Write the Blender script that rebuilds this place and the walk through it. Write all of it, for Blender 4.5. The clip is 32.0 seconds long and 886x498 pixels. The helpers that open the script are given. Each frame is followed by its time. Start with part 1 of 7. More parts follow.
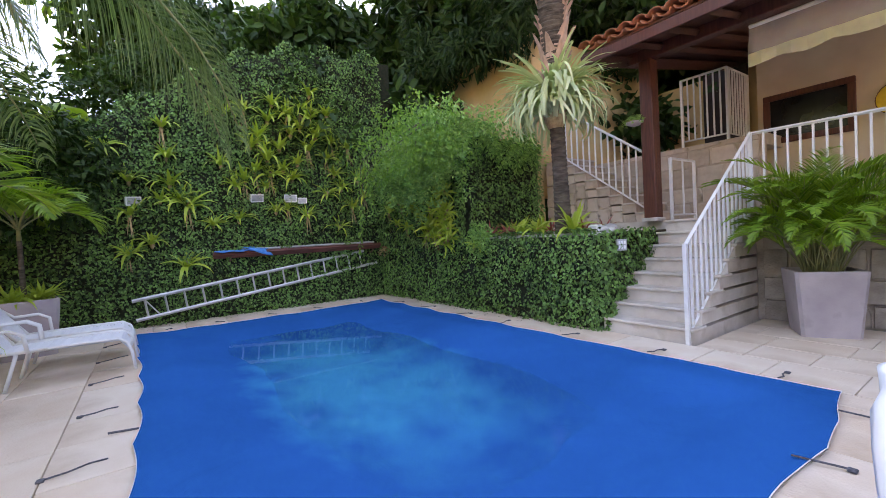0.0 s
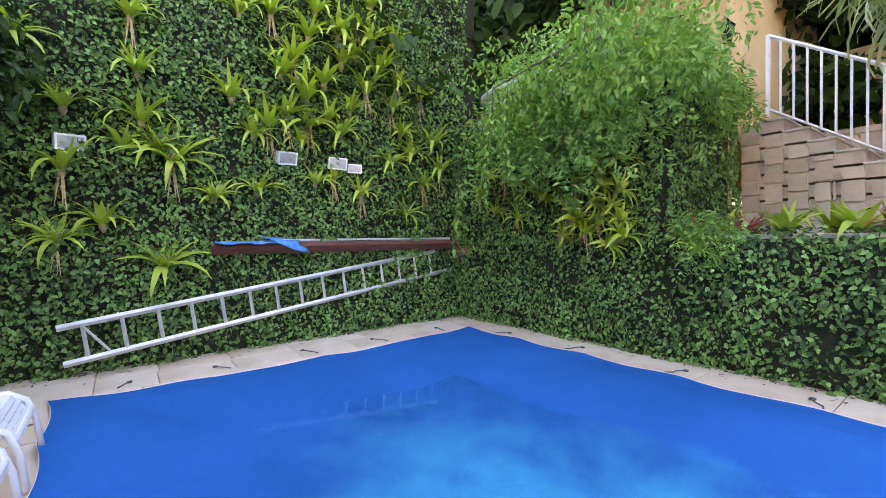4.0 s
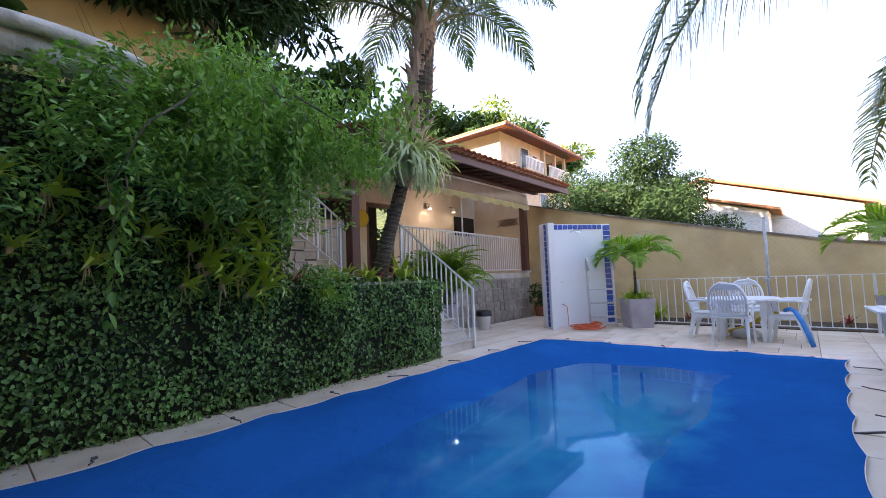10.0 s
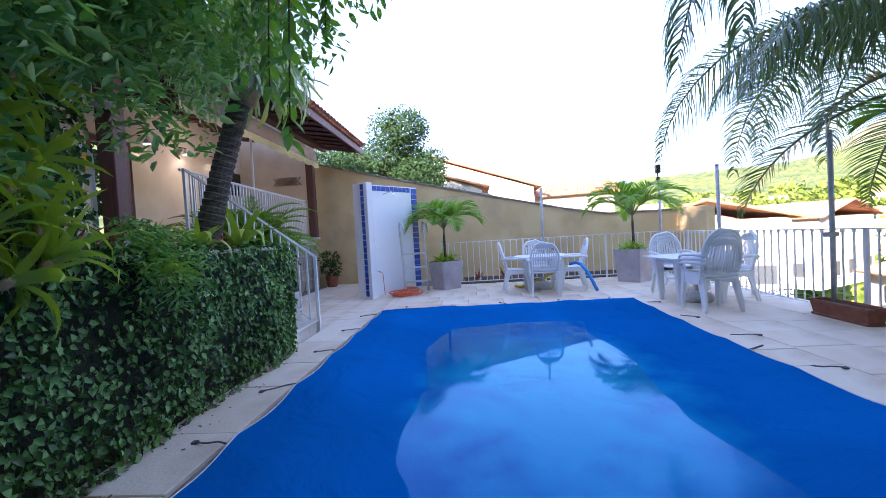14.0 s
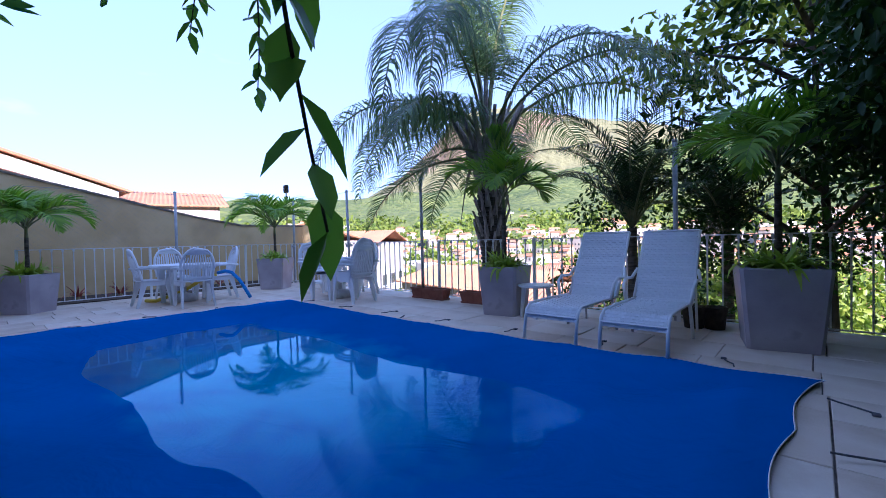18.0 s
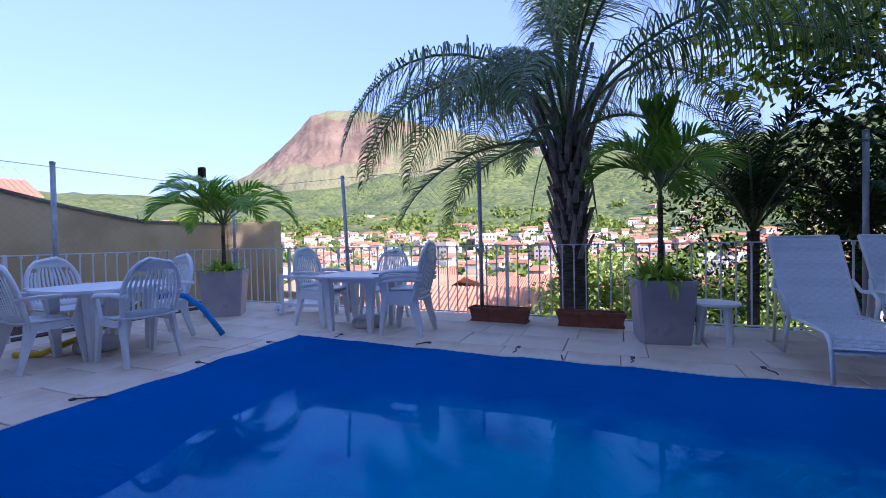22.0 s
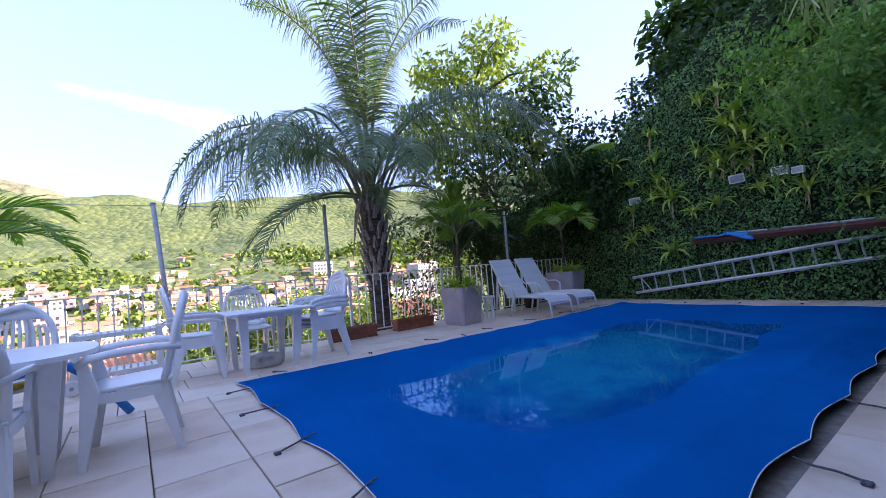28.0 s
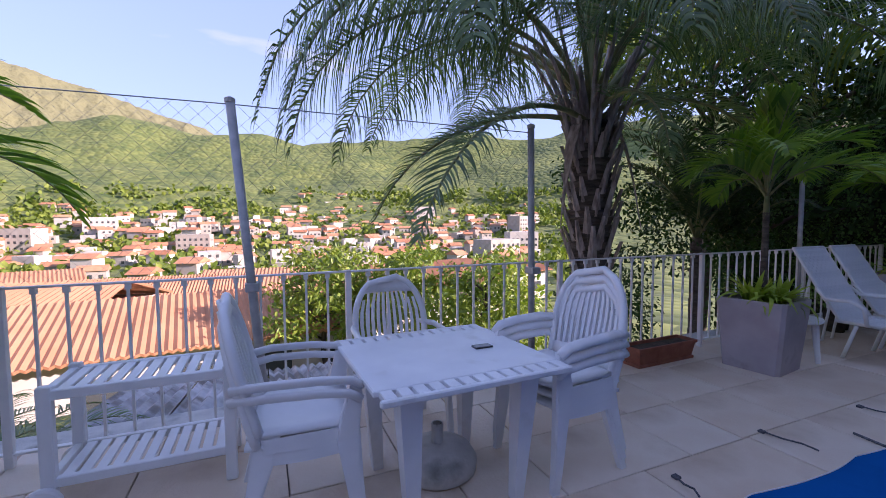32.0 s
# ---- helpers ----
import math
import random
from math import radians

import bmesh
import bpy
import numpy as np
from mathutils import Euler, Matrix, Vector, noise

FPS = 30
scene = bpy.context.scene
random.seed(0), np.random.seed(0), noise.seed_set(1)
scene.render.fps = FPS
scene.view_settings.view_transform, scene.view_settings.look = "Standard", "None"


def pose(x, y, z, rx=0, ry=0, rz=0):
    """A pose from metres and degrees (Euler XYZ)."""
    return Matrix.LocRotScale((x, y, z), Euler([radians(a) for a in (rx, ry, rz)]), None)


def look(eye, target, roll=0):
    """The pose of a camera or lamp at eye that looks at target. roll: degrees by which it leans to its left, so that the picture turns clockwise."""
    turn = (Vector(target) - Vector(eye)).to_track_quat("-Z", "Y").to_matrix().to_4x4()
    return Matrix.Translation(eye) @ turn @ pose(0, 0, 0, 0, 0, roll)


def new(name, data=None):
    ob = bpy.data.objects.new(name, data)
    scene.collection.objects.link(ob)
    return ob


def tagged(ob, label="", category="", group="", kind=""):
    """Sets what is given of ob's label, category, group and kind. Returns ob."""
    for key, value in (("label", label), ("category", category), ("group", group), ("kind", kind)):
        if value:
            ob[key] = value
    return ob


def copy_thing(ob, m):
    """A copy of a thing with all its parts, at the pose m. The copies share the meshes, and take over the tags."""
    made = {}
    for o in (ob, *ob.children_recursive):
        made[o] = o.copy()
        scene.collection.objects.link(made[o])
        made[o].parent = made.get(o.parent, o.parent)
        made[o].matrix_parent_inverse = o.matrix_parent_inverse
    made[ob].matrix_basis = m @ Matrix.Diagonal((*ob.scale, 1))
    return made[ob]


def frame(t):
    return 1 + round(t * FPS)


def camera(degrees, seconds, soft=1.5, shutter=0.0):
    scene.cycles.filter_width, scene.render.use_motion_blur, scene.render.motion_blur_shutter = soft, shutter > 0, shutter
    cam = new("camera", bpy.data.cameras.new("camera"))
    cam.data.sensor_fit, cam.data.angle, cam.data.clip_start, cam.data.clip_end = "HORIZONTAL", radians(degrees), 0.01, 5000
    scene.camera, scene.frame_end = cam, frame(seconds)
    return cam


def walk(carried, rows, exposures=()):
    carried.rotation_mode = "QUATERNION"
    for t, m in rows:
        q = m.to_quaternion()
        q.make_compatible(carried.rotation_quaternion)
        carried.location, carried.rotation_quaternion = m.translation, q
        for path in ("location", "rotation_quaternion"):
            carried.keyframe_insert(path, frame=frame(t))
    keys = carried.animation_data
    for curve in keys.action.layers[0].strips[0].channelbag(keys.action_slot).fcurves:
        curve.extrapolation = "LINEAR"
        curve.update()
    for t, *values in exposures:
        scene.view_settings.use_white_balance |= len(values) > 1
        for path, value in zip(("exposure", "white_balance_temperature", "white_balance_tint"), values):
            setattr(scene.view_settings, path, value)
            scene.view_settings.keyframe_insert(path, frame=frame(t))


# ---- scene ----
# the camera: seconds, eye, target, lean
PATH = [
    (0, (9.183, -4.684, 1.311), (7.546, -3.536, 1.252), -3.1),
    (0.5, (8.768, -4.584, 1.299), (7.041, -3.576, 1.244), -3.2),
    (1, (8.345, -4.549, 1.28), (6.597, -3.58, 1.211), -2.7),
    (1.5, (7.923, -4.588, 1.313), (6.182, -3.609, 1.225), -2.5),
    (2, (7.505, -4.571, 1.33), (5.81, -3.513, 1.245), -2.5),
    (2.5, (7.065, -4.568, 1.313), (5.385, -3.486, 1.234), -2.5),
    (4.5, (4.865, -4.442, 1.234), (3.318, -3.176, 1.193), -0.1),
    (5, (4.318, -4.436, 1.249), (2.816, -3.117, 1.183), -0.1),
    (5.5, (3.766, -4.38, 1.22), (2.308, -3.012, 1.158), -1.2),
    (6, (3.291, -4.343, 1.206), (1.89, -2.918, 1.137), -1.1),
    (6.5, (2.737, -4.328, 1.209), (1.492, -2.764, 1.148), -0.9),
    (7, (2.197, -4.337, 1.184), (1.324, -2.539, 1.136), -2.1),
    (7.5, (1.736, -4.283, 1.272), (1.405, -2.312, 1.176), -2.6),
    (8, (1.336, -4.142, 1.341), (1.655, -2.17, 1.231), -5.5),
    (8.2, (1.246, -4.126, 1.362), (1.901, -2.237, 1.294), -4.5),
    (8.4, (1.129, -4.114, 1.356), (2.081, -2.355, 1.329), -4.0),
    (8.5, (1.092, -4.106, 1.349), (2.162, -2.416, 1.317), -3.6),
    (9, (0.957, -4.248, 1.306), (2.29, -2.757, 1.313), -3.1),
    (9.5, (0.879, -4.492, 1.298), (2.304, -3.093, 1.41), -2.0),
    (10, (0.807, -4.63, 1.283), (2.319, -3.328, 1.422), -2.1),
    (10.5, (0.745, -4.744, 1.245), (2.284, -3.475, 1.382), -1.7),
    (11, (0.683, -4.819, 1.217), (2.247, -3.577, 1.31), -1.1),
    (11.5, (0.777, -4.558, 1.188), (2.349, -3.323, 1.233), -0.6),
    (12, (0.935, -4.137, 1.174), (2.514, -2.91, 1.181), -1.0),
    (12.5, (1.042, -3.59, 1.194), (2.695, -2.465, 1.161), -1.3),
    (13, (1.1, -3.132, 1.232), (2.915, -2.295, 1.183), -2.8),
    (13.5, (1.114, -2.678, 1.274), (3.057, -2.209, 1.204), -2.9),
    (14, (1.096, -2.225, 1.277), (3.091, -2.092, 1.212), -3.3),
    (14.5, (1.09, -1.899, 1.302), (3.076, -2.131, 1.251), -2.9),
    (15, (1.004, -1.537, 1.311), (2.875, -2.245, 1.326), -3.2),
    (15.5, (0.841, -1.256, 1.218), (2.52, -2.34, 1.263), -3.1),
    (17.5, (0.892, -0.953, 1.109), (2.232, -2.437, 1.069), -3.2),
    (18, (0.979, -0.963, 1.087), (2.308, -2.457, 1.044), -1.3),
    (18.5, (1.39, -1.002, 1.077), (2.695, -2.517, 1.025), -1.1),
    (19, (1.828, -1.034, 1.073), (3.001, -2.653, 1.012), -1.0),
    (19.5, (2.359, -1.017, 1.087), (3.452, -2.69, 1.01), -1.4),
    (20, (2.921, -0.948, 1.084), (3.92, -2.68, 1.008), -1.1),
    (20.5, (3.396, -0.974, 1.167), (4.388, -2.709, 1.087), -1.2),
    (21, (3.883, -0.931, 1.192), (4.854, -2.678, 1.12), -1.2),
    (21.5, (4.371, -0.883, 1.168), (5.255, -2.676, 1.107), -1.2),
    (22, (4.833, -0.842, 1.166), (5.595, -2.691, 1.124), -1.1),
    (22.5, (5.349, -0.781, 1.179), (6.03, -2.661, 1.147), -1.0),
    (23, (5.852, -0.72, 1.144), (6.288, -2.672, 1.135), -1.1),
    (23.5, (6.228, -0.706, 1.116), (6.553, -2.68, 1.112), -0.7),
    (24, (6.668, -0.64, 1.257), (6.968, -2.617, 1.192), 1.6),
    (24.5, (7.148, -0.589, 1.187), (7.355, -2.578, 1.147), 1.5),
    (25, (7.71, -0.58, 1.166), (7.587, -2.576, 1.166), -1.5),
    (25.5, (8.218, -0.459, 1.181), (7.48, -2.317, 1.246), -3.0),
    (26, (8.54, -0.413, 1.138), (7.493, -2.115, 1.219), -3.2),
    (26.5, (8.804, -0.208, 1.148), (7.678, -1.858, 1.247), -4.4),
    (28.5, (9.4, 0.097, 1.035), (8.191, -1.494, 1.118), -4.8),
    (29, (9.396, -0.039, 1.068), (8.187, -1.632, 1.021), -4.0),
    (29.5, (9.232, -0.497, 1.104), (8.018, -2.085, 1.04), -2.6),
    (30, (9.101, -1.038, 1.132), (7.785, -2.542, 1.051), -2.8),
    (30.5, (8.949, -1.643, 1.154), (7.636, -3.15, 1.082), -2.4),
    (31, (8.853, -2.255, 1.203), (7.663, -3.862, 1.155), -2.3),
    (32, (8.9, -3.578, 1.44), (8.115, -5.413, 1.317), -0.3),
]
cam = camera(93.1, 32.0, soft=0.9)


EXPOSURES = [(0, 3.1, 8300, 30), (2.5, 3.3, 8400, 30), (5, 4.15, 8300, 30), (6, 4.3, 8300, 30), (8, 4.15, 8100, 31), (9, 2.7, 7600, 27), (10, 2.6, 7400, 27), (11, 3.1, 7300, 27), (13, 3.1, 6700, 27), (15, 2.1, 5700, 29), (19, 1.75, 5300, 32), (22, 1.45, 5350, 35), (24, 1.52, 5400, 36), (26, 1.6, 5500, 36), (29, 2.15, 6300, 33), (31, 2.15, 6400, 34), (32, 1.35, 6300, 38)]
walk(cam, [(t, look(eye, target, roll)) for t, eye, target, roll in PATH], EXPOSURES)


# ---- light: sky, and a sun in the west-north-west that trees added behind the ivy wall keep off the deck ----
SUN_DIR = Vector((-0.85, 0.5, 0.4)).normalized()
world = bpy.data.worlds.new("sky")
scene.world = world
world.use_nodes = True
wn, wl = world.node_tree.nodes, world.node_tree.links
sky = wn.new("ShaderNodeTexSky")
sky.sky_type, sky.sun_disc = "NISHITA", False
sky.sun_elevation, sky.sun_rotation = math.asin(SUN_DIR.z), math.atan2(SUN_DIR.x, SUN_DIR.y)
# the glare along the horizon is evened out towards the zenith
wg = wn.new("ShaderNodeGamma")
wg.inputs[1].default_value = 0.35
wt = wn.new("ShaderNodeMixRGB")
wt.blend_type = "MULTIPLY"
wt.inputs[0].default_value, wt.inputs[2].default_value = 1, (0.74, 0.92, 1.22, 1)
wl.new(sky.outputs[0], wg.inputs[0])
wl.new(wg.outputs[0], wt.inputs[1])
sky.air_density, sky.dust_density, sky.ozone_density = 1.0, 0.2, 2.0
# thin streaks of high cloud over the whole sky
wc = wn.new("ShaderNodeTexCoord")
wm = wn.new("ShaderNodeMapping")
wm.inputs["Scale"].default_value = (1.6, 1.6, 7.0)
wz = wn.new("ShaderNodeTexNoise")
wz.inputs["Scale"].default_value, wz.inputs["Detail"].default_value = 1.7, 6
wr = wn.new("ShaderNodeValToRGB")
wr.color_ramp.elements[0].position, wr.color_ramp.elements[1].position = 0.64, 0.98
wx = wn.new("ShaderNodeMixRGB")
wx.inputs[2].default_value = (1.95, 2.0, 2.05, 1)
wl.new(wc.outputs["Generated"], wm.inputs["Vector"])
wl.new(wm.outputs[0], wz.inputs["Vector"])
wl.new(wz.outputs[0], wr.inputs[0])
wl.new(wr.outputs[0], wx.inputs[0])
wl.new(wt.outputs[0], wx.inputs[1])
wl.new(wx.outputs[0], wn["Background"].inputs[0])
wn["Background"].inputs[1].default_value = 0.235
sun = new("sun", bpy.data.lights.new("sun", "SUN"))
sun.data.energy, sun.data.angle, sun.data.color = 4.4, radians(0.5), (1, 0.93, 0.8)
sun.matrix_world = look(SUN_DIR * 60, (0, 0, 0))

# ---- materials ----
def mat(name, c1, c2=None, rough=0.7, scale=8.0, bump=0.0, bscale=60.0, vary="", metal=0.0, leaf=0.0, spec=0.5, stain=None, stretch=(1, 1, 1), amount=0.35):
    m = bpy.data.materials.new(name)
    m.use_nodes = True
    n, l = m.node_tree.nodes, m.node_tree.links
    b = n["Principled BSDF"]
    b.inputs["Roughness"].default_value, b.inputs["Metallic"].default_value = rough, metal
    b.inputs["Specular IOR Level"].default_value = spec
    tc = n.new("ShaderNodeTexCoord")
    mp = n.new("ShaderNodeMapping")
    mp.inputs["Scale"].default_value = stretch
    l.new(tc.outputs["Object"], mp.inputs["Vector"])
    mix = n.new("ShaderNodeMixRGB")
    mix.inputs[1].default_value, mix.inputs[2].default_value = (*c1, 1), (*(c2 or c1), 1)
    tex = n.new("ShaderNodeTexNoise")
    tex.inputs["Scale"].default_value, tex.inputs["Detail"].default_value = scale, 6
    l.new(mp.outputs[0], tex.inputs["Vector"])
    ramp = n.new("ShaderNodeValToRGB")
    ramp.color_ramp.elements[0].position, ramp.color_ramp.elements[1].position = 0.35, 0.65
    l.new(tex.outputs[0], ramp.inputs[0])
    fac = ramp.outputs[0]
    if vary:
        src = n.new("ShaderNodeObjectInfo") if vary == "object" else n.new("ShaderNodeNewGeometry")
        rnd = src.outputs["Random"] if vary == "object" else src.outputs["Random Per Island"]
        add = n.new("ShaderNodeMath")
        add.operation = "MULTIPLY_ADD"
        l.new(ramp.outputs[0], add.inputs[0])
        add.inputs[1].default_value = amount
        sc = n.new("ShaderNodeMath")
        sc.operation = "MULTIPLY"
        sc.inputs[1].default_value = 1 - amount
        l.new(rnd, sc.inputs[0])
        l.new(sc.outputs[0], add.inputs[2])
        fac = add.outputs[0]
    l.new(fac, mix.inputs[0])
    col = mix.outputs[0]
    if stain:
        t2 = n.new("ShaderNodeTexNoise")
        t2.inputs["Scale"].default_value, t2.inputs["Detail"].default_value = stain[1], 8
        l.new(tc.outputs["Object"], t2.inputs["Vector"])
        r2 = n.new("ShaderNodeValToRGB")
        r2.color_ramp.elements[0].position, r2.color_ramp.elements[1].position = stain[2], stain[3]
        l.new(t2.outputs[0], r2.inputs[0])
        m2 = n.new("ShaderNodeMixRGB")
        m2.inputs[2].default_value = (*stain[0], 1)
        l.new(r2.outputs[0], m2.inputs[0])
        l.new(col, m2.inputs[1])
        col = m2.outputs[0]
    l.new(col, b.inputs["Base Color"])
    if bump:
        t3 = n.new("ShaderNodeTexNoise")
        t3.inputs["Scale"].default_value, t3.inputs["Detail"].default_value = bscale, 5
        l.new(mp.outputs[0], t3.inputs["Vector"])
        bp = n.new("ShaderNodeBump")
        bp.inputs["Strength"].default_value, bp.inputs["Distance"].default_value = bump, 0.02
        l.new(t3.outputs[0], bp.inputs["Height"])
        l.new(bp.outputs[0], b.inputs["Normal"])
    if leaf:
        tr = n.new("ShaderNodeBsdfTranslucent")
        gm = n.new("ShaderNodeMixRGB")
        gm.blend_type = "MULTIPLY"
        gm.inputs[0].default_value, gm.inputs[2].default_value = 1, (1.5, 1.7, 0.5, 1)
        l.new(col, gm.inputs[1])
        l.new(gm.outputs[0], tr.inputs[0])
        ms = n.new("ShaderNodeMixShader")
        ms.inputs[0].default_value = leaf
        l.new(b.outputs[0], ms.inputs[1])
        l.new(tr.outputs[0], ms.inputs[2])
        l.new(ms.outputs[0], n["Material Output"].inputs[0])
    return m


STONE = mat("deck_stone", (0.7, 0.53, 0.39), (0.82, 0.72, 0.61), 0.62, 2.2, 0.25, 45, "object", stain=((0.48, 0.31, 0.18), 1.3, 0.52, 0.8), amount=0.45)
JOINT = mat("joint_mortar", (0.2, 0.17, 0.14), (0.3, 0.27, 0.24), 0.9, 20, 0.4)
SOIL = mat("soil", (0.05, 0.035, 0.025), (0.1, 0.075, 0.05), 0.95, 20, 0.6)
RUBBLE = mat("rubble_stone", (0.24, 0.2, 0.17), (0.48, 0.42, 0.36), 0.8, 9, 0.5, 40, "object", stain=((0.16, 0.14, 0.12), 3, 0.5, 0.7))
LANDSTONE = mat("landing_stone", (0.42, 0.33, 0.26), (0.66, 0.56, 0.46), 0.8, 7, 0.4, 40, "object", stain=((0.34, 0.27, 0.2), 3, 0.55, 0.75))
STEP = mat("step_stone", (0.55, 0.48, 0.42), (0.68, 0.62, 0.56), 0.65, 3, 0.25, 40, stain=((0.4, 0.33, 0.26), 4, 0.55, 0.8))
# near-black wall and darkest leaf tone put the shade between leaves into colour
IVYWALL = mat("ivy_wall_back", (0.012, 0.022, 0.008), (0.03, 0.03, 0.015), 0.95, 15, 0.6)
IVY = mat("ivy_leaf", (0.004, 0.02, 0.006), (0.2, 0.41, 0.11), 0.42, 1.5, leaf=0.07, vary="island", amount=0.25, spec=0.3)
IVYDRY = mat("ivy_stem", (0.12, 0.08, 0.045), (0.22, 0.16, 0.1), 0.9, 20)
VINE = mat("vine_leaf", (0.07, 0.22, 0.06), (0.38, 0.62, 0.22), 0.45, 1.5, leaf=0.25, vary="island", amount=0.25, spec=0.3)
TWIGLEAF = mat("twig_leaf", (0.07, 0.18, 0.04), (0.22, 0.4, 0.09), 0.4, 1.5, leaf=0.35, vary="island", amount=0.25, spec=0.3)
BROM = mat("bromeliad_leaf", (0.16, 0.29, 0.035), (0.52, 0.62, 0.1), 0.42, 3, leaf=0.25, vary="island", amount=0.3)
BROMRED = mat("red_bromeliad_leaf", (0.16, 0.05, 0.035), (0.52, 0.09, 0.11), 0.42, 3, leaf=0.2, vary="island", amount=0.3)
BROMBASE = mat("bromeliad_base", (0.3, 0.2, 0.1), (0.5, 0.38, 0.2), 0.8, 20)
PALM = mat("palm_leaflet", (0.05, 0.1, 0.045), (0.18, 0.27, 0.12), 0.38, 1.5, leaf=0.22, vary="island", amount=0.25, spec=0.4)
# copy of the palm leaflet with the shade behind the fence in its colour
SHADEPALM = mat("shaded_palm_leaflet", (0.012, 0.034, 0.014), (0.05, 0.1, 0.035), 0.42, 1.5, leaf=0.15, vary="island", amount=0.25, spec=0.3)
PALMLIGHT = mat("potted_palm_leaflet", (0.06, 0.17, 0.02), (0.28, 0.43, 0.06), 0.4, 1.5, leaf=0.35, vary="island", amount=0.25, spec=0.35)
RACHIS = mat("palm_rachis", (0.14, 0.17, 0.06), (0.25, 0.24, 0.1), 0.5, 10)
TRUNK = mat("palm_trunk", (0.06, 0.045, 0.035), (0.16, 0.13, 0.1), 0.9, 6, 0.8, 30, stretch=(1, 1, 5))
PAPER = mat("papery_boot", (0.26, 0.15, 0.1), (0.58, 0.4, 0.3), 0.85, 8, 0.5, 40, "object", stretch=(3, 3, 0.6))
SHEATH = mat("palm_sheath", (0.2, 0.16, 0.14), (0.46, 0.39, 0.34), 0.85, 8, 0.5, 40, stretch=(3, 3, 0.6))
BARK = mat("tree_bark", (0.05, 0.04, 0.03), (0.13, 0.1, 0.08), 0.9, 8, 0.8, 25, stretch=(1, 1, 0.4))
TREELEAF = mat("tree_leaf", (0.012, 0.036, 0.012), (0.05, 0.11, 0.025), 0.45, 0.8, leaf=0.2, vary="island", amount=0.25, spec=0.2)
VALLEYLEAF = mat("valley_leaf", (0.05, 0.1, 0.015), (0.24, 0.28, 0.05), 0.6, 0.05, leaf=0.2, vary="island", amount=0.4, spec=0.2)
# lighter yellow-green leaf copy with the sunlight on treetops put into its colour
SUNLEAF = mat("sunlit_leaf", (0.1, 0.18, 0.03), (0.3, 0.34, 0.05), 0.45, 0.8, leaf=0.3, vary="island", amount=0.25)
FERN = mat("staghorn_leaf", (0.34, 0.42, 0.24), (0.62, 0.68, 0.45), 0.6, 4, leaf=0.2, vary="island", amount=0.3)
WHITE = mat("white_paint", (0.74, 0.74, 0.74), (0.82, 0.82, 0.81), 0.4, 6, 0.05, 80, stain=((0.45, 0.4, 0.34), 9, 0.66, 0.85))
PLASTIC = mat("white_plastic", (0.76, 0.77, 0.79), (0.84, 0.85, 0.86), 0.35, 4, 0.03, 150, stain=((0.6, 0.59, 0.56), 5, 0.6, 0.85))
WICKER = mat("white_weave", (0.7, 0.72, 0.75), (0.82, 0.83, 0.85), 0.45, 60, vary="object")
STEEL = mat("aluminium", (0.6, 0.6, 0.62), (0.72, 0.72, 0.74), 0.42, 12, 0.05, 90, metal=0.6)
CHROME = mat("stainless_tube", (0.7, 0.7, 0.72), (0.8, 0.8, 0.82), 0.18, 12, metal=1.0)
GALV = mat("grey_pole", (0.36, 0.37, 0.38), (0.5, 0.5, 0.5), 0.55, 14, 0.1, 60, metal=0.3)
POT = mat("grey_planter", (0.36, 0.31, 0.33), (0.46, 0.41, 0.43), 0.55, 3, 0.1, 60, stain=((0.26, 0.22, 0.22), 6, 0.6, 0.85))
TERRA = mat("terracotta", (0.24, 0.075, 0.045), (0.34, 0.12, 0.07), 0.8, 10, 0.2, 50, stain=((0.14, 0.06, 0.045), 6, 0.6, 0.8))
WOOD = mat("brown_wood", (0.075, 0.022, 0.016), (0.13, 0.042, 0.028), 0.5, 5, 0.2, 40, stretch=(8, 8, 0.7))
PLANK = mat("painted_plank", (0.1, 0.028, 0.022), (0.17, 0.06, 0.045), 0.5, 5, 0.2, 30, stretch=(6, 0.6, 6))
YELLOW = mat("ochre_render", (0.6, 0.42, 0.2), (0.7, 0.52, 0.27), 0.88, 1.6, 0.3, 60, stain=((0.42, 0.3, 0.17), 0.9, 0.55, 0.8))
COPING = mat("weathered_coping", (0.12, 0.1, 0.085), (0.34, 0.28, 0.2), 0.9, 5, 0.4)
CREAM = mat("cream_render", (0.66, 0.55, 0.42), (0.74, 0.64, 0.5), 0.85, 2, 0.15, 80)
ROOF = mat("clay_roof_tile", (0.3, 0.09, 0.045), (0.5, 0.2, 0.1), 0.8, 4, 0.3, 40, "object", stain=((0.14, 0.07, 0.05), 5, 0.55, 0.75))
ROOFFAR = mat("far_clay_roof", (0.4, 0.15, 0.07), (0.58, 0.28, 0.15), 0.85, 0.6, vary="island", stretch=(1, 1, 1))
AWNING = mat("white_awning", (0.66, 0.64, 0.62), (0.8, 0.78, 0.76), 0.7, 3, 0.1, 40, leaf=0.3)
BLACK = mat("black_gloss", (0.01, 0.01, 0.012), (0.02, 0.02, 0.022), 0.15, 4)
# near-black colour standing for the shade inside rooms and doorways
DARK = mat("interior_shade", (0.03, 0.02, 0.016), (0.05, 0.035, 0.03), 0.8, 4)
BLUETILE = mat("blue_tile", (0.015, 0.05, 0.32), (0.04, 0.13, 0.5), 0.2, 30, vary="object")
WHITETILE = mat("white_tile", (0.76, 0.78, 0.82), (0.82, 0.84, 0.87), 0.22, 3, vary="object")
NOODLE = mat("blue_foam", (0.01, 0.2, 0.55), (0.02, 0.26, 0.65), 0.7, 20, 0.2, 200)
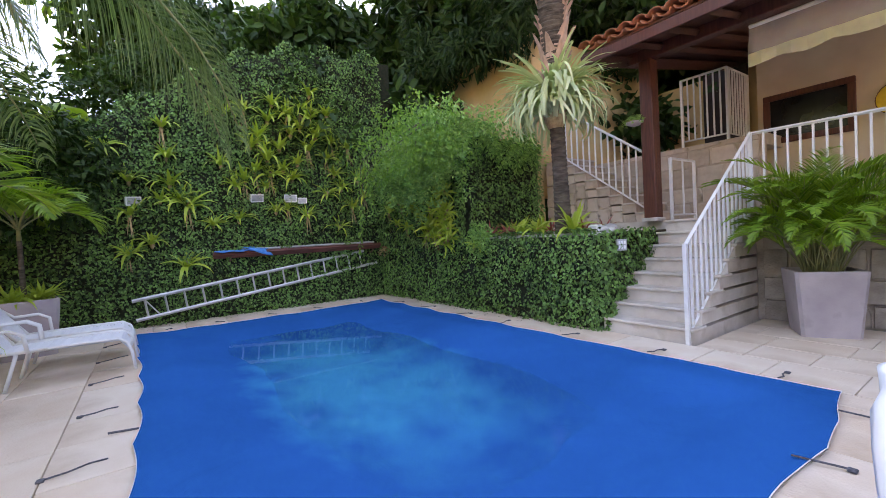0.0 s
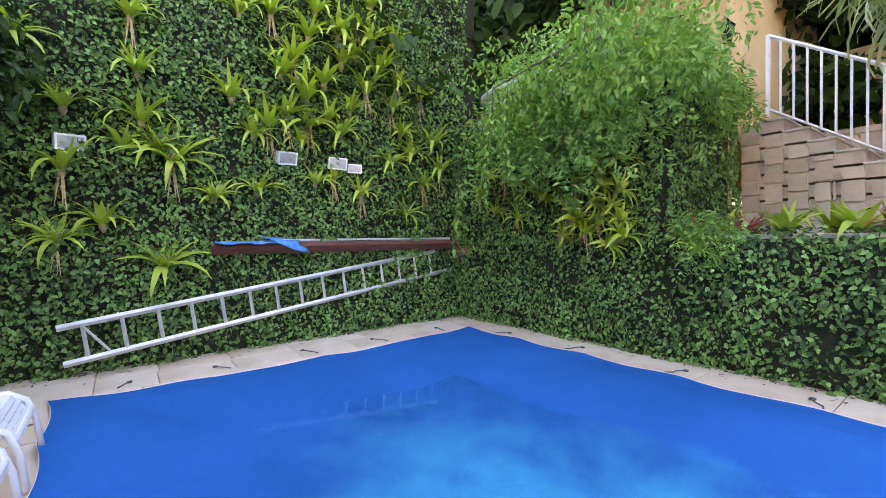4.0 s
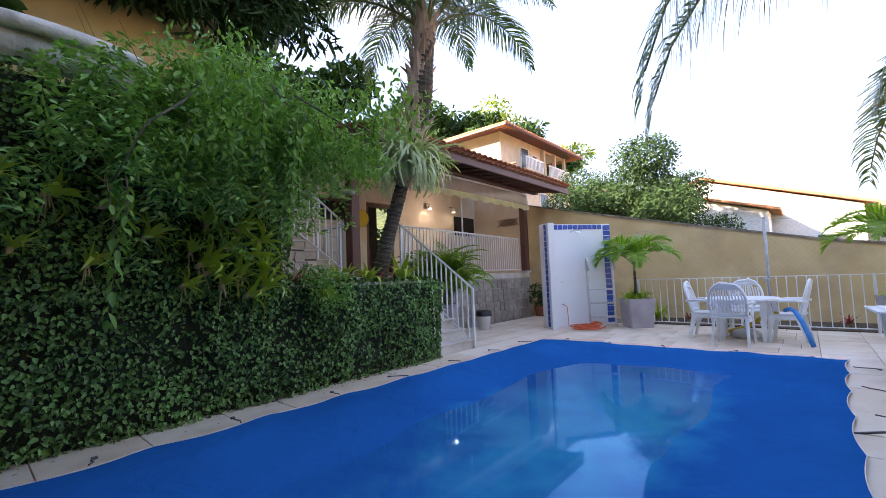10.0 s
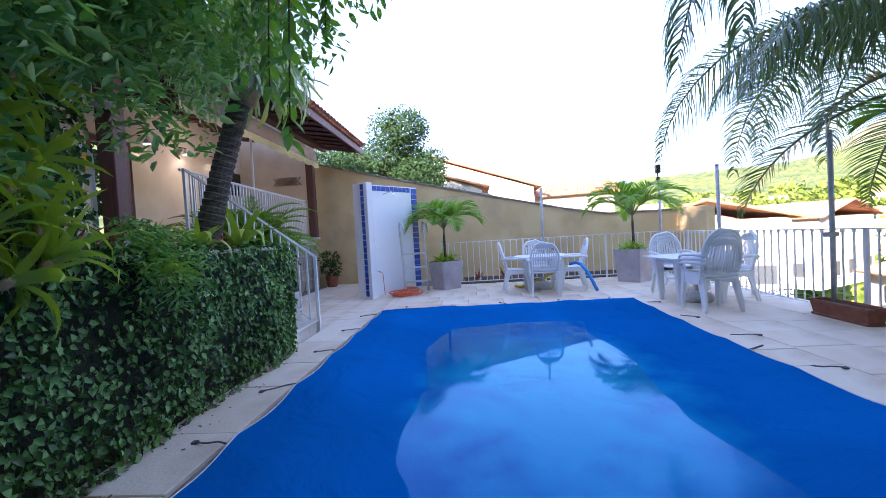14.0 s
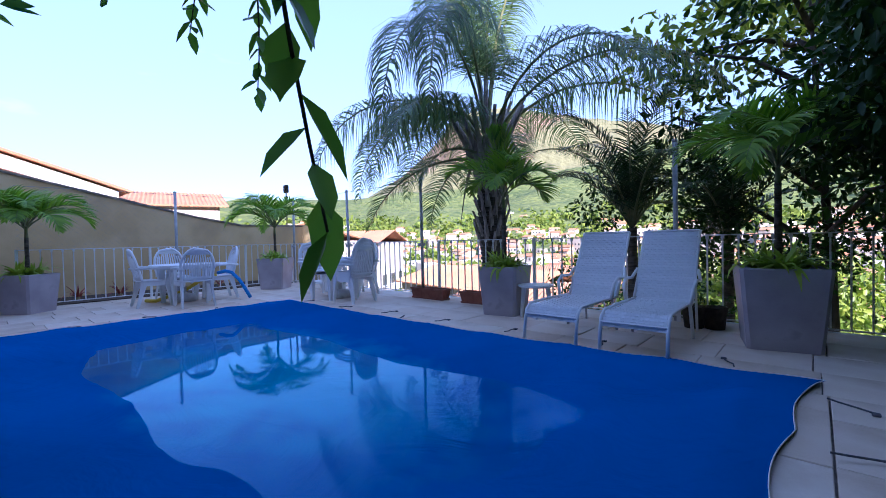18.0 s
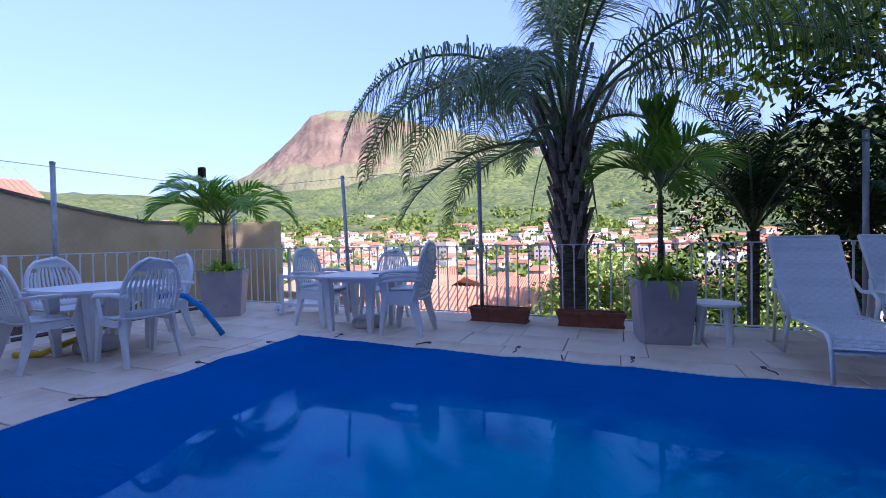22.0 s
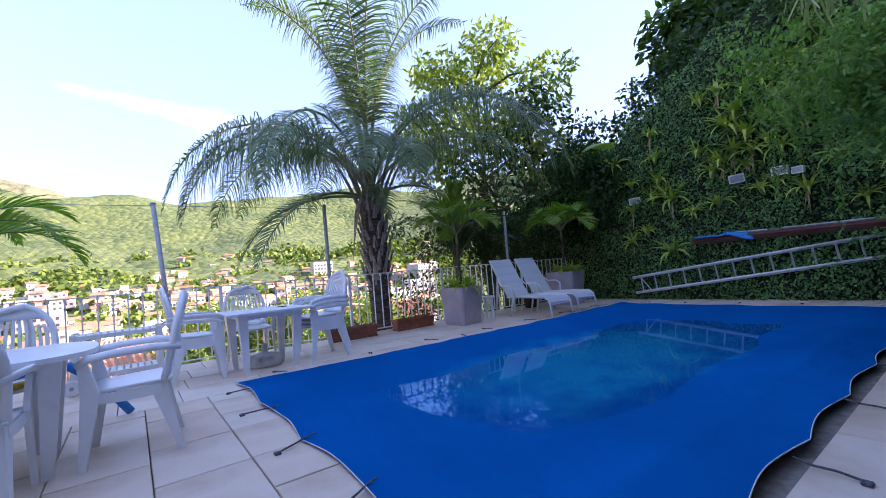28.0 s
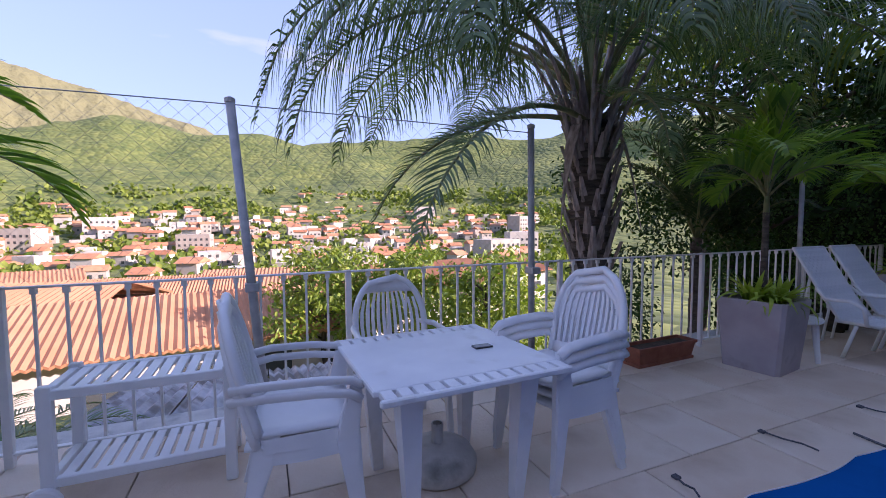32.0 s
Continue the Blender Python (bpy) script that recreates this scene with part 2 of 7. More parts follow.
YFOAM = mat("yellow_foam", (0.7, 0.5, 0.04), (0.8, 0.58, 0.06), 0.7, 20, 0.2, 200)
CLOTH = mat("blue_cloth", (0.02, 0.2, 0.55), (0.05, 0.32, 0.72), 0.85, 14, 0.4, 60)
HOSE = mat("orange_hose", (0.65, 0.09, 0.02), (0.8, 0.16, 0.05), 0.4, 10)
ROPE = mat("grey_rope", (0.05, 0.05, 0.06), (0.14, 0.14, 0.16), 0.9, 60)
CONCRETE = mat("white_concrete", (0.5, 0.49, 0.47), (0.66, 0.64, 0.6), 0.85, 5, 0.3, 40, stain=((0.2, 0.2, 0.17), 4, 0.55, 0.75))
PEBBLE = mat("pebble", (0.35, 0.33, 0.31), (0.7, 0.67, 0.63), 0.7, 8, 0.2, 40, "object")
ROCK = mat("mountain_rock", (0.13, 0.085, 0.055), (0.26, 0.175, 0.11), 0.95, 0.012, 0.8, 0.06, stretch=(1, 1, 1))
FARWALL = mat("far_house_wall", (0.36, 0.3, 0.25), (0.66, 0.6, 0.54), 0.85, 0.5, vary="island", amount=0.2)
FARGLASS = mat("far_window", (0.04, 0.05, 0.06), (0.1, 0.1, 0.1), 0.2, 0.5, vary="island")
CORR = mat("corrugated_sheet", (0.2, 0.2, 0.21), (0.55, 0.56, 0.6), 0.6, 1.6, 0.2, 20, stain=((0.12, 0.11, 0.11), 2.0, 0.5, 0.62))
BINW = mat("bin_plastic", (0.7, 0.7, 0.68), (0.8, 0.8, 0.78), 0.45, 6)
BAG = mat("black_bag", (0.012, 0.012, 0.014), (0.03, 0.03, 0.033), 0.35, 20, 0.5, 40)
WIRE = mat("grey_wire", (0.25, 0.26, 0.27), (0.4, 0.4, 0.4), 0.5, 20, metal=0.4)
LAMPGLASS = mat("floodlight_glass", (0.5, 0.52, 0.55), (0.62, 0.63, 0.65), 0.25, 30)


def tarp_material():
    m = mat("pool_cover_blue", (0.0, 0.094, 0.31), (0.0, 0.12, 0.395), 0.6, 0.55, 0.12, 320, spec=0.0)
    # paler middle where the rain collects: the lit water put into the colour
    n, l = m.node_tree.nodes, m.node_tree.links
    b = n["Principled BSDF"]
    src = b.inputs["Base Color"].links[0].from_socket
    tc = n.new("ShaderNodeTexCoord")
    mp = n.new("ShaderNodeMapping")
    mp.inputs["Location"].default_value, mp.inputs["Scale"].default_value = (-1.35, 1.65, 0), (0.28, 0.58, 1)
    gr = n.new("ShaderNodeTexGradient")
    gr.gradient_type = "SPHERICAL"
    nz = n.new("ShaderNodeTexNoise")
    nz.inputs["Scale"].default_value, nz.inputs["Detail"].default_value = 2.2, 4
    mu = n.new("ShaderNodeMath")
    mu.operation = "MULTIPLY"
    rp = n.new("ShaderNodeMapRange")
    rp.inputs["From Min"].default_value, rp.inputs["From Max"].default_value = 0.14, 0.36
    mx = n.new("ShaderNodeMixRGB")
    mx.inputs[2].default_value = (0.0, 0.25, 0.47, 1)
    l.new(tc.outputs["Object"], mp.inputs["Vector"])
    l.new(mp.outputs[0], gr.inputs["Vector"])
    l.new(tc.outputs["Object"], nz.inputs["Vector"])
    l.new(gr.outputs["Fac"], mu.inputs[0])
    l.new(nz.outputs[0], mu.inputs[1])
    l.new(mu.outputs[0], rp.inputs[0])
    l.new(rp.outputs[0], mx.inputs[0])
    l.new(src, mx.inputs[1])
    l.new(mx.outputs[0], b.inputs["Base Color"])
    # soft creases where the sheet was folded
    fine = b.inputs["Normal"].links[0].from_socket
    cn = n.new("ShaderNodeTexNoise")
    cn.inputs["Scale"].default_value, cn.inputs["Detail"].default_value, cn.inputs["Distortion"].default_value = 1.6, 5, 1.2
    cb = n.new("ShaderNodeBump")
    cb.inputs["Strength"].default_value, cb.inputs["Distance"].default_value = 0.5, 0.08
    l.new(tc.outputs["Object"], cn.inputs["Vector"])
    l.new(cn.outputs[0], cb.inputs["Height"])
    l.new(fine, cb.inputs["Normal"])
    l.new(cb.outputs[0], b.inputs["Normal"])
    return m


def water_material():
    m = bpy.data.materials.new("rain_water")
    m.use_nodes = True
    n, l = m.node_tree.nodes, m.node_tree.links
    n.remove(n["Principled BSDF"])
    lw = n.new("ShaderNodeLayerWeight")
    lw.inputs[0].default_value = 0.5
    pw = n.new("ShaderNodeMath")
    pw.operation = "POWER"
    pw.inputs[1].default_value = 5
    fr = n.new("ShaderNodeMath")
    fr.operation = "MULTIPLY_ADD"
    fr.inputs[1].default_value, fr.inputs[2].default_value = 0.98, 0.02
    l.new(lw.outputs["Facing"], pw.inputs[0])
    l.new(pw.outputs[0], fr.inputs[0])
    tr = n.new("ShaderNodeBsdfTransparent")
    tr.inputs[0].default_value = (1.0, 1.0, 1.0, 1)
    gl = n.new("ShaderNodeBsdfGlossy")
    gl.inputs["Roughness"].default_value = 0.03
    gl.inputs["Color"].default_value = (0.4, 0.75, 0.95, 1)
    tx = n.new("ShaderNodeTexNoise")
    tx.inputs["Scale"].default_value = 3.0
    bp = n.new("ShaderNodeBump")
    bp.inputs["Strength"].default_value, bp.inputs["Distance"].default_value = 0.1, 0.02
    l.new(tx.outputs[0], bp.inputs["Height"])
    l.new(bp.outputs[0], gl.inputs["Normal"])
    # the film of water thins out towards an uneven rim
    tc = n.new("ShaderNodeTexCoord")
    mp = n.new("ShaderNodeMapping")
    mp.inputs["Location"].default_value, mp.inputs["Scale"].default_value = (-1.15, 1.5, 0), (0.24, 0.56, 1)
    gr = n.new("ShaderNodeTexGradient")
    gr.gradient_type = "SPHERICAL"
    nz = n.new("ShaderNodeTexNoise")
    nz.inputs["Scale"].default_value, nz.inputs["Detail"].default_value = 1.8, 4
    mu = n.new("ShaderNodeMath")
    mu.operation = "MULTIPLY"
    rp = n.new("ShaderNodeMapRange")
    rp.inputs["From Min"].default_value, rp.inputs["From Max"].default_value = 0.04, 0.17
    m2 = n.new("ShaderNodeMath")
    m2.operation = "MULTIPLY"
    l.new(tc.outputs["Object"], mp.inputs["Vector"])
    l.new(mp.outputs[0], gr.inputs["Vector"])
    l.new(tc.outputs["Object"], nz.inputs["Vector"])
    l.new(gr.outputs["Fac"], mu.inputs[0])
    l.new(nz.outputs[0], mu.inputs[1])
    l.new(mu.outputs[0], rp.inputs[0])
    l.new(fr.outputs[0], m2.inputs[0])
    l.new(rp.outputs[0], m2.inputs[1])
    mx = n.new("ShaderNodeMixShader")
    l.new(m2.outputs[0], mx.inputs[0])
    l.new(tr.outputs[0], mx.inputs[1])
    l.new(gl.outputs[0], mx.inputs[2])
    l.new(mx.outputs[0], n["Material Output"].inputs[0])
    return m


def lamp_material(name, colour, strength):
    m = bpy.data.materials.new(name)
    m.use_nodes = True
    b = m.node_tree.nodes["Principled BSDF"]
    b.inputs["Emission Color"].default_value, b.inputs["Emission Strength"].default_value = (*colour, 1), strength
    return m


def awning_material():
    m = mat("clear_awning", (0.66, 0.64, 0.62), (0.8, 0.78, 0.76), 0.5, 3, 0.1, 40)
    n, l = m.node_tree.nodes, m.node_tree.links
    tr = n.new("ShaderNodeBsdfTransparent")
    ms = n.new("ShaderNodeMixShader")
    ms.inputs[0].default_value = 0.55
    l.new(n["Principled BSDF"].outputs[0], ms.inputs[1])
    l.new(tr.outputs[0], ms.inputs[2])
    l.new(ms.outputs[0], n["Material Output"].inputs[0])
    return m


CLEAR = awning_material()
TARP, WATER = tarp_material(), water_material()
GLOW = lamp_material("lamp_glow", (1, 0.93, 0.8), 6)


def hill_material():
    # woodland on the slopes: tree crowns in two sizes, yellow-green in the sun
    m = bpy.data.materials.new("woodland")
    m.use_nodes = True
    n, l = m.node_tree.nodes, m.node_tree.links
    b = n["Principled BSDF"]
    b.inputs["Roughness"].default_value = 0.95
    tc = n.new("ShaderNodeTexCoord")
    v = n.new("ShaderNodeTexVoronoi")
    v.inputs["Scale"].default_value = 0.16
    big = n.new("ShaderNodeTexNoise")
    big.inputs["Scale"].default_value, big.inputs["Detail"].default_value = 0.02, 5
    l.new(tc.outputs["Object"], v.inputs["Vector"])
    l.new(tc.outputs["Object"], big.inputs["Vector"])
    r = n.new("ShaderNodeValToRGB")
    r.color_ramp.elements[0].color, r.color_ramp.elements[1].color = (0.045, 0.08, 0.018, 1), (0.2, 0.22, 0.055, 1)
    mid = n.new("ShaderNodeMath")
    mid.operation = "MULTIPLY_ADD"
    sep = n.new("ShaderNodeSeparateColor")
    l.new(v.outputs["Color"], sep.inputs[0])
    l.new(sep.outputs[0], mid.inputs[0])
    mid.inputs[1].default_value = 0.6
    l.new(big.outputs[0], mid.inputs[2])
    sub = n.new("ShaderNodeMath")
    sub.operation = "SUBTRACT"
    sub.inputs[1].default_value = 0.35
    l.new(mid.outputs[0], sub.inputs[0])
    l.new(sub.outputs[0], r.inputs[0])
    l.new(r.outputs[0], b.inputs["Base Color"])
    bp = n.new("ShaderNodeBump")
    bp.invert = True
    bp.inputs["Strength"].default_value, bp.inputs["Distance"].default_value = 0.55, 2.5
    l.new(v.outputs["Distance"], bp.inputs["Height"])
    l.new(bp.outputs[0], b.inputs["Normal"])
    return m


WOODLAND = hill_material()

# ---- mesh tools ----
class Geo:
    """Collects vertices and faces of one mesh."""

    def __init__(self):
        self.v, self.f = [], []

    def add(self, v, f):
        k = len(self.v)
        self.v += [tuple(p) for p in v]
        self.f += [tuple(i + k for i in q) for q in f]
        return self

    def box(self, x0, x1, y0, y1, z0, z1, c=0.0, m=None):
        """A box, its edges cut back by c."""
        if c <= 0:
            v = [(x, y, z) for x in (x0, x1) for y in (y0, y1) for z in (z0, z1)]
            f = [(0, 1, 3, 2), (4, 6, 7, 5), (0, 4, 5, 1), (2, 3, 7, 6), (0, 2, 6, 4), (1, 5, 7, 3)]
        else:
            bm = bmesh.new()
            bmesh.ops.create_cube(bm, size=1)
            for q in bm.verts:
                q.co = Vector(((x0, x1)[q.co.x > 0], (y0, y1)[q.co.y > 0], (z0, z1)[q.co.z > 0]))
            bmesh.ops.bevel(bm, geom=list(bm.edges), offset=c, segments=1, affect="EDGES")
            bm.verts.index_update()
            v, f = [q.co.copy() for q in bm.verts], [[q.index for q in p.verts] for p in bm.faces]
            bm.free()
        if m is not None:
            v = [m @ Vector(p) for p in v]
        return self.add(v, f)

    def tube(self, pts, r, n=8, cap=True, flat=1.0):
        """A tube along pts; r one radius or one for each point."""
        pts = [Vector(p) for p in pts]
        rs = r if isinstance(r, (list, tuple)) else [r] * len(pts)
        side, v = None, []
        for i, p in enumerate(pts):
            d = (pts[min(i + 1, len(pts) - 1)] - pts[max(i - 1, 0)]).normalized()
            if side is None:
                side = d.orthogonal().normalized()
            side = (side - d * side.dot(d)).normalized()
            up = d.cross(side)
            for k in range(n):
                a = 2 * math.pi * (k + 0.5) / n
                v.append(p + (math.cos(a) * side + flat * math.sin(a) * up) * float(rs[i]))
        f = [(i * n + k, i * n + (k + 1) % n, (i + 1) * n + (k + 1) % n, (i + 1) * n + k) for i in range(len(pts) - 1) for k in range(n)]
        if cap:
            f += [tuple(range(n))[::-1], tuple(range((len(pts) - 1) * n, len(pts) * n))]
        return self.add(v, f)

    def lathe(self, rz, n=20, c=(0, 0), cap=True):
        v = [(c[0] + r * math.cos(2 * math.pi * k / n), c[1] + r * math.sin(2 * math.pi * k / n), z) for r, z in rz for k in range(n)]
        f = [(i * n + k, i * n + (k + 1) % n, (i + 1) * n + (k + 1) % n, (i + 1) * n + k) for i in range(len(rz) - 1) for k in range(n)]
        if cap:
            f += [tuple(range(n))[::-1], tuple(range((len(rz) - 1) * n, len(rz) * n))]
        return self.add(v, f)

    def slab(self, outline, z0, z1):
        """An upright prism over a plan outline."""
        n = len(outline)
        v = [(x, y, z) for z in (z0, z1) for x, y in outline]
        return self.add(v, [tuple(range(n))[::-1], tuple(range(n, 2 * n))] + [(k, (k + 1) % n, n + (k + 1) % n, n + k) for k in range(n)])

    def sheet(self, rows, thick=0.0):
        """A skin through rows of points, with a thickness along its normals."""
        a, b = len(rows), len(rows[0])
        top = [Vector(p) for r in rows for p in r]
        quads = [(i * b + j, i * b + j + 1, (i + 1) * b + j + 1, (i + 1) * b + j) for i in range(a - 1) for j in range(b - 1)]
        if not thick:
            return self.add(top, quads)
        nor = [Vector() for _ in top]
        for q in quads:
            d = (top[q[2]] - top[q[0]]).cross(top[q[3]] - top[q[1]])
            for i in q:
                nor[i] += d
        low = [p - d.normalized() * thick for p, d in zip(top, nor)]
        k = a * b
        rim = [j for j in range(b)] + [i * b + b - 1 for i in range(1, a)] + [(a - 1) * b + j for j in range(b - 2, -1, -1)] + [i * b for i in range(a - 2, 0, -1)]
        f = quads + [tuple(i + k for i in q[::-1]) for q in quads]
        f += [(rim[i], rim[i] + k, rim[(i + 1) % len(rim)] + k, rim[(i + 1) % len(rim)]) for i in range(len(rim))]
        return self.add(top + low, f)

    def mesh(self, name, material, smooth=False):
        me = bpy.data.meshes.new(name)
        me.from_pydata(self.v, [], self.f)
        me.materials.append(material)
        if smooth:
            me.shade_smooth()
        me.update()
        return me


def part(name, geo, material, parent, label="", smooth=False, m=None):
    """One mesh object under a thing or a part."""
    ob = new(name, geo.mesh(name, material, smooth) if isinstance(geo, Geo) else geo)
    ob.parent = parent
    if m is not None:
        ob.matrix_basis = m
    if label:
        ob["label"] = label
    return ob


def thing(name, label, category, at=None, group="", kind=""):
    """An empty at the base of a thing with parts."""
    ob = new(name)
    ob.empty_display_size = 0.1
    if at is not None:
        ob.matrix_basis = at
    return tagged(ob, label, category, group, kind)


def solid(name, geo, material, label="", category="", group="", kind="", smooth=False, at=None):
    """A thing or a piece of the setting that is one mesh."""
    ob = new(name, geo.mesh(name, material, smooth) if isinstance(geo, Geo) else geo)
    if at is not None:
        ob.matrix_basis = at
    return tagged(ob, label, category, group, kind)


def unit(a):
    return a / np.maximum(np.linalg.norm(a, axis=1, keepdims=True), 1e-9)


def array_mesh(name, verts, quads, material, smooth=False):
    """A mesh straight from arrays: verts (n, 3), quads (m, 4)."""
    me = bpy.data.meshes.new(name)
    me.vertices.add(len(verts))
    me.vertices.foreach_set("co", np.asarray(verts, np.float32).ravel())
    me.loops.add(len(quads) * 4)
    me.loops.foreach_set("vertex_index", np.asarray(quads, np.int32).ravel())
    me.polygons.add(len(quads))
    me.polygons.foreach_set("loop_start", np.arange(0, len(quads) * 4, 4, dtype=np.int32))
    me.materials.append(material)
    me.update(calc_edges=True)
    if smooth:
        me.shade_smooth()
    return me


def leaf_arrays(base, way, normal, length, width, w1=0.8, w2=0.75, fold=0.18, droop=0.12):
    """Folded leaves of six points each: base, tip and two on either side."""
    n = len(base)
    way, side = unit(way), unit(np.cross(way, normal))
    up = np.cross(side, way)
    L, Wd = np.reshape(length, (-1, 1)) * np.ones((n, 1)), np.reshape(width, (-1, 1)) * np.ones((n, 1))

    def at(s, w):
        return base + way * L * s + side * Wd * 0.5 * w + up * (abs(w) * fold * Wd - droop * L * s * s)

    v = np.stack([at(0, 0), at(0.28, w1), at(0.66, w2), at(1, 0), at(0.66, -w2), at(0.28, -w1)], 1)
    k = np.arange(n)[:, None] * 6
    q = np.concatenate([k + np.array([[0, 1, 2, 3]]), k + np.array([[0, 3, 4, 5]])], 0)
    return v.reshape(-1, 3), q


def strap_arrays(base, way, up, length, width, arch, n=4, taper=0.85):
    """Arching strap leaves: way is the outward direction, up the rising one."""
    m = len(base)
    way, up = unit(way), unit(up)
    side = unit(np.cross(way, up))
    L, Wd, A = [np.reshape(a, (-1, 1)) * np.ones((m, 1)) for a in (length, width, arch)]
    rows = []
    for i in range(n + 1):
        s = i / n
        ang = 1.25 - A * s
        # the curve is summed from its slope
        if i == 0:
            p = base.copy()
        else:
            p = p + (way * np.cos(ang) + up * np.sin(ang)) * L / n
        w = Wd * 0.5 * (1 - taper * s ** 2.2) * (0.75 + 0.5 * s * (1 - s))
        rows += [p - side * w, p + side * w]
    v = np.stack(rows, 1)
    k = np.arange(m)[:, None] * (2 * n + 2)
    q = np.concatenate([k + np.array([[2 * i, 2 * i + 1, 2 * i + 3, 2 * i + 2]]) for i in range(n)], 0)
    return v.reshape(-1, 3), q


def merge(pieces):
    vs, qs, k = [], [], 0
    for v, q in pieces:
        vs.append(v)
        qs.append(q + k)
        k += len(v)
    return np.concatenate(vs), np.concatenate(qs)


RNG = np.random.default_rng(7)

# ---- far land: one sheet of ground to the horizon, the rock dome, the town ----
def table(x, xs, ys):
    return np.interp(x, xs, ys)


def ground_z(x, y):
    """Height of the land: a valley to the south, wooded slopes beyond, a hill behind the house."""
    dx, dy = x - 6.0, y + 2.0
    r, a = np.hypot(dx, dy), np.degrees(np.arctan2(dy, dx))
    rim = table(a, [-180, -140, -110, -94, -80, -75, -70, -64, -56, -45, -38, -20, 0, 30, 60, 90, 150, 180], [13, 12, 11, 10.3, 10.0, 10.2, 9.6, 8.4, 7.0, 6.6, 6.2, 5, 4.5, 9, 20, 24, 18, 13])
    low = table(a, [-180, -150, -20, 10, 40, 140, 180], [-3.0, -4.5, -4.5, -2.5, -0.3, -0.3, -3.0])
    valley = table(a, [-180, -150, -20, 10, 40, 140, 180], [4, -15, -16, -6, 8, 10, 4])
    foot = table(a, [-180, -150, -20, 10, 40, 140, 180], [30, 10, 10, 8, 60, 60, 30])
    top = np.minimum(rim, 30) * math.pi / 180 * 800 + 2
    z = np.where(r < 16, low, 0)
    z = np.where((r >= 16) & (r < 110), low + (valley - low) * (r - 16) / 94, z)
    z = np.where((r >= 110) & (r < 260), valley, z)
    z = np.where((r >= 260) & (r < 420), valley + (foot - valley) * (r - 260) / 160, z)
    s = np.clip((r - 420) / 380, 0, 1)
    z = np.where(r >= 420, foot + (top - foot) * s ** 1.15, z)
    return np.where(r > 800, top - (r - 800) * 0.12, z)


def build_land():
    rr = np.concatenate([np.linspace(0, 40, 14), np.geomspace(46, 1500, 90)])
    aa = np.radians(np.arange(0, 360, 1.2))
    R2, A2 = np.meshgrid(rr, aa, indexing="ij")
    X, Y = 6 + R2 * np.cos(A2), -2 + R2 * np.sin(A2)
    Z = ground_z(X, Y)
    rough = np.array([noise.fractal(Vector((x * 0.006, y * 0.006, 0)), 1.0, 2.0, 5) for x, y in zip(X.ravel(), Y.ravel())]).reshape(X.shape)
    Z = Z + rough * np.clip((R2 - 250) / 400, 0, 1) * 22
    n, m = X.shape
    i, j = np.meshgrid(np.arange(n - 1), np.arange(m), indexing="ij")
    q = np.stack([i * m + j, (i + 1) * m + j, (i + 1) * m + (j + 1) % m, i * m + (j + 1) % m], -1).reshape(-1, 4)
    me = array_mesh("ground", np.stack([X, Y, Z], -1).reshape(-1, 3), q, WOODLAND, True)
    solid("ground", me, WOODLAND, "wooded valley and green hillsides beyond the terrace", "ground", kind="structure")


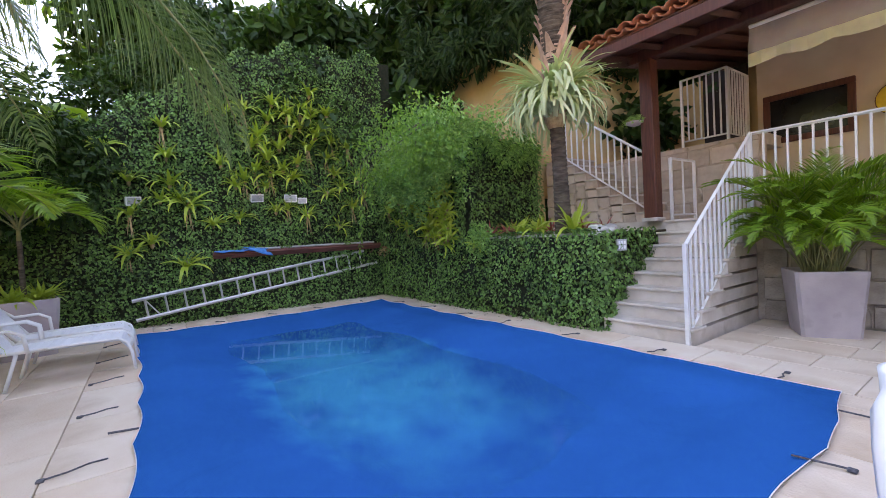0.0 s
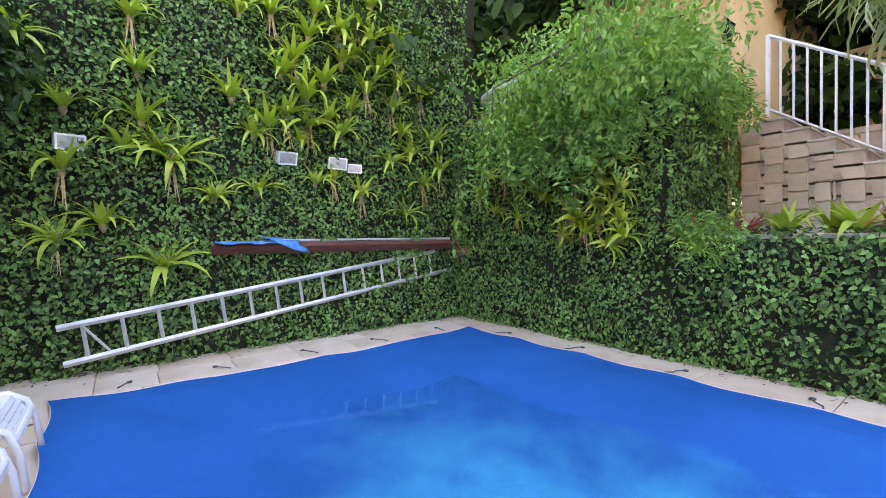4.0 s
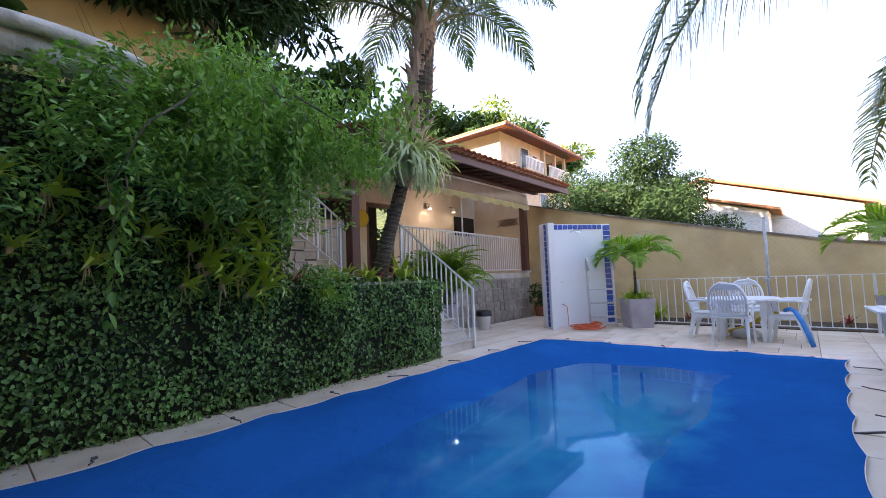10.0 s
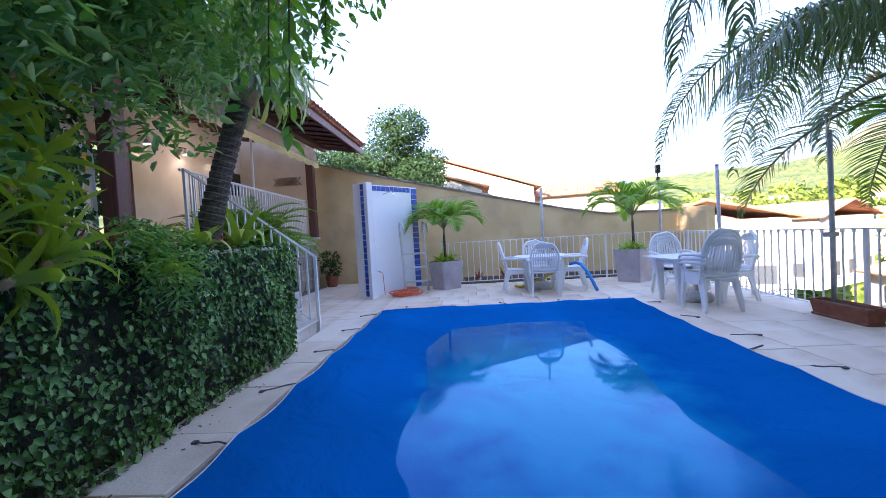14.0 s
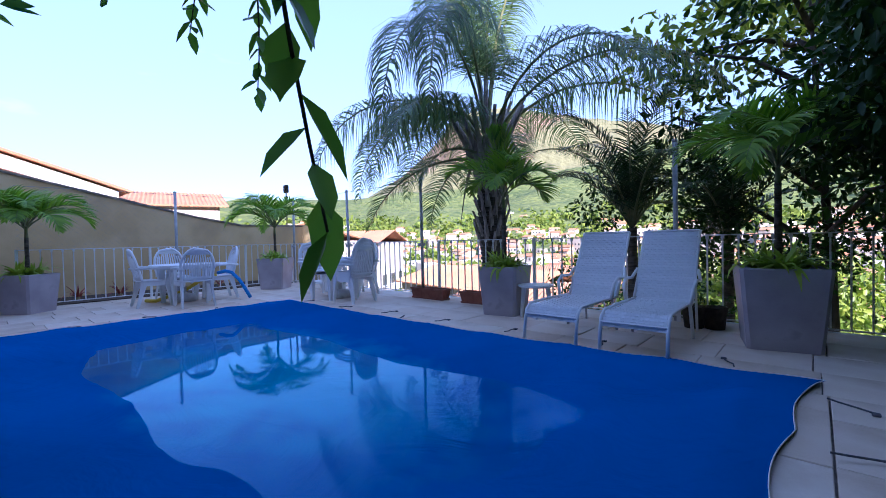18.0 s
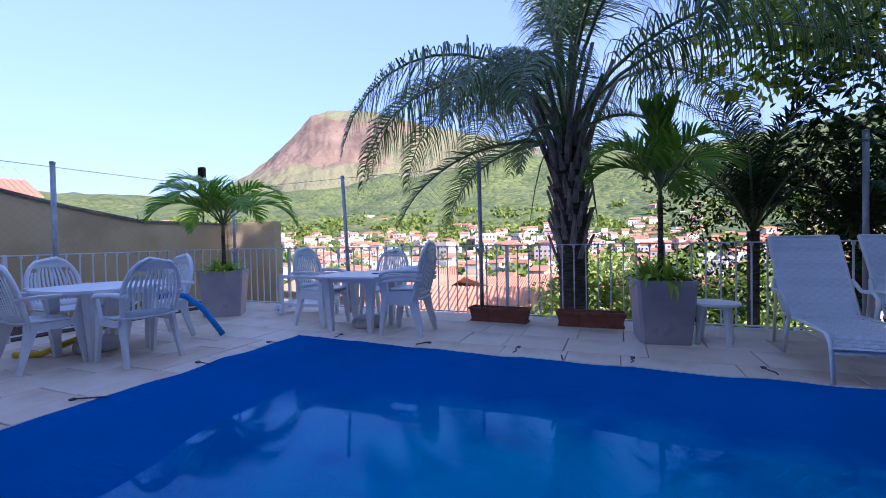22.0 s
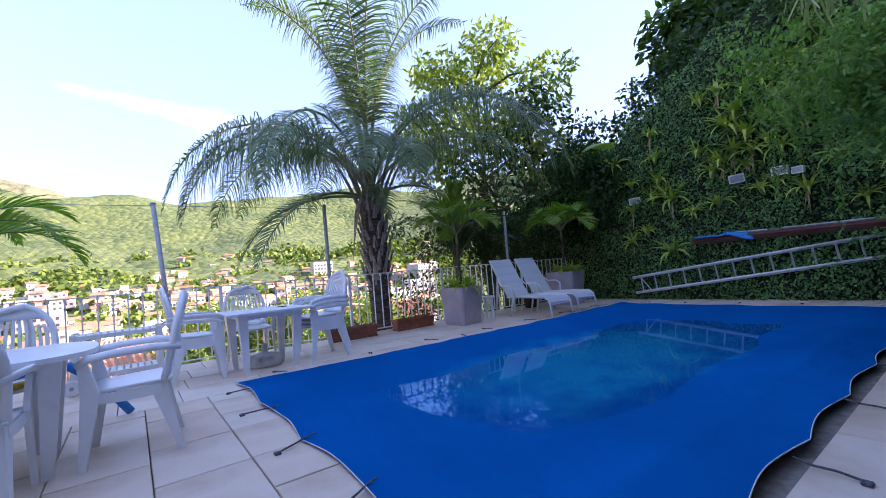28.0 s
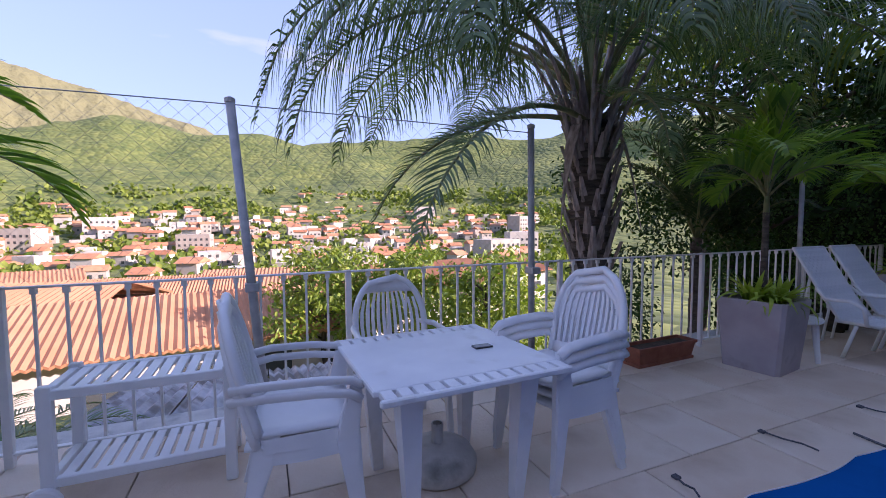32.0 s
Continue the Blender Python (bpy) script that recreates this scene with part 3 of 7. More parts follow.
def build_mountain():
    az = np.arange(-93, -33.9, 0.25)
    crest = table(az, [-93, -84, -74, -67, -63, -61, -59, -56, -53, -50.5, -48.5, -46, -43, -39, -34], [5, 11.0, 13.6, 15.0, 15.9, 16.4, 16.9, 17.0, 16.8, 15.9, 13.6, 11, 8.6, 6.2, 3])
    ss = np.linspace(0, 1, 70)
    V = []
    for s in ss:
        r = 860 + 240 * s
        e = 4 + (crest - 4) * s ** 0.62
        for a, h in zip(az, e):
            x, y = 6 + r * math.cos(math.radians(a)), -2 + r * math.sin(math.radians(a))
            bump = noise.fractal(Vector((a * 0.35, s * 2.5, 3)), 1.0, 2.0, 5) * 0.5 * (1 - 0.7 * (s > 0.96)) + noise.fractal(Vector((a * 1.7, s * 9, 8)), 1.0, 2.0, 4) * 0.16
            ledge = -0.35 * math.exp(-((s - 0.35 - 0.02 * math.sin(a)) / 0.03) ** 2)
            V.append((x, y, 1.2 + r * math.tan(math.radians(h + bump + ledge))))
    m = len(az)
    q = np.array([(i * m + j, i * m + j + 1, (i + 1) * m + j + 1, (i + 1) * m + j) for i in range(len(ss) - 1) for j in range(m - 1)])
    for nd in ROCK.node_tree.nodes:
        if nd.bl_idname == "ShaderNodeBump":
            nd.inputs["Distance"].default_value = 9.0
    # bare rock with scrub on the crown
    n, l = ROCK.node_tree.nodes, ROCK.node_tree.links
    b = n["Principled BSDF"]
    src = b.inputs["Base Color"].links[0].from_socket
    geo = n.new("ShaderNodeNewGeometry")
    sp = n.new("ShaderNodeSeparateXYZ")
    l.new(geo.outputs["Position"], sp.inputs[0])
    nz = n.new("ShaderNodeTexNoise")
    nz.inputs["Scale"].default_value, nz.inputs["Detail"].default_value = 0.015, 7
    l.new(geo.outputs["Position"], nz.inputs["Vector"])
    ad = n.new("ShaderNodeMath")
    ad.operation = "MULTIPLY_ADD"
    l.new(nz.outputs[0], ad.inputs[0])
    ad.inputs[1].default_value = 90
    l.new(sp.outputs[2], ad.inputs[2])
    rp = n.new("ShaderNodeMapRange")
    rp.inputs["From Min"].default_value, rp.inputs["From Max"].default_value = 352, 366
    l.new(ad.outputs[0], rp.inputs[0])
    lo = n.new("ShaderNodeMapRange")
    lo.inputs["From Min"].default_value, lo.inputs["From Max"].default_value = 212, 200
    l.new(ad.outputs[0], lo.inputs[0])
    mx = n.new("ShaderNodeMath")
    mx.operation = "MAXIMUM"
    l.new(rp.outputs[0], mx.inputs[0])
    l.new(lo.outputs[0], mx.inputs[1])
    mix = n.new("ShaderNodeMixRGB")
    mix.inputs[2].default_value = (0.18, 0.17, 0.08, 1)
    fl = n.new("ShaderNodeMath")
    fl.operation = "MULTIPLY_ADD"
    l.new(nz.outputs[0], fl.inputs[0])
    fl.inputs[1].default_value = 160
    l.new(sp.outputs[0], fl.inputs[2])
    fr = n.new("ShaderNodeMapRange")
    fr.inputs["From Min"].default_value, fr.inputs["From Max"].default_value = 585, 560
    l.new(fl.outputs[0], fr.inputs[0])
    m3 = n.new("ShaderNodeMath")
    m3.operation = "MAXIMUM"
    l.new(mx.outputs[0], m3.inputs[0])
    l.new(fr.outputs[0], m3.inputs[1])
    l.new(m3.outputs[0], mix.inputs[0])
    l.new(src, mix.inputs[1])
    l.new(mix.outputs[0], b.inputs["Base Color"])
    me = array_mesh("mountain", np.array(V), q, ROCK, True)
    solid("mountain", me, ROCK, "bare reddish rock dome with scrub on its top", "mountain", kind="structure")


def build_town():
    town = thing("hillside_town", "pale houses packed along the foot of the hill", "houses", kind="stuff")
    rnd = random.Random(5)
    walls, roofs, panes = Geo(), Geo(), Geo()
    for _ in range(800):
        a, r = radians(rnd.uniform(-125, -22)), rnd.triangular(130, 520, 330)
        if r > 400 and noise.noise(Vector((a * 9, r * 0.01, 0))) < 0.05:
            continue
        x, y = 6 + r * math.cos(a), -2 + r * math.sin(a)
        z = float(ground_z(np.float64(x), np.float64(y))) - 1
        w, d, h = rnd.uniform(4.5, 9), rnd.uniform(4.5, 8), rnd.choice((3, 3.2, 3.5, 4, 5.5, 6)) * rnd.uniform(0.9, 1.1)
        if rnd.random() < 0.012:
            w, d, h = 16, 11, rnd.uniform(9, 14)
        m = pose(x, y, z, 0, 0, rnd.uniform(-25, 25))
        walls.box(-w / 2, w / 2, -d / 2, d / 2, 0, h + 1, m=m)
        if rnd.random() < 0.62 and h < 8:
            e = 0.5
            v = [(-w / 2 - e, -d / 2 - e, h + 1), (w / 2 + e, -d / 2 - e, h + 1), (w / 2 + e, d / 2 + e, h + 1), (-w / 2 - e, d / 2 + e, h + 1), (-w / 2 - e, 0, h + 2.6), (w / 2 + e, 0, h + 2.6)]
            roofs.add([m @ Vector(p) for p in v], [(0, 1, 5, 4), (2, 3, 4, 5), (1, 2, 5), (3, 0, 4), (3, 2, 1, 0)])
        for k in range(int(h // 3)):
            for u in range(int(w // 2.6)):
                x0 = -w / 2 + 0.8 + u * 2.6
                panes.box(x0, x0 + 1.1, d / 2, d / 2 + 0.08, 2 + 3 * k, 3.2 + 3 * k, m=m)
    part("wall", walls, FARWALL, town)
    part("roof", roofs, ROOFFAR, town)
    part("window", panes, FARGLASS, town)
    # clumps of trees between the houses
    n = 5200
    a, r = np.radians(RNG.uniform(-130, -20, n)), RNG.uniform(60, 520, n)
    c = np.stack([6 + r * np.cos(a), -2 + r * np.sin(a)], 1)
    c[:, 0] += RNG.normal(0, 3, n)
    keep = np.array([noise.noise(Vector((x * 0.03, y * 0.03, 7))) > -0.05 for x, y in c])
    c, r = c[keep], r[keep]
    z = ground_z(c[:, 0], c[:, 1])
    pieces = []
    for k in range(9):
        off = RNG.normal(0, 1.0, (len(c), 3)) * np.array([1.5, 1.5, 0.9]) * (0.7 + r[:, None] / 300)
        p = np.column_stack([c, z + 1.6]) + off
        pieces.append(leaf_arrays(p, RNG.normal(0, 1, (len(c), 3)), RNG.normal(0, 1, (len(c), 3)), 1.6 + r / 180, 1.5 + r / 180))
    me = array_mesh("valley_trees", *merge(pieces), VALLEYLEAF)
    solid("valley_trees", me, VALLEYLEAF, "sunlit yellow-green treetops between the valley houses", "trees", kind="stuff")


def far_house(x, y, z, w, d, h, turn, storeys=1, name="valley_house", label="pale house with an orange clay-tiled roof", roof=ROOFFAR, rise=1.4, rows=56):
    t = thing(name, label, "house", pose(x, y, z, 0, 0, turn))
    part("wall", Geo().box(-w / 2, w / 2, -d / 2, d / 2, 0, h), WHITE if storeys > 1 else FARWALL, t)
    e = 0.6
    xs = [(-w / 2 - e + (w + 2 * e) * k / (2 * rows), 0.08 * (k % 2)) for k in range(2 * rows + 1)]
    g = Geo().sheet([[(x, y, h + z + dz) for x, dz in xs] for y, z in ((-d / 2 - e, 0), (0, rise), (d / 2 + e, 0))], 0.12)
    part("roof", g, roof, t, "orange clay tiles")
    fl = h / storeys
    for k in range(storeys):
        for u in range(int(w // 3)):
            for face in ("n", "w"):
                if face == "w" and u * 3 > d - 2:
                    continue
                q = -w / 2 + 1 + 3 * u if face == "n" else -d / 2 + 0.8 + 3 * u
                b = (q, q + 1.3, d / 2, d / 2 + 0.06, fl * k + 1.0, fl * k + 2.2) if face == "n" else (-w / 2 - 0.06, -w / 2, q, q + 1.3, fl * k + 1.0, fl * k + 2.2)
                wd = part("window", Geo().box(*b), FARGLASS, t)
                part("sill", Geo().box(b[0] - 0.1, b[1] + 0.1, b[2] - 0.08 if face == "w" else b[2], b[3] + 0.08, b[4] - 0.12, b[4]), WHITE, wd)
    return t


build_land()
build_mountain()
build_town()
far_house(12, -27, -6.3, 15, 9, 3.0, 8)
far_house(24, -33, -6.0, 16, 9, 3.0, -12)
far_house(-1, -36, -6.0, 14, 9, 2.8, 15)
far_house(5, -47, -7.6, 17, 10, 3.4, -5)
far_house(32, -50, -8.0, 15, 10, 4.0, 20)
far_house(17, -46, -8.0, 12, 9, 3.6, 0)
far_house(-16, -50, -8.0, 14, 9, 3.6, 10)
far_house(36, -20, -4.0, 13, 9, 5.2, -20)
far_house(41, -8, -2.0, 14, 9, 6.0, 75)
far_house(46, -31, -5.0, 15, 10, 6.0, 30)
# houses over the ochre wall and behind the house
for x, y, w, d, h, rise, n, lab in ((41.6, 0.4, 14, 15.6, 7.7, 2.8, 40, "white two-storey house with a low clay-tiled gable roof"), (32.6, 1.5, 3, 9.4, 7.5, 1.6, 9, "white porch with a low clay-tiled roof before the house")):
    hs = far_house(x, y, -3.0, w, d, h, 0, 2, "white_house", lab, rise=rise, rows=n)
    part("gable", Geo().sheet([[(-w / 2 + 0.1, -d / 2, h), (-w / 2 + 0.1, 0, h)], [(-w / 2 + 0.1, 0, h + rise * 0.93), (-w / 2 + 0.1, 0.02, h + rise * 0.93)]], 0.15).sheet([[(-w / 2 + 0.1, 0, h), (-w / 2 + 0.1, d / 2, h)], [(-w / 2 + 0.1, -0.02, h + rise * 0.93), (-w / 2 + 0.1, 0, h + rise * 0.93)]], 0.15), WHITE, hs)


def tall_house():
    """Cream house of three storeys above the boundary wall, with a skirt roof and balconies to the south."""
    t = thing("tall_house", "cream house of several storeys with balconies and broad clay-tiled eaves", "house", pose(26.0, 11.2, -0.5))
    W, D = 11.0, 9.0
    part("lower_wall", Geo().box(0, W, 0, D, 0, 9.3), CREAM, t)
    part("upper_wall", Geo().box(0.3, 6.4, 0.3, D, 9.3, 12.1).box(6.4, W - 0.3, 1.9, D, 9.3, 12.1).box(0.3, W - 0.3, 0.3, D, 12.1, 12.3), CREAM, t)

    def hip(x0, x1, y0, y1, z, rise, e, n):
        xs = [(x0 - e + (x1 - x0 + 2 * e) * k / (2 * n), 0.1 * (k % 2)) for k in range(2 * n + 1)]
        c = (y1 - y0 + 2 * e) / 2
        rows = []
        for s in (0, 0.5, 1):
            rows.append([(x, y0 - e + c * s, z + dz + rise * min(s, max(0, (x - x0 + e) / c), max(0, (x1 + e - x) / c))) for x, dz in xs])
        rows.append([(x, y1 + e, z + dz) for x, dz in xs])
        return Geo().sheet(rows, 0.12)

    rf = part("roof", hip(0, W, 0, D, 12.3, 1.5, 1.1, 34), ROOFFAR, t, "orange-brown clay tiles")
    part("eaves_board", Geo().box(-1.05, W + 1.05, -1.05, -0.98, 12.12, 12.3).box(-1.05, -0.98, -0.98, D, 12.12, 12.3), WOOD, rf)
    part("soffit", Geo().box(-0.97, W + 0.97, -0.97, D, 12.3, 12.33), WOOD, rf)
    sk = part("skirt_roof", Geo().sheet([[(-1.0 + (W + 1.8) * k / 60, -1.0, 9.25 + 0.09 * (k % 2)) for k in range(61)], [(-1.0 + (W + 1.8) * k / 60, 0.3, 9.72 + 0.09 * (k % 2)) for k in range(61)]], 0.1), ROOFFAR, t)
    part("side_skirt", Geo().sheet([[(0.3, -1.0 + 10 * k / 48, 9.72 + 0.09 * (k % 2)) for k in range(49)], [(-1.0, -1.0 + 10 * k / 48, 9.25 + 0.09 * (k % 2)) for k in range(49)]], 0.1), ROOFFAR, sk)
    part("eaves_board", Geo().box(-1.0, W + 0.8, -1.03, -1.0, 9.05, 9.25).box(-1.03, -1.0, -1.0, D, 9.05, 9.25), WOOD, sk)
    for x0, x1, y in ((2.6, 5.4, -0.5), (6.6, 10.6, -0.4)):
        bal = part("balcony", Geo().box(x0, x1, y, 0.32, 9.75, 9.9, 0.02), CREAM, t)
        part("rail", Geo().box(x0, x1, y, y + 0.08, 10.7, 10.8), WHITE, bal)
        for k in range(int((x1 - x0) / 0.22) + 1):
            part("baluster", Geo().box(x0 + k * 0.22, x0 + k * 0.22 + 0.08, y, y + 0.07, 9.9, 10.7), WHITE, bal)
    for x in (6.6, 8.6, 10.5):
        part("pillar", Geo().box(x - 0.12, x + 0.12, 0.0, 0.24, 9.6, 12.15), CREAM, t)
    for x, y, z, w, h in ((3.2, 0.3, 10.0, 1.1, 1.7), (5.0, 0.3, 10.4, 0.7, 1.0), (7.2, 1.9, 10.0, 1.3, 1.9), (9.2, 1.9, 10.2, 1.0, 1.4), (1.4, 0, 7.0, 1.2, 1.2), (5.4, 0, 7.0, 1.4, 1.3), (8.6, 0, 7.0, 1.0, 1.9), (1.4, 0, 4.0, 1.2, 1.2), (5.4, 0, 4.0, 1.4, 1.3)):
        wd = part("window", Geo().box(x, x + w, y - 0.03, y + 0.02, z, z + h), FARGLASS, t)
        part("window_frame", Geo().box(x - 0.07, x, y - 0.06, y, z - 0.07, z + h + 0.07).box(x + w, x + w + 0.07, y - 0.06, y, z - 0.07, z + h + 0.07).box(x, x + w, y - 0.06, y, z + h, z + h + 0.07).box(x, x + w, y - 0.08, y, z - 0.07, z), WHITE, wd)
    for x, y, z, w, d in ((-0.1, 2.6, 10.5, 0.4, 0.7), (2.9, -0.45, 6.6, 0.7, 0.45), (4.4, -0.45, 6.2, 0.7, 0.45)):
        ac = part("air_conditioner", Geo().box(x, x + w, y, y + d, z, z + 0.45, 0.03), WHITE, t, "white window air conditioner")
        part("grille", Geo().box(x + 0.05, x + w - 0.05, y - 0.01, y, z + 0.06, z + 0.39) if w > d else Geo().box(x - 0.01, x, y + 0.05, y + d - 0.05, z + 0.06, z + 0.39), POT, ac)


tall_house()

# ---- the terrace: deck bed, pool basin, walls ----
solid("floor", Geo().box(-0.3, 13.3, -7.05, -4.68, -0.5, -0.036).box(-0.3, 1.4, -4.68, -0.78, -0.5, -0.036).box(8.15, 13.3, -4.68, -0.78, -0.5, -0.036).box(-0.3, 13.3, -0.78, 2.4, -0.5, -0.036), JOINT, "mortar bed under the stone paving of the terrace", "floor", kind="structure")
solid("pool_basin", Geo().box(0.6, 8.8, -5.2, -0.4, -1.7, -1.6).box(0.6, 0.9, -5.2, -0.4, -1.6, -0.51).box(8.52, 8.8, -5.2, -0.4, -1.6, -0.51).box(0.9, 8.52, -5.2, -5.0, -1.6, -0.51).box(0.9, 8.52, -0.6, -0.4, -1.6, -0.51), WHITETILE, "tiled pool basin under the blue cover", "pool", kind="structure")
solid("wall_terrace", Geo().box(-0.3, 13.5, -7.35, -7.06, -5.5, -0.04), CONCRETE, "weathered concrete retaining wall below the fence", "wall", kind="structure")


def west_top(y):
    return table(y, [-10, -6.5, -5.2, -4.2, -3.1, -2, 0.3], [2.4, 3.2, 3.75, 4.4, 5.1, 5.5, 5.7])


ys = np.linspace(-9.5, 0.4, 30)
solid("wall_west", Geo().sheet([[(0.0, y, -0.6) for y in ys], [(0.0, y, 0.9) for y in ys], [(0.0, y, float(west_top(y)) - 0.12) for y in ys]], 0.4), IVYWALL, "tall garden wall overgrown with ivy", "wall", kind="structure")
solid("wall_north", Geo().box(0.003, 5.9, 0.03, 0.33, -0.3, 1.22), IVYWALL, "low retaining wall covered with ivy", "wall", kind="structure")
hx = np.linspace(0.003, 3.3, 18)


def north_top(x):
    return table(x, [0, 2.6, 3.3], [3.1, 3.12, 3.08])


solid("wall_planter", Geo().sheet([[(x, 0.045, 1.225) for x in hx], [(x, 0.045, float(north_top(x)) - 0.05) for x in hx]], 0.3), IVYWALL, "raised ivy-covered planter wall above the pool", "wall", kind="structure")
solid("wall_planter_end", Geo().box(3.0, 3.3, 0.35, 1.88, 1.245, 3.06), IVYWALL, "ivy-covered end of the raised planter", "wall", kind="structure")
solid("planter_soil", Geo().box(0.0, 2.99, 0.36, 1.88, 2.7, 2.95), SOIL, "dark soil of the high planter", "ground", kind="structure")
solid("bed_coping", Geo().box(3.32, 5.9, 0.12, 0.33, 1.222, 1.262, 0.006), CONCRETE, "pale narrow coping of the raised bed", "coping", kind="structure")
solid("planting_bed", Geo().box(0.0, 5.9, 0.34, 1.85, 0.2, 1.24), SOIL, "dark soil of the raised bed", "ground", kind="structure")
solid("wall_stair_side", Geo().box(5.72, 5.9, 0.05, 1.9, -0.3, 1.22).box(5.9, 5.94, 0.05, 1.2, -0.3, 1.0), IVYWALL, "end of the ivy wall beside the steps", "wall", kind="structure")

# ochre boundary wall with a sloping top
wy = [2.4, 0.4, -2.6, -5.0, -6.05, -6.12, -8.25]
wz = [3.66, 3.15, 2.42, 1.86, 1.68, 1.66, 1.66]
solid("wall_east", Geo().sheet([[(13.3, y, -0.6) for y in wy], [(13.3, y, z) for y, z in zip(wy, wz)]], 0.22), YELLOW, "ochre rendered boundary wall with a sloping top", "wall", kind="structure")
solid("coping", Geo().sheet([[(13.27, y, z + 0.002) for y, z in zip(wy, wz)], [(13.55, y, z + 0.002) for y, z in zip(wy, wz)]], 0.05), COPING, "stained mortar coping of the boundary wall", "coping", kind="structure")
solid("wall_east_return", Geo().box(11.85, 13.28, -8.25, -8.05, -3, 1.66), YELLOW, "ochre rendered end of the boundary wall", "wall", kind="structure")
solid("border_bed", Geo().box(11.8, 13.29, -6.85, -1.2, -0.2, 0.02), SOIL, "narrow soil bed below the ochre wall", "ground", kind="structure")

# ---- steps, house terrace ----
steps = thing("garden_steps", "pale stone steps between ivy wall and railing", "steps", kind="structure")
for i in range(8):
    z = 0.1725 * (i + 1)
    y0 = 0.02 + 0.235 * i
    part("riser", Geo().box(5.95, 7.02, y0 + 0.03, 1.895, z - 0.1725 if i else -0.05, z - 0.036), STEP, steps)
    part("tread", Geo().box(5.93, 7.05, y0, y0 + 0.32, z - 0.035, z, 0.008), STEP, steps)
solid("terrace_floor", Geo().slab([(5.72, 1.9), (13.28, 2.35), (13.28, 6.5), (3.2, 6.5), (3.2, 1.9)], 1.22, 1.375), STEP, "stone floor of the house terrace", "floor", kind="structure")
solid("wall_terrace_front", Geo().slab([(7.025, 1.9), (13.28, 2.32), (13.28, 6.4), (5.96, 6.4), (5.96, 1.96), (7.025, 1.96)], -0.2, 1.215), RUBBLE, "rubble stone wall below the house terrace", "wall", kind="structure")


def rubble_face(parent, x0, y0, x1, y1, z0, z1, seed, size=0.3, material=None):
    """Flat stones laid on a wall face between two plan points."""
    rnd = random.Random(seed)
    L, a = math.hypot(x1 - x0, y1 - y0), math.atan2(y1 - y0, x1 - x0)
    z = z0
    while z < z1 - 0.04:
        h = min(rnd.uniform(0.7, 1.1) * size, z1 - z)
        s = 0.0
        while s < L - 0.04:
            w = min(rnd.uniform(0.7, 1.5) * size, L - s)
            g = Geo()
            j = [rnd.uniform(-0.2, 0.2) * size * 0.5 for _ in range(8)]
            o = [(0.008 + max(j[0], 0), 0.008), (w * 0.5, 0.006 + max(j[1], 0) * 0.4), (w - 0.008, 0.008 + max(j[2], 0)), (w - 0.008 - max(j[3], 0), h * 0.6), (w - 0.012 - max(j[4], 0), h - 0.008), (w * 0.45, h - 0.006), (0.01 + max(j[5], 0), h - 0.008), (0.008, h * 0.4)]
            dep = rnd.uniform(0.015, 0.035)
            n = len(o)
            v = [(p, 0.01, q) for p, q in o] + [(w / 2 + (p - w / 2) * 0.94, -dep, h / 2 + (q - h / 2) * 0.93) for p, q in o]
            g.add(v, [tuple(range(n, 2 * n))] + [(k, (k + 1) % n, n + (k + 1) % n, n + k) for k in range(n)])
            part("stone", g, material or RUBBLE, parent, m=pose(x0 + s * math.cos(a), y0 + s * math.sin(a), z, 0, 0, math.degrees(a)))
            s += w
        z += h


rubble_face(bpy.data.objects["wall_terrace_front"], 7.08, 1.9, 13.2, 2.315, 0.0, 1.2, 3, 0.34)


def rail_run(name, label, pts, height, gap=0.125, bar=0.011, top=0.022, foot=0.09, post=0.02, ends=(True, True), skip=(), material=WHITE):
    """A painted railing: sloping or level top and bottom rails between pts, upright bars and posts."""
    t = thing(name, label, "railing")
    for k in range(len(pts) - 1):
        a, b = Vector(pts[k]), Vector(pts[k + 1])
        flat = Vector((b.x - a.x, b.y - a.y, 0))
        up = Vector((0, 0, 1))
        part("top_rail", Geo().tube([a + up * height, b + up * height], top, 4), material, t)
        part("bottom_rail", Geo().tube([a + up * foot, b + up * foot], top * 0.7, 4), material, t)
        n = max(2, round(flat.length / gap))
        for i in range(1, n):
            p = a.lerp(b, i / n)
            part("bar", Geo().box(p.x - bar, p.x + bar, p.y - bar, p.y + bar, p.z + foot, p.z + height - top * 0.6), material, t)
        for j, p in ((0, a), (1, b)):
            if (k > 0 and j == 0) or (k == 0 and j == 0 and not ends[0]) or (k == len(pts) - 2 and j == 1 and not ends[1]):
                continue
            part("post", Geo().box(p.x - post, p.x + post, p.y - post, p.y + post, p.z - 0.02, p.z + height + 0.01), material, t)
    return t


rail_run("stair_railing", "white painted iron railing climbing beside the steps", [(6.99, 0.02, 0.0), (6.99, 1.88, 1.375)], 1.08)
rail_run("terrace_railing", "white painted iron railing along the house terrace", [(6.99, 1.95, 1.375), (9.95, 2.17, 1.375), (12.9, 2.38, 1.375)], 1.08, ends=(False, True))

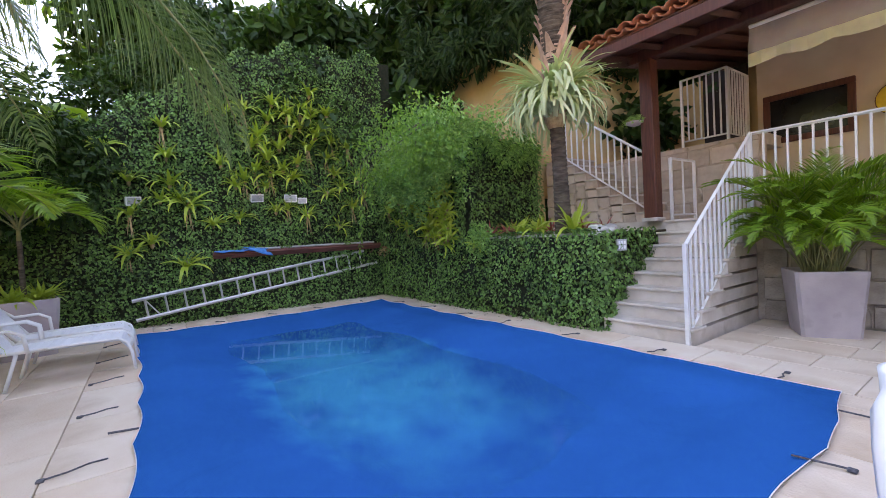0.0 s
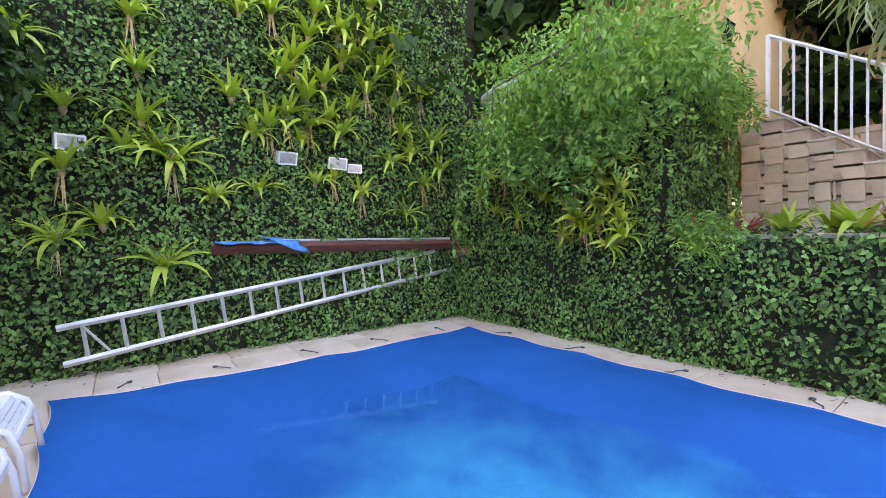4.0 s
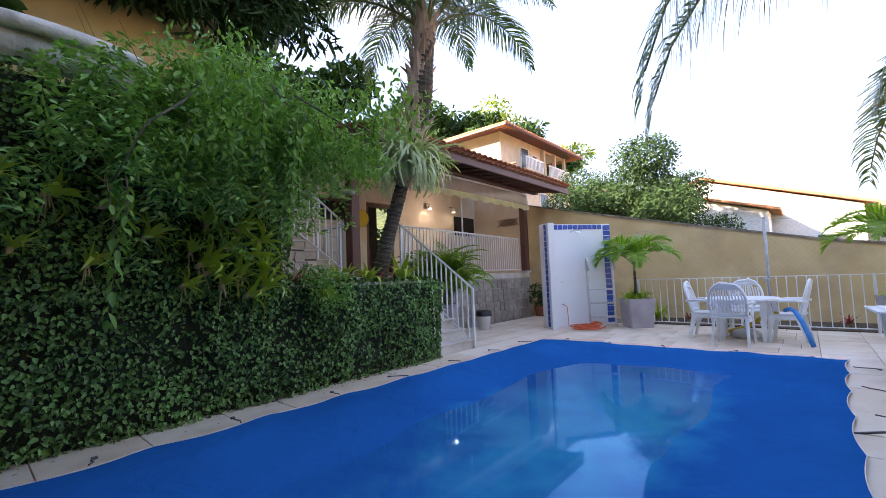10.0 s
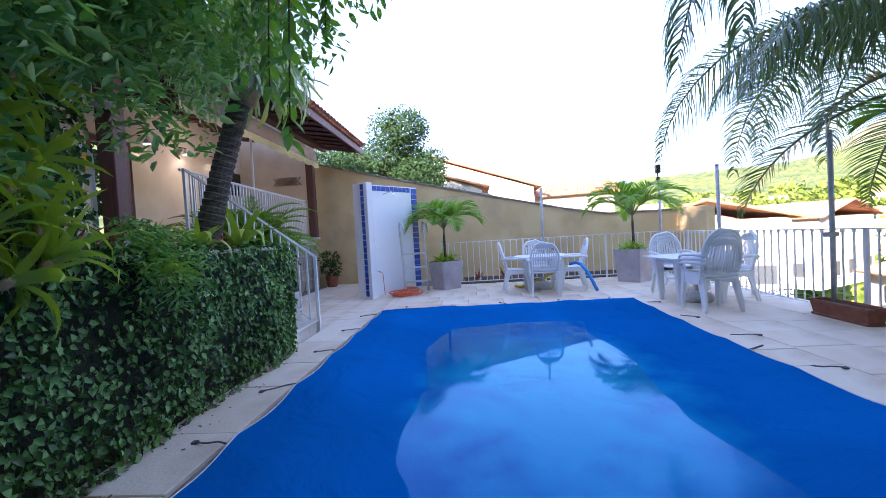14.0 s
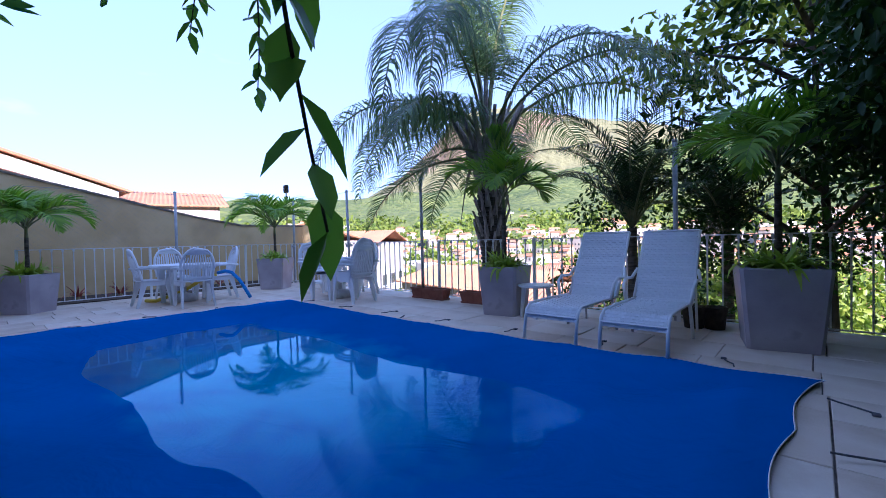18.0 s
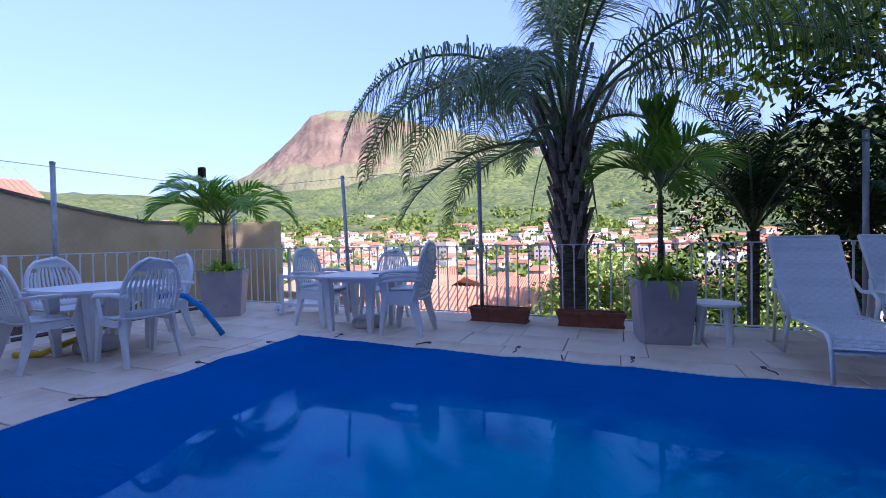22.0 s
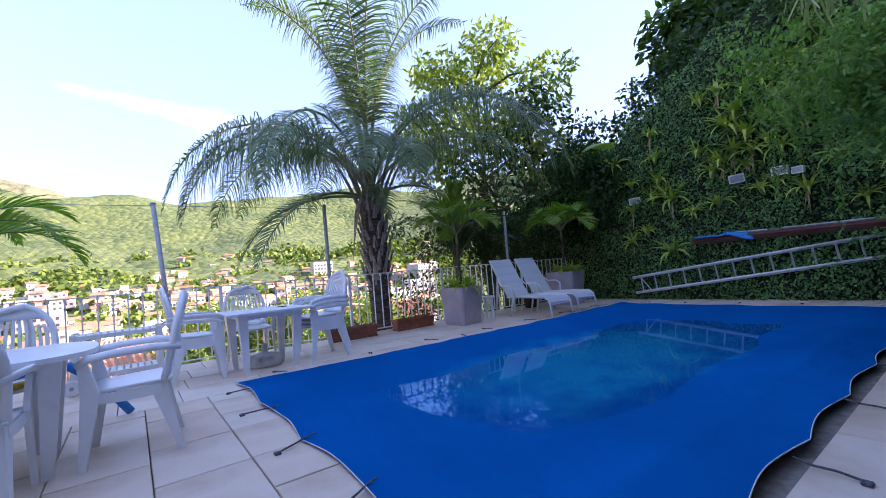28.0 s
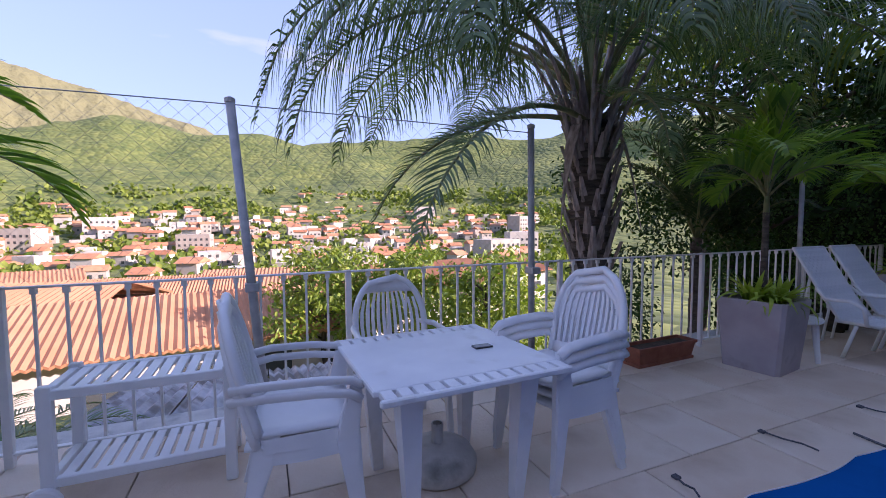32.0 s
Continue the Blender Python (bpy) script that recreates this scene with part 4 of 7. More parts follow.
# ---- the house: upper flight, landing, walls, column, roof ----
solid("wall_landing", Geo().box(3.6, 6.6, 3.45, 3.75, 1.2, 2.7), LANDSTONE, "stone-faced wall below the upper landing", "wall", kind="structure")
rubble_face(bpy.data.objects["wall_landing"], 3.9, 3.45, 6.6, 3.45, 1.38, 2.7, 8, 0.36, LANDSTONE)
solid("landing_floor", Geo().box(3.2, 6.6, 3.76, 6.4, 2.55, 2.74), STEP, "stone floor of the upper landing", "floor", kind="structure")
up = thing("upper_steps", "stone-clad flight up to the landing", "steps", kind="structure")
for i in range(8):
    x1 = 5.55 - 0.24 * i
    z = 1.375 + 0.168 * (i + 1)
    part("riser", Geo().box(3.4, x1 - 0.02, 2.05, 3.0, z - 0.17, z - 0.03), LANDSTONE, up)
    part("tread", Geo().box(x1 - 0.28, x1, 2.03, 3.02, z - 0.03, z, 0.006), STEP, up)
for i in range(8):
    rubble_face(up, 3.4 + 0.24 * (7 - i), 2.05, 3.4 + 0.24 * (8 - i) - 0.02, 2.05, 1.38, 1.375 + 0.168 * (i + 1) - 0.035, 50 + i, 0.24, LANDSTONE)
rail_run("upper_stair_railing", "white iron railing on the upper flight", [(5.6, 2.0, 1.42), (3.7, 2.0, 2.75)], 1.0, 0.13)
rail_run("landing_railing", "white iron railing around the upper landing", [(5.35, 3.62, 2.74), (6.1, 3.62, 2.74), (6.1, 4.5, 2.74)], 1.22, 0.11)
rail_run("short_railing", "short white iron handrail at the foot of the flight", [(5.75, 2.3, 1.375), (5.75, 3.1, 1.375)], 1.0, 0.8)
gw = Geo()
gw.box(6.25, 8.2, 4.5, 4.7, 1.38, 4.75).box(8.2, 9.2, 4.5, 4.7, 3.5, 4.75).box(9.2, 13.28, 4.5, 4.7, 1.38, 4.75).box(6.25, 6.45, 4.7, 7.0, 1.38, 4.75)
solid("wall_house", gw, CREAM, "cream rendered house wall behind the covered terrace", "wall", kind="structure")
solid("wall_house_east", Geo().box(13.285, 13.45, 2.41, 4.7, 1.38, 4.5), CREAM, "cream rendered end wall of the covered terrace", "wall", kind="structure")
solid("wall_house_back", Geo().box(7.9, 9.5, 5.6, 5.7, 1.38, 3.6), DARK, "dark panel standing for the unlit room behind the open door", "wall", kind="structure")
gy = Geo()
gy.box(-1.5, 3.28, 1.9, 2.1, 1.2, 5.35).box(3.08, 3.28, 2.1, 6.5, 2.0, 5.35).box(3.2, 6.3, 6.4, 6.6, 2.0, 4.7)
solid("wall_upper", gy, YELLOW, "ochre wall of the upper house behind the planting", "wall", kind="structure")
solid("door_1", Geo().box(8.22, 8.3, 4.52, 4.66, 1.38, 3.48, 0.006).box(9.1, 9.18, 4.52, 4.66, 1.38, 3.48, 0.006).box(8.3, 9.1, 4.52, 4.66, 3.38, 3.48, 0.006), WOOD, "dark wooden door frame on the terrace", "door", kind="structure")
solid("door_2", Geo().box(4.6, 5.5, 6.3, 6.38, 2.74, 4.75, 0.01), DARK, "dark panel standing for the unlit doorway above the landing", "door", kind="structure")
for x, cy in ((5.7, 1.82), (12.75, 2.18)):
    col = thing("wooden_column", "dark red-brown wooden column carrying the roof", "column")
    part("shaft", Geo().box(x - 0.1, x + 0.1, cy - 0.1, cy + 0.1, 1.37, 3.85, 0.012), WOOD, col)
    part("base", Geo().box(x - 0.125, x + 0.125, cy - 0.125, cy + 0.125, 1.37, 1.43, 0.008), CONCRETE, col)

roof = thing("tiled_roof", "clay pantile roof on dark wooden beams over the terrace", "roof")
EX0, EX1, EY, EZ, RISE = 5.3, 13.0, 0.72, 3.86, 0.17
part("front_beam", Geo().box(EX0 + 0.1, EX1, 1.74, 1.9, 3.86, 4.08, 0.01), WOOD, roof)
part("fascia", Geo().box(EX0, EX1, EY - 0.02, EY + 0.03, EZ - 0.16, EZ - 0.02, 0.006), WOOD, roof)
part("verge_board", Geo().tube([(EX0 + 0.02, EY, EZ - 0.1), (EX0 + 0.02, 6.0, EZ - 0.1 + RISE * (6.0 - EY))], 0.08, 4, flat=0.5), WOOD, roof)
for k in range(16):
    x = EX0 + 0.15 + k * 0.5
    part("rafter", Geo().tube([(x, EY + 0.05, EZ - 0.06), (x, 6.0, EZ - 0.06 + RISE * (5.95 - EY))], 0.055, 4), WOOD, roof)
part("roof_boards", Geo().sheet([[(EX0, EY, EZ + 0.02), (EX1, EY, EZ + 0.02)], [(EX0, 6.6, EZ + 0.02 + RISE * (6.6 - EY)), (EX1, 6.6, EZ + 0.02 + RISE * (6.6 - EY))]], 0.025), WOOD, roof)


def tile_mesh(sign, r, L):
    g = Geo()
    rows = []
    for j in range(7):
        a = math.pi * j / 6
        rows.append([(r * math.cos(a) * (1 - 0.12 * s), L * s, sign * r * 0.75 * math.sin(a) + 0.03 * s * 0) for s in (0, 1)])
    g.sheet(rows, 0.014 * sign)
    return g.mesh("tile", ROOF, True)


TILE_UP, TILE_DN = tile_mesh(1, 0.1, 0.46), tile_mesh(-1, 0.09, 0.46)
slope = math.degrees(math.atan(RISE))
ntile = 0
far_tiles = Geo()
for k in range(37):
    x = EX0 + 0.1 + k * 0.208
    for j in range(14):
        y = EY - 0.07 + j * 0.42
        z = EZ + 0.1 + RISE * (y - EY)
        if j < 3:
            part("roof_tile", TILE_UP, ROOF, roof, m=pose(x, y, z, slope + 2, 0, 0))
            if k < 36:
                part("roof_tile", TILE_DN, ROOF, roof, m=pose(x + 0.104, y, z - 0.01, slope + 2, 0, 0))
        else:
            m = pose(x, y, z, slope + 2, 0, 0)
            far_tiles.add([m @ Vector((0.1 * math.cos(a), 0.46 * s, 0.075 * math.sin(a))) for s in (0, 1) for a in (0, 0.8, 1.57, 2.34, 3.14)], [(i, i + 1, i + 6, i + 5) for i in range(4)])
tagged(part("far_roof_tiles", far_tiles, ROOF, roof), kind="stuff")

# ---- planting ----
def ivy_patch(name, label, origin, ua, va, un, vn, inside, density, size, seed, bulge=0.09):
    """Overlapping ivy leaves over a wall face; ua and va span it, un x vn metres."""
    rg = np.random.default_rng(seed)
    n = int(un * vn * density)
    s, t = rg.uniform(0, un, n), rg.uniform(0, vn, n)
    k = inside(s, t)
    s, t = s[k], t[k]
    ua, va, o = [np.array(q, float) for q in (ua, va, origin)]
    nor = np.cross(ua, va)
    lump = np.array([noise.noise(Vector((a * 1.6, b * 1.6, seed))) + 0.6 * noise.noise(Vector((a * 5, b * 5, seed))) for a, b in zip(s, t)])
    # thin spots let the near-black wall show, painted as shade between the leaves
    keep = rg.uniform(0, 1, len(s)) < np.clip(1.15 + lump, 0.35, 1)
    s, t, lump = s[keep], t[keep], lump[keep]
    depth = np.clip(0.02 + bulge * (0.5 + 0.5 * lump) + rg.uniform(-0.02, 0.03, len(s)), 0.008, 0.3)
    p = o + s[:, None] * ua + t[:, None] * va + depth[:, None] * nor
    ang = rg.normal(-1.57, 0.9, len(s))
    way = np.cos(ang)[:, None] * ua + np.sin(ang)[:, None] * va + nor * rg.uniform(0.05, 0.75, len(s))[:, None]
    normal = nor + rg.normal(0, 0.8, (len(s), 3))
    sz = size * rg.uniform(0.6, 1.35, len(s))
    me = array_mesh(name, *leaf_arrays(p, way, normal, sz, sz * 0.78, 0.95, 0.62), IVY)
    return solid(name, me, IVY, label, "ivy", kind="stuff")


ivy_patch("ivy_west", "dense glossy green creeping ivy on the tall wall", (0, -9.5, 0), (0, 1, 0), (0, 0, 1), 9.55, 6.0, lambda s, t: t < west_top(s - 9.5) + 0.1 * np.sin(s * 7), 1250, 0.05, 1, 0.2)
ivy_patch("ivy_north", "dense dark green creeping ivy on the pool wall", (0.0, 0.03, 0), (1, 0, 0), (0, 0, 1), 5.98, 1.32, lambda s, t: t < 1.27 + 0.03 * np.sin(s * 9), 1350, 0.046, 2, 0.17)
ivy_patch("ivy_planter", "dark green creeping ivy on the raised planter wall", (0.0, 0.04, 1.2), (1, 0, 0), (0, 0, 1), 3.36, 2.0, lambda s, t: t + 1.2 < north_top(s) + 0.04, 1400, 0.046, 3, 0.15)
ivy_patch("ivy_planter_end", "dark green creeping ivy round the end of the raised planter", (3.3, 0.0, 1.24), (0, 1, 0), (0, 0, 1), 1.9, 1.95, lambda s, t: t < 1.86 + 0.08 * np.sin(s * 5), 1400, 0.046, 6, 0.15)
ivy_patch("ivy_stair_end", "creeping ivy turning the corner beside the steps", (5.94, 0.0, 0), (0, 1, 0), (0, 0, 1), 1.3, 1.3, lambda s, t: t > s * 0.7, 1400, 0.05, 4, 0.05)
ivy_patch("ivy_top", "creeping ivy over the top edge of the pool wall", (3.4, 0.0, 1.23), (1, 0, 0), (0, 1, 0), 2.5, 0.12, lambda s, t: t < 1, 1300, 0.05, 5, 0.05)
ivy_patch("ivy_corner", "creeping ivy round the outer corner of the pool wall", (5.82, -0.05, 0), (0.77, 0.64, 0), (0, 0, 1), 0.3, 1.28, lambda s, t: t < 1.26, 1900, 0.046, 9, 0.1)
# a few bare stems and fallen leaves along the foot of the walls
rg = np.random.default_rng(12)
n = 420
fx = np.where(rg.uniform(0, 1, n) < 0.5, rg.exponential(0.12, n) + 0.06, rg.uniform(0.1, 5.8, n))
fy = np.where(fx < 0.6, rg.uniform(-6.5, -0.1, n), -rg.exponential(0.06, n) - 0.04)
flat = np.column_stack([rg.normal(0, 1, n), rg.normal(0, 1, n), rg.normal(0, 0.1, n)])
solid("fallen_leaves", array_mesh("fallen_leaves", *leaf_arrays(np.column_stack([fx, fy, np.full(n, 0.006)]), flat, np.tile([0, 0, 1.0], (n, 1)) + rg.normal(0, 0.1, (n, 3)), 0.035, 0.02, droop=-0.05), IVYDRY), IVYDRY, "dry fallen leaves along the foot of the walls", "leaves", kind="stuff")


def brom_leaves(seed, material=BROM, leaves=15, length=0.34, width=0.056):
    rg = np.random.default_rng(seed)
    a = np.arange(leaves) * 2.4 + rg.normal(0, 0.2, leaves)
    f = np.linspace(0, 1, leaves)
    way = np.column_stack([np.cos(a), np.sin(a), 0 * a])
    span = 12
    v, q = strap_arrays(way * 0.012, way, np.tile([0, 0, 1.0], (leaves, 1)), length * rg.uniform(0.75, 1.1, leaves) * (0.75 + 0.3 * f), width * rg.uniform(0.8, 1.2, leaves), 0.3 + 2.3 * f + rg.normal(0, 0.2, leaves), 5, 0.92)
    quad = np.array([[2 * i, 2 * i + 1, 2 * i + 3, 2 * i + 2] for i in range(5)])
    return [array_mesh("leaf", v[k * span:(k + 1) * span], quad, material) for k in range(leaves)]


BROMS = [brom_leaves(20 + i, BROM, 17 + i % 5, 0.38 + 0.035 * (i % 4), 0.062) for i in range(7)]
REDS = [brom_leaves(40 + i, BROMRED, 16, 0.32, 0.04) for i in range(2)]


def dead_strands(seed):
    rg = np.random.default_rng(seed)
    n = 7
    a = rg.uniform(0, 6.28, n)
    way = np.column_stack([np.cos(a), np.sin(a), 0 * a - 0.8])
    v, q = strap_arrays(way * 0.02, way, np.tile([0, 0, -1.0], (n, 1)), rg.uniform(0.12, 0.28, n), 0.018, rg.uniform(-0.3, 0.5, n), 4)
    return array_mesh("dry_leaves", v, q, BROMBASE)


STRANDS = [dead_strands(i) for i in range(3)]
BASE = Geo().lathe([(0.008, -0.07), (0.03, -0.03), (0.026, 0.05), (0.012, 0.09)], 8).mesh("root_base", BROMBASE, True)


def bromeliad(x, y, z, lean, heading, scale, i, red=False):
    t = thing("bromeliad", "red-leaved bromeliad growing in the raised bed" if red else "yellow-green bromeliad rooted on the ivy wall", "bromeliad", Matrix.Translation((x, y, z)) @ Euler((0, radians(lean), radians(heading)), "ZYX").to_matrix().to_4x4() @ Matrix.Scale(scale, 4), "bromeliads on the walls")
    for lf in (REDS if red else BROMS)[i % (2 if red else 7)]:
        part("leaf", lf, None, t, m=pose(0, 0, 0, 0, 0, i * 77 % 360))
    part("root_base", BASE, None, t)
    if not red and i % 3 == 0:
        part("dry_leaves", STRANDS[i % 3], None, t, "dry straw-coloured hanging leaves", m=Euler((0, radians(lean), radians(heading)), "ZYX").to_matrix().to_4x4().inverted())


rb = random.Random(4)
# along the tall wall: (height, from south to north), in loose clusters
for i, (y, z, s) in enumerate([(-4.42, 3.54, 1), (-4.37, 3.0, 1), (-4.35, 2.5, 1), (-4.09, 2.1, 1.1), (-3.7, 1.75, 0.8), (-3.25, 1.85, 1), (-4.97, 1.96, 1), (-4.68, 1.45, 1.05), (-4.19, 1.0, 1.15), (-5.02, 1.28, 0.8), (-2.65, 3.05, 1.1), (-3.27, 2.5, 1), (-2.61, 2.72, 1.1), (-2.18, 2.67, 1), (-2.54, 2.0, 0.9), (-1.9, 1.88, 1), (-1.73, 4.0, 1), (-1.63, 3.6, 1.1), (-1.42, 3.14, 1), (-1.45, 2.35, 1), (-1.71, 4.5, 1), (-0.87, 2.08, 1), (-4.52, 2.22, 0.9), (-4.22, 2.24, 0.9), (-3.1, 2.6, 1), (-2.71, 2.47, 0.9), (-4.95, 2.55, 1), (-1.93, 4.15, 1), (-2.15, 3.62, 1.1)] + [(-1.1, 2.5, 1), (-0.55, 2.3, 1), (-0.7, 2.7, 1.1), (-1.25, 2.8, 0.9), (-2.9, 2.78, 1.1), (-1.2, 1.62, 0.8), (-2.35, 2.85, 1), (-2.3, 2.05, 0.8), (-3.5, 2.9, 1), (-2.95, 3.3, 1), (-1.3, 3.5, 1), (-5.6, 2.4, 1), (-5.3, 3.1, 1), (-0.9, 3.4, 1), (-2.5, 4.2, 1), (-3.4, 3.9, 0.9), (-2.8, 3.5, 1), (-2.4, 3.3, 1.1), (-2.05, 3.0, 1), (-1.8, 3.3, 1.1), (-1.5, 3.75, 1), (-2.6, 3.85, 1), (-2.2, 4.0, 1.1), (-1.95, 3.75, 1), (-1.35, 4.1, 1), (-3.05, 4.0, 1)]):
    bromeliad(0.13, y + 0.06, z, rb.uniform(6, 36), rb.uniform(-35, 35), s * 1.2, i)
for i, (x, z, s) in enumerate([(0.73, 1.9, 1), (0.91, 2.15, 1), (1.06, 1.62, 0.9), (1.25, 2.06, 1.1), (1.6, 2.0, 1.25), (2.02, 2.2, 1), (2.4, 1.9, 1.1), (2.66, 2.08, 1), (2.41, 1.42, 1), (2.72, 1.4, 1.1), (2.96, 1.42, 1), (3.71, 1.1, 1), (2.26, 1.62, 0.9), (2.62, 1.66, 1), (2.9, 2.12, 0.9), (2.2, 1.3, 0.9), (2.85, 1.6, 1), (1.9, 1.75, 1), (2.55, 1.3, 1.2), (2.8, 1.18, 1.1), (2.98, 1.25, 1.2), (2.35, 1.5, 1.2), (2.7, 1.85, 1.2), (2.95, 1.75, 1.1), (1.5, 1.5, 0.9)]):
    bromeliad(x, -0.2, z, rb.uniform(20, 70), -90 + rb.uniform(-45, 45), s * 0.8, i + 3)
for i, (x, y, s, red) in enumerate([(3.55, 0.3, 1.1, True), (3.95, 0.32, 1, True), (4.95, 0.3, 1.0, True), (5.45, 0.4, 0.9, True), (3.9, 0.55, 1, True), (4.3, 0.3, 1.1, False), (4.55, 0.6, 1, False), (4.75, 0.25, 1.15, False), (5.05, 0.75, 1, True), (5.38, 0.22, 1.25, False), (5.45, 0.85, 0.95, True), (5.2, 0.5, 0.9, True), (4.1, 0.9, 1, False), (3.6, 0.8, 1, False)]):
    bromeliad(x, y, 1.27, rb.uniform(0, 18), rb.uniform(0, 360), s * 1.15, i, red)


def frond(pieces, stems, o, yaw, e0, e1, L, n, ll, lw, hang=0.8, out=0.75, start=0.15, r0=0.022, seed=0, vee=0.25, bend=1.35, along=1.0):
    """A feather leaf: a bowed rachis from elevation e0 to e1 with two rows of hanging leaflets."""
    rg = np.random.default_rng(seed)
    m = 26
    s = np.linspace(0, 1, m)
    el = e0 + (e1 - e0) * s ** bend
    h = np.array([math.cos(yaw), math.sin(yaw), 0])
    d = np.cos(el)[:, None] * h + np.sin(el)[:, None] * np.array([0, 0, 1.0])
    p = np.array(o) + np.concatenate([[np.zeros(3)], np.cumsum(d[:-1] * L / (m - 1), 0)])
    stems.tube([tuple(q) for q in p[::2]], [r0 * (1 - 0.85 * q) for q in s[::2]], 5)
    t = np.repeat(np.linspace(start, 0.995, n), 2)
    sign = np.tile([1.0, -1.0], n)
    t = np.clip(t + rg.normal(0, 0.004, 2 * n), 0, 1)
    base = np.stack([np.interp(t, s, p[:, k]) for k in range(3)], 1)
    tan = unit(np.stack([np.interp(t, s, d[:, k]) for k in range(3)], 1))
    side = unit(np.cross(tan, np.tile([0, 0, 1.0], (2 * n, 1)))) * sign[:, None]
    upv = np.cross(side * sign[:, None], tan)
    way = unit(side * out + tan * along * (0.55 + 0.35 * t[:, None]) + upv * vee + rg.normal(0, 0.07, (2 * n, 3)))
    prof = np.clip(np.sin(np.clip(0.25 + 0.75 * t, 0, 1) * math.pi) * 1.15 + 0.12, 0.2, 1)
    lens = ll * prof * rg.uniform(0.88, 1.08, 2 * n)
    k = 4
    pts, cur, dirn = [], base, way
    wd = unit(np.cross(way, np.cross(tan, way)))
    for i in range(k + 1):
        w = lw * 0.5 * (1 - (i / k) ** 2 * 0.95) * (0.6 if i == 0 else 1)
        pts += [cur - wd * w, cur + wd * w]
        dirn = unit(dirn + np.array([0, 0, -1.0]) * hang * (i + 0.4) / k)
        cur = cur + dirn * (lens / k)[:, None]
    v = np.stack(pts, 1)
    kk = np.arange(2 * n)[:, None] * (2 * k + 2)
    pieces.append((v.reshape(-1, 3), np.concatenate([kk + np.array([[2 * i, 2 * i + 1, 2 * i + 3, 2 * i + 2]]) for i in range(k)], 0)))


def leaf_crown(parent, o, specs, material, stem=RACHIS, name="frond"):
    """One frond part for each spec, with its stem under it."""
    for i, sp in enumerate(specs):
        pieces, stems = [], Geo()
        frond(pieces, stems, o, seed=i + int(abs(o[0]) * 10), **sp)
        f = part(name, array_mesh(name, *merge(pieces), material), None, parent)
        part("stem", stems, stem, f, smooth=True)


def palm_trunk(parent, pts, radii, rings, material=TRUNK):
    g = Geo()
    P = [Vector(p) for p in pts]
    path, rad = [], []
    for i in range(rings):
        s = i / (rings - 1) * (len(P) - 1)
        k = min(int(s), len(P) - 2)
        q = P[k].lerp(P[k + 1], s - k)
        r = radii[k] + (radii[k + 1] - radii[k]) * (s - k)
        path += [q, q + (P[k + 1] - P[k]).normalized() * 0.012]
        rad += [r * 1.07, r * 0.95]
    g.tube(path, rad, 14)
    return part("trunk", g, material, parent, smooth=False)


# the big feather palm outside the fence
rp = random.Random(9)
big = thing("feather_palm", "tall feather palm with drooping dark green fronds outside the fence", "palm")
palm_trunk(big, [(5.42, -7.35, -4.6), (5.42, -7.36, 0.3), (5.45, -7.35, 1.5), (5.5, -7.32, 2.55)], [0.18, 0.2, 0.24, 0.2], 40)
for i in range(64):
    a, z = i * 2.4, 0.75 + i * 0.028
    h = Vector((math.cos(a), math.sin(a), 0))
    b = Vector((5.45, -7.34, z)) + h * 0.16
    g = Geo()
    L = rp.uniform(0.35, 0.6)
    side = Vector((-h.y, h.x, 0))
    rows = [[b - side * 0.065 * w + h * q * 0.16 + Vector((0, 0, L * q)), b + h * (q * 0.16 + 0.03) + Vector((0, 0, L * q)), b + side * 0.065 * w + h * q * 0.16 + Vector((0, 0, L * q))] for q, w in ((0, 1), (0.4, 0.8), (1, 0.3))]
    part("leaf_base", g.sheet(rows, 0.012), SHEATH, big)
def big_frond(yaw, e0, e1, L, n=98, ll=1.15, bend=1.0, hang=1.7, along=0.3, out=0.8):
    return dict(yaw=yaw + rp.uniform(-0.08, 0.08), e0=e0, e1=e1, L=L, n=n, ll=ll, lw=0.023, hang=hang, out=out, bend=bend, r0=0.036, start=0.27, along=along)


specs = [big_frond(*q) for q in (
    (-0.7, 1.2, -1.45, 4.6), (-0.3, 1.2, -1.55, 4.6), (-1.15, 1.1, -1.1, 4.9), (2.75, 1.1, -1.2, 4.8),
    (1.5, 1.3, -1.4, 3.0), (1.0, 1.3, -1.4, 3.2), (0.6, 1.2, -1.5, 4.5), (0.2, 1.15, -1.55, 4.6), (-0.05, 1.25, -1.5, 4.8),
    (-1.7, 1.1, -1.0, 4.8), (-2.4, 1.1, -1.0, 4.8), (3.1, 1.1, -1.15, 4.9))]
# the long leaf that hangs out over the pool's edge
specs += [dict(yaw=y, e0=1.3, e1=-1.5, L=L, n=140, ll=1.2, lw=0.017, hang=2.4, out=0.5, bend=1.0, r0=0.036, start=0.3, along=0.4) for y, L in ((1.9, 5.3), (2.05, 5.5))]
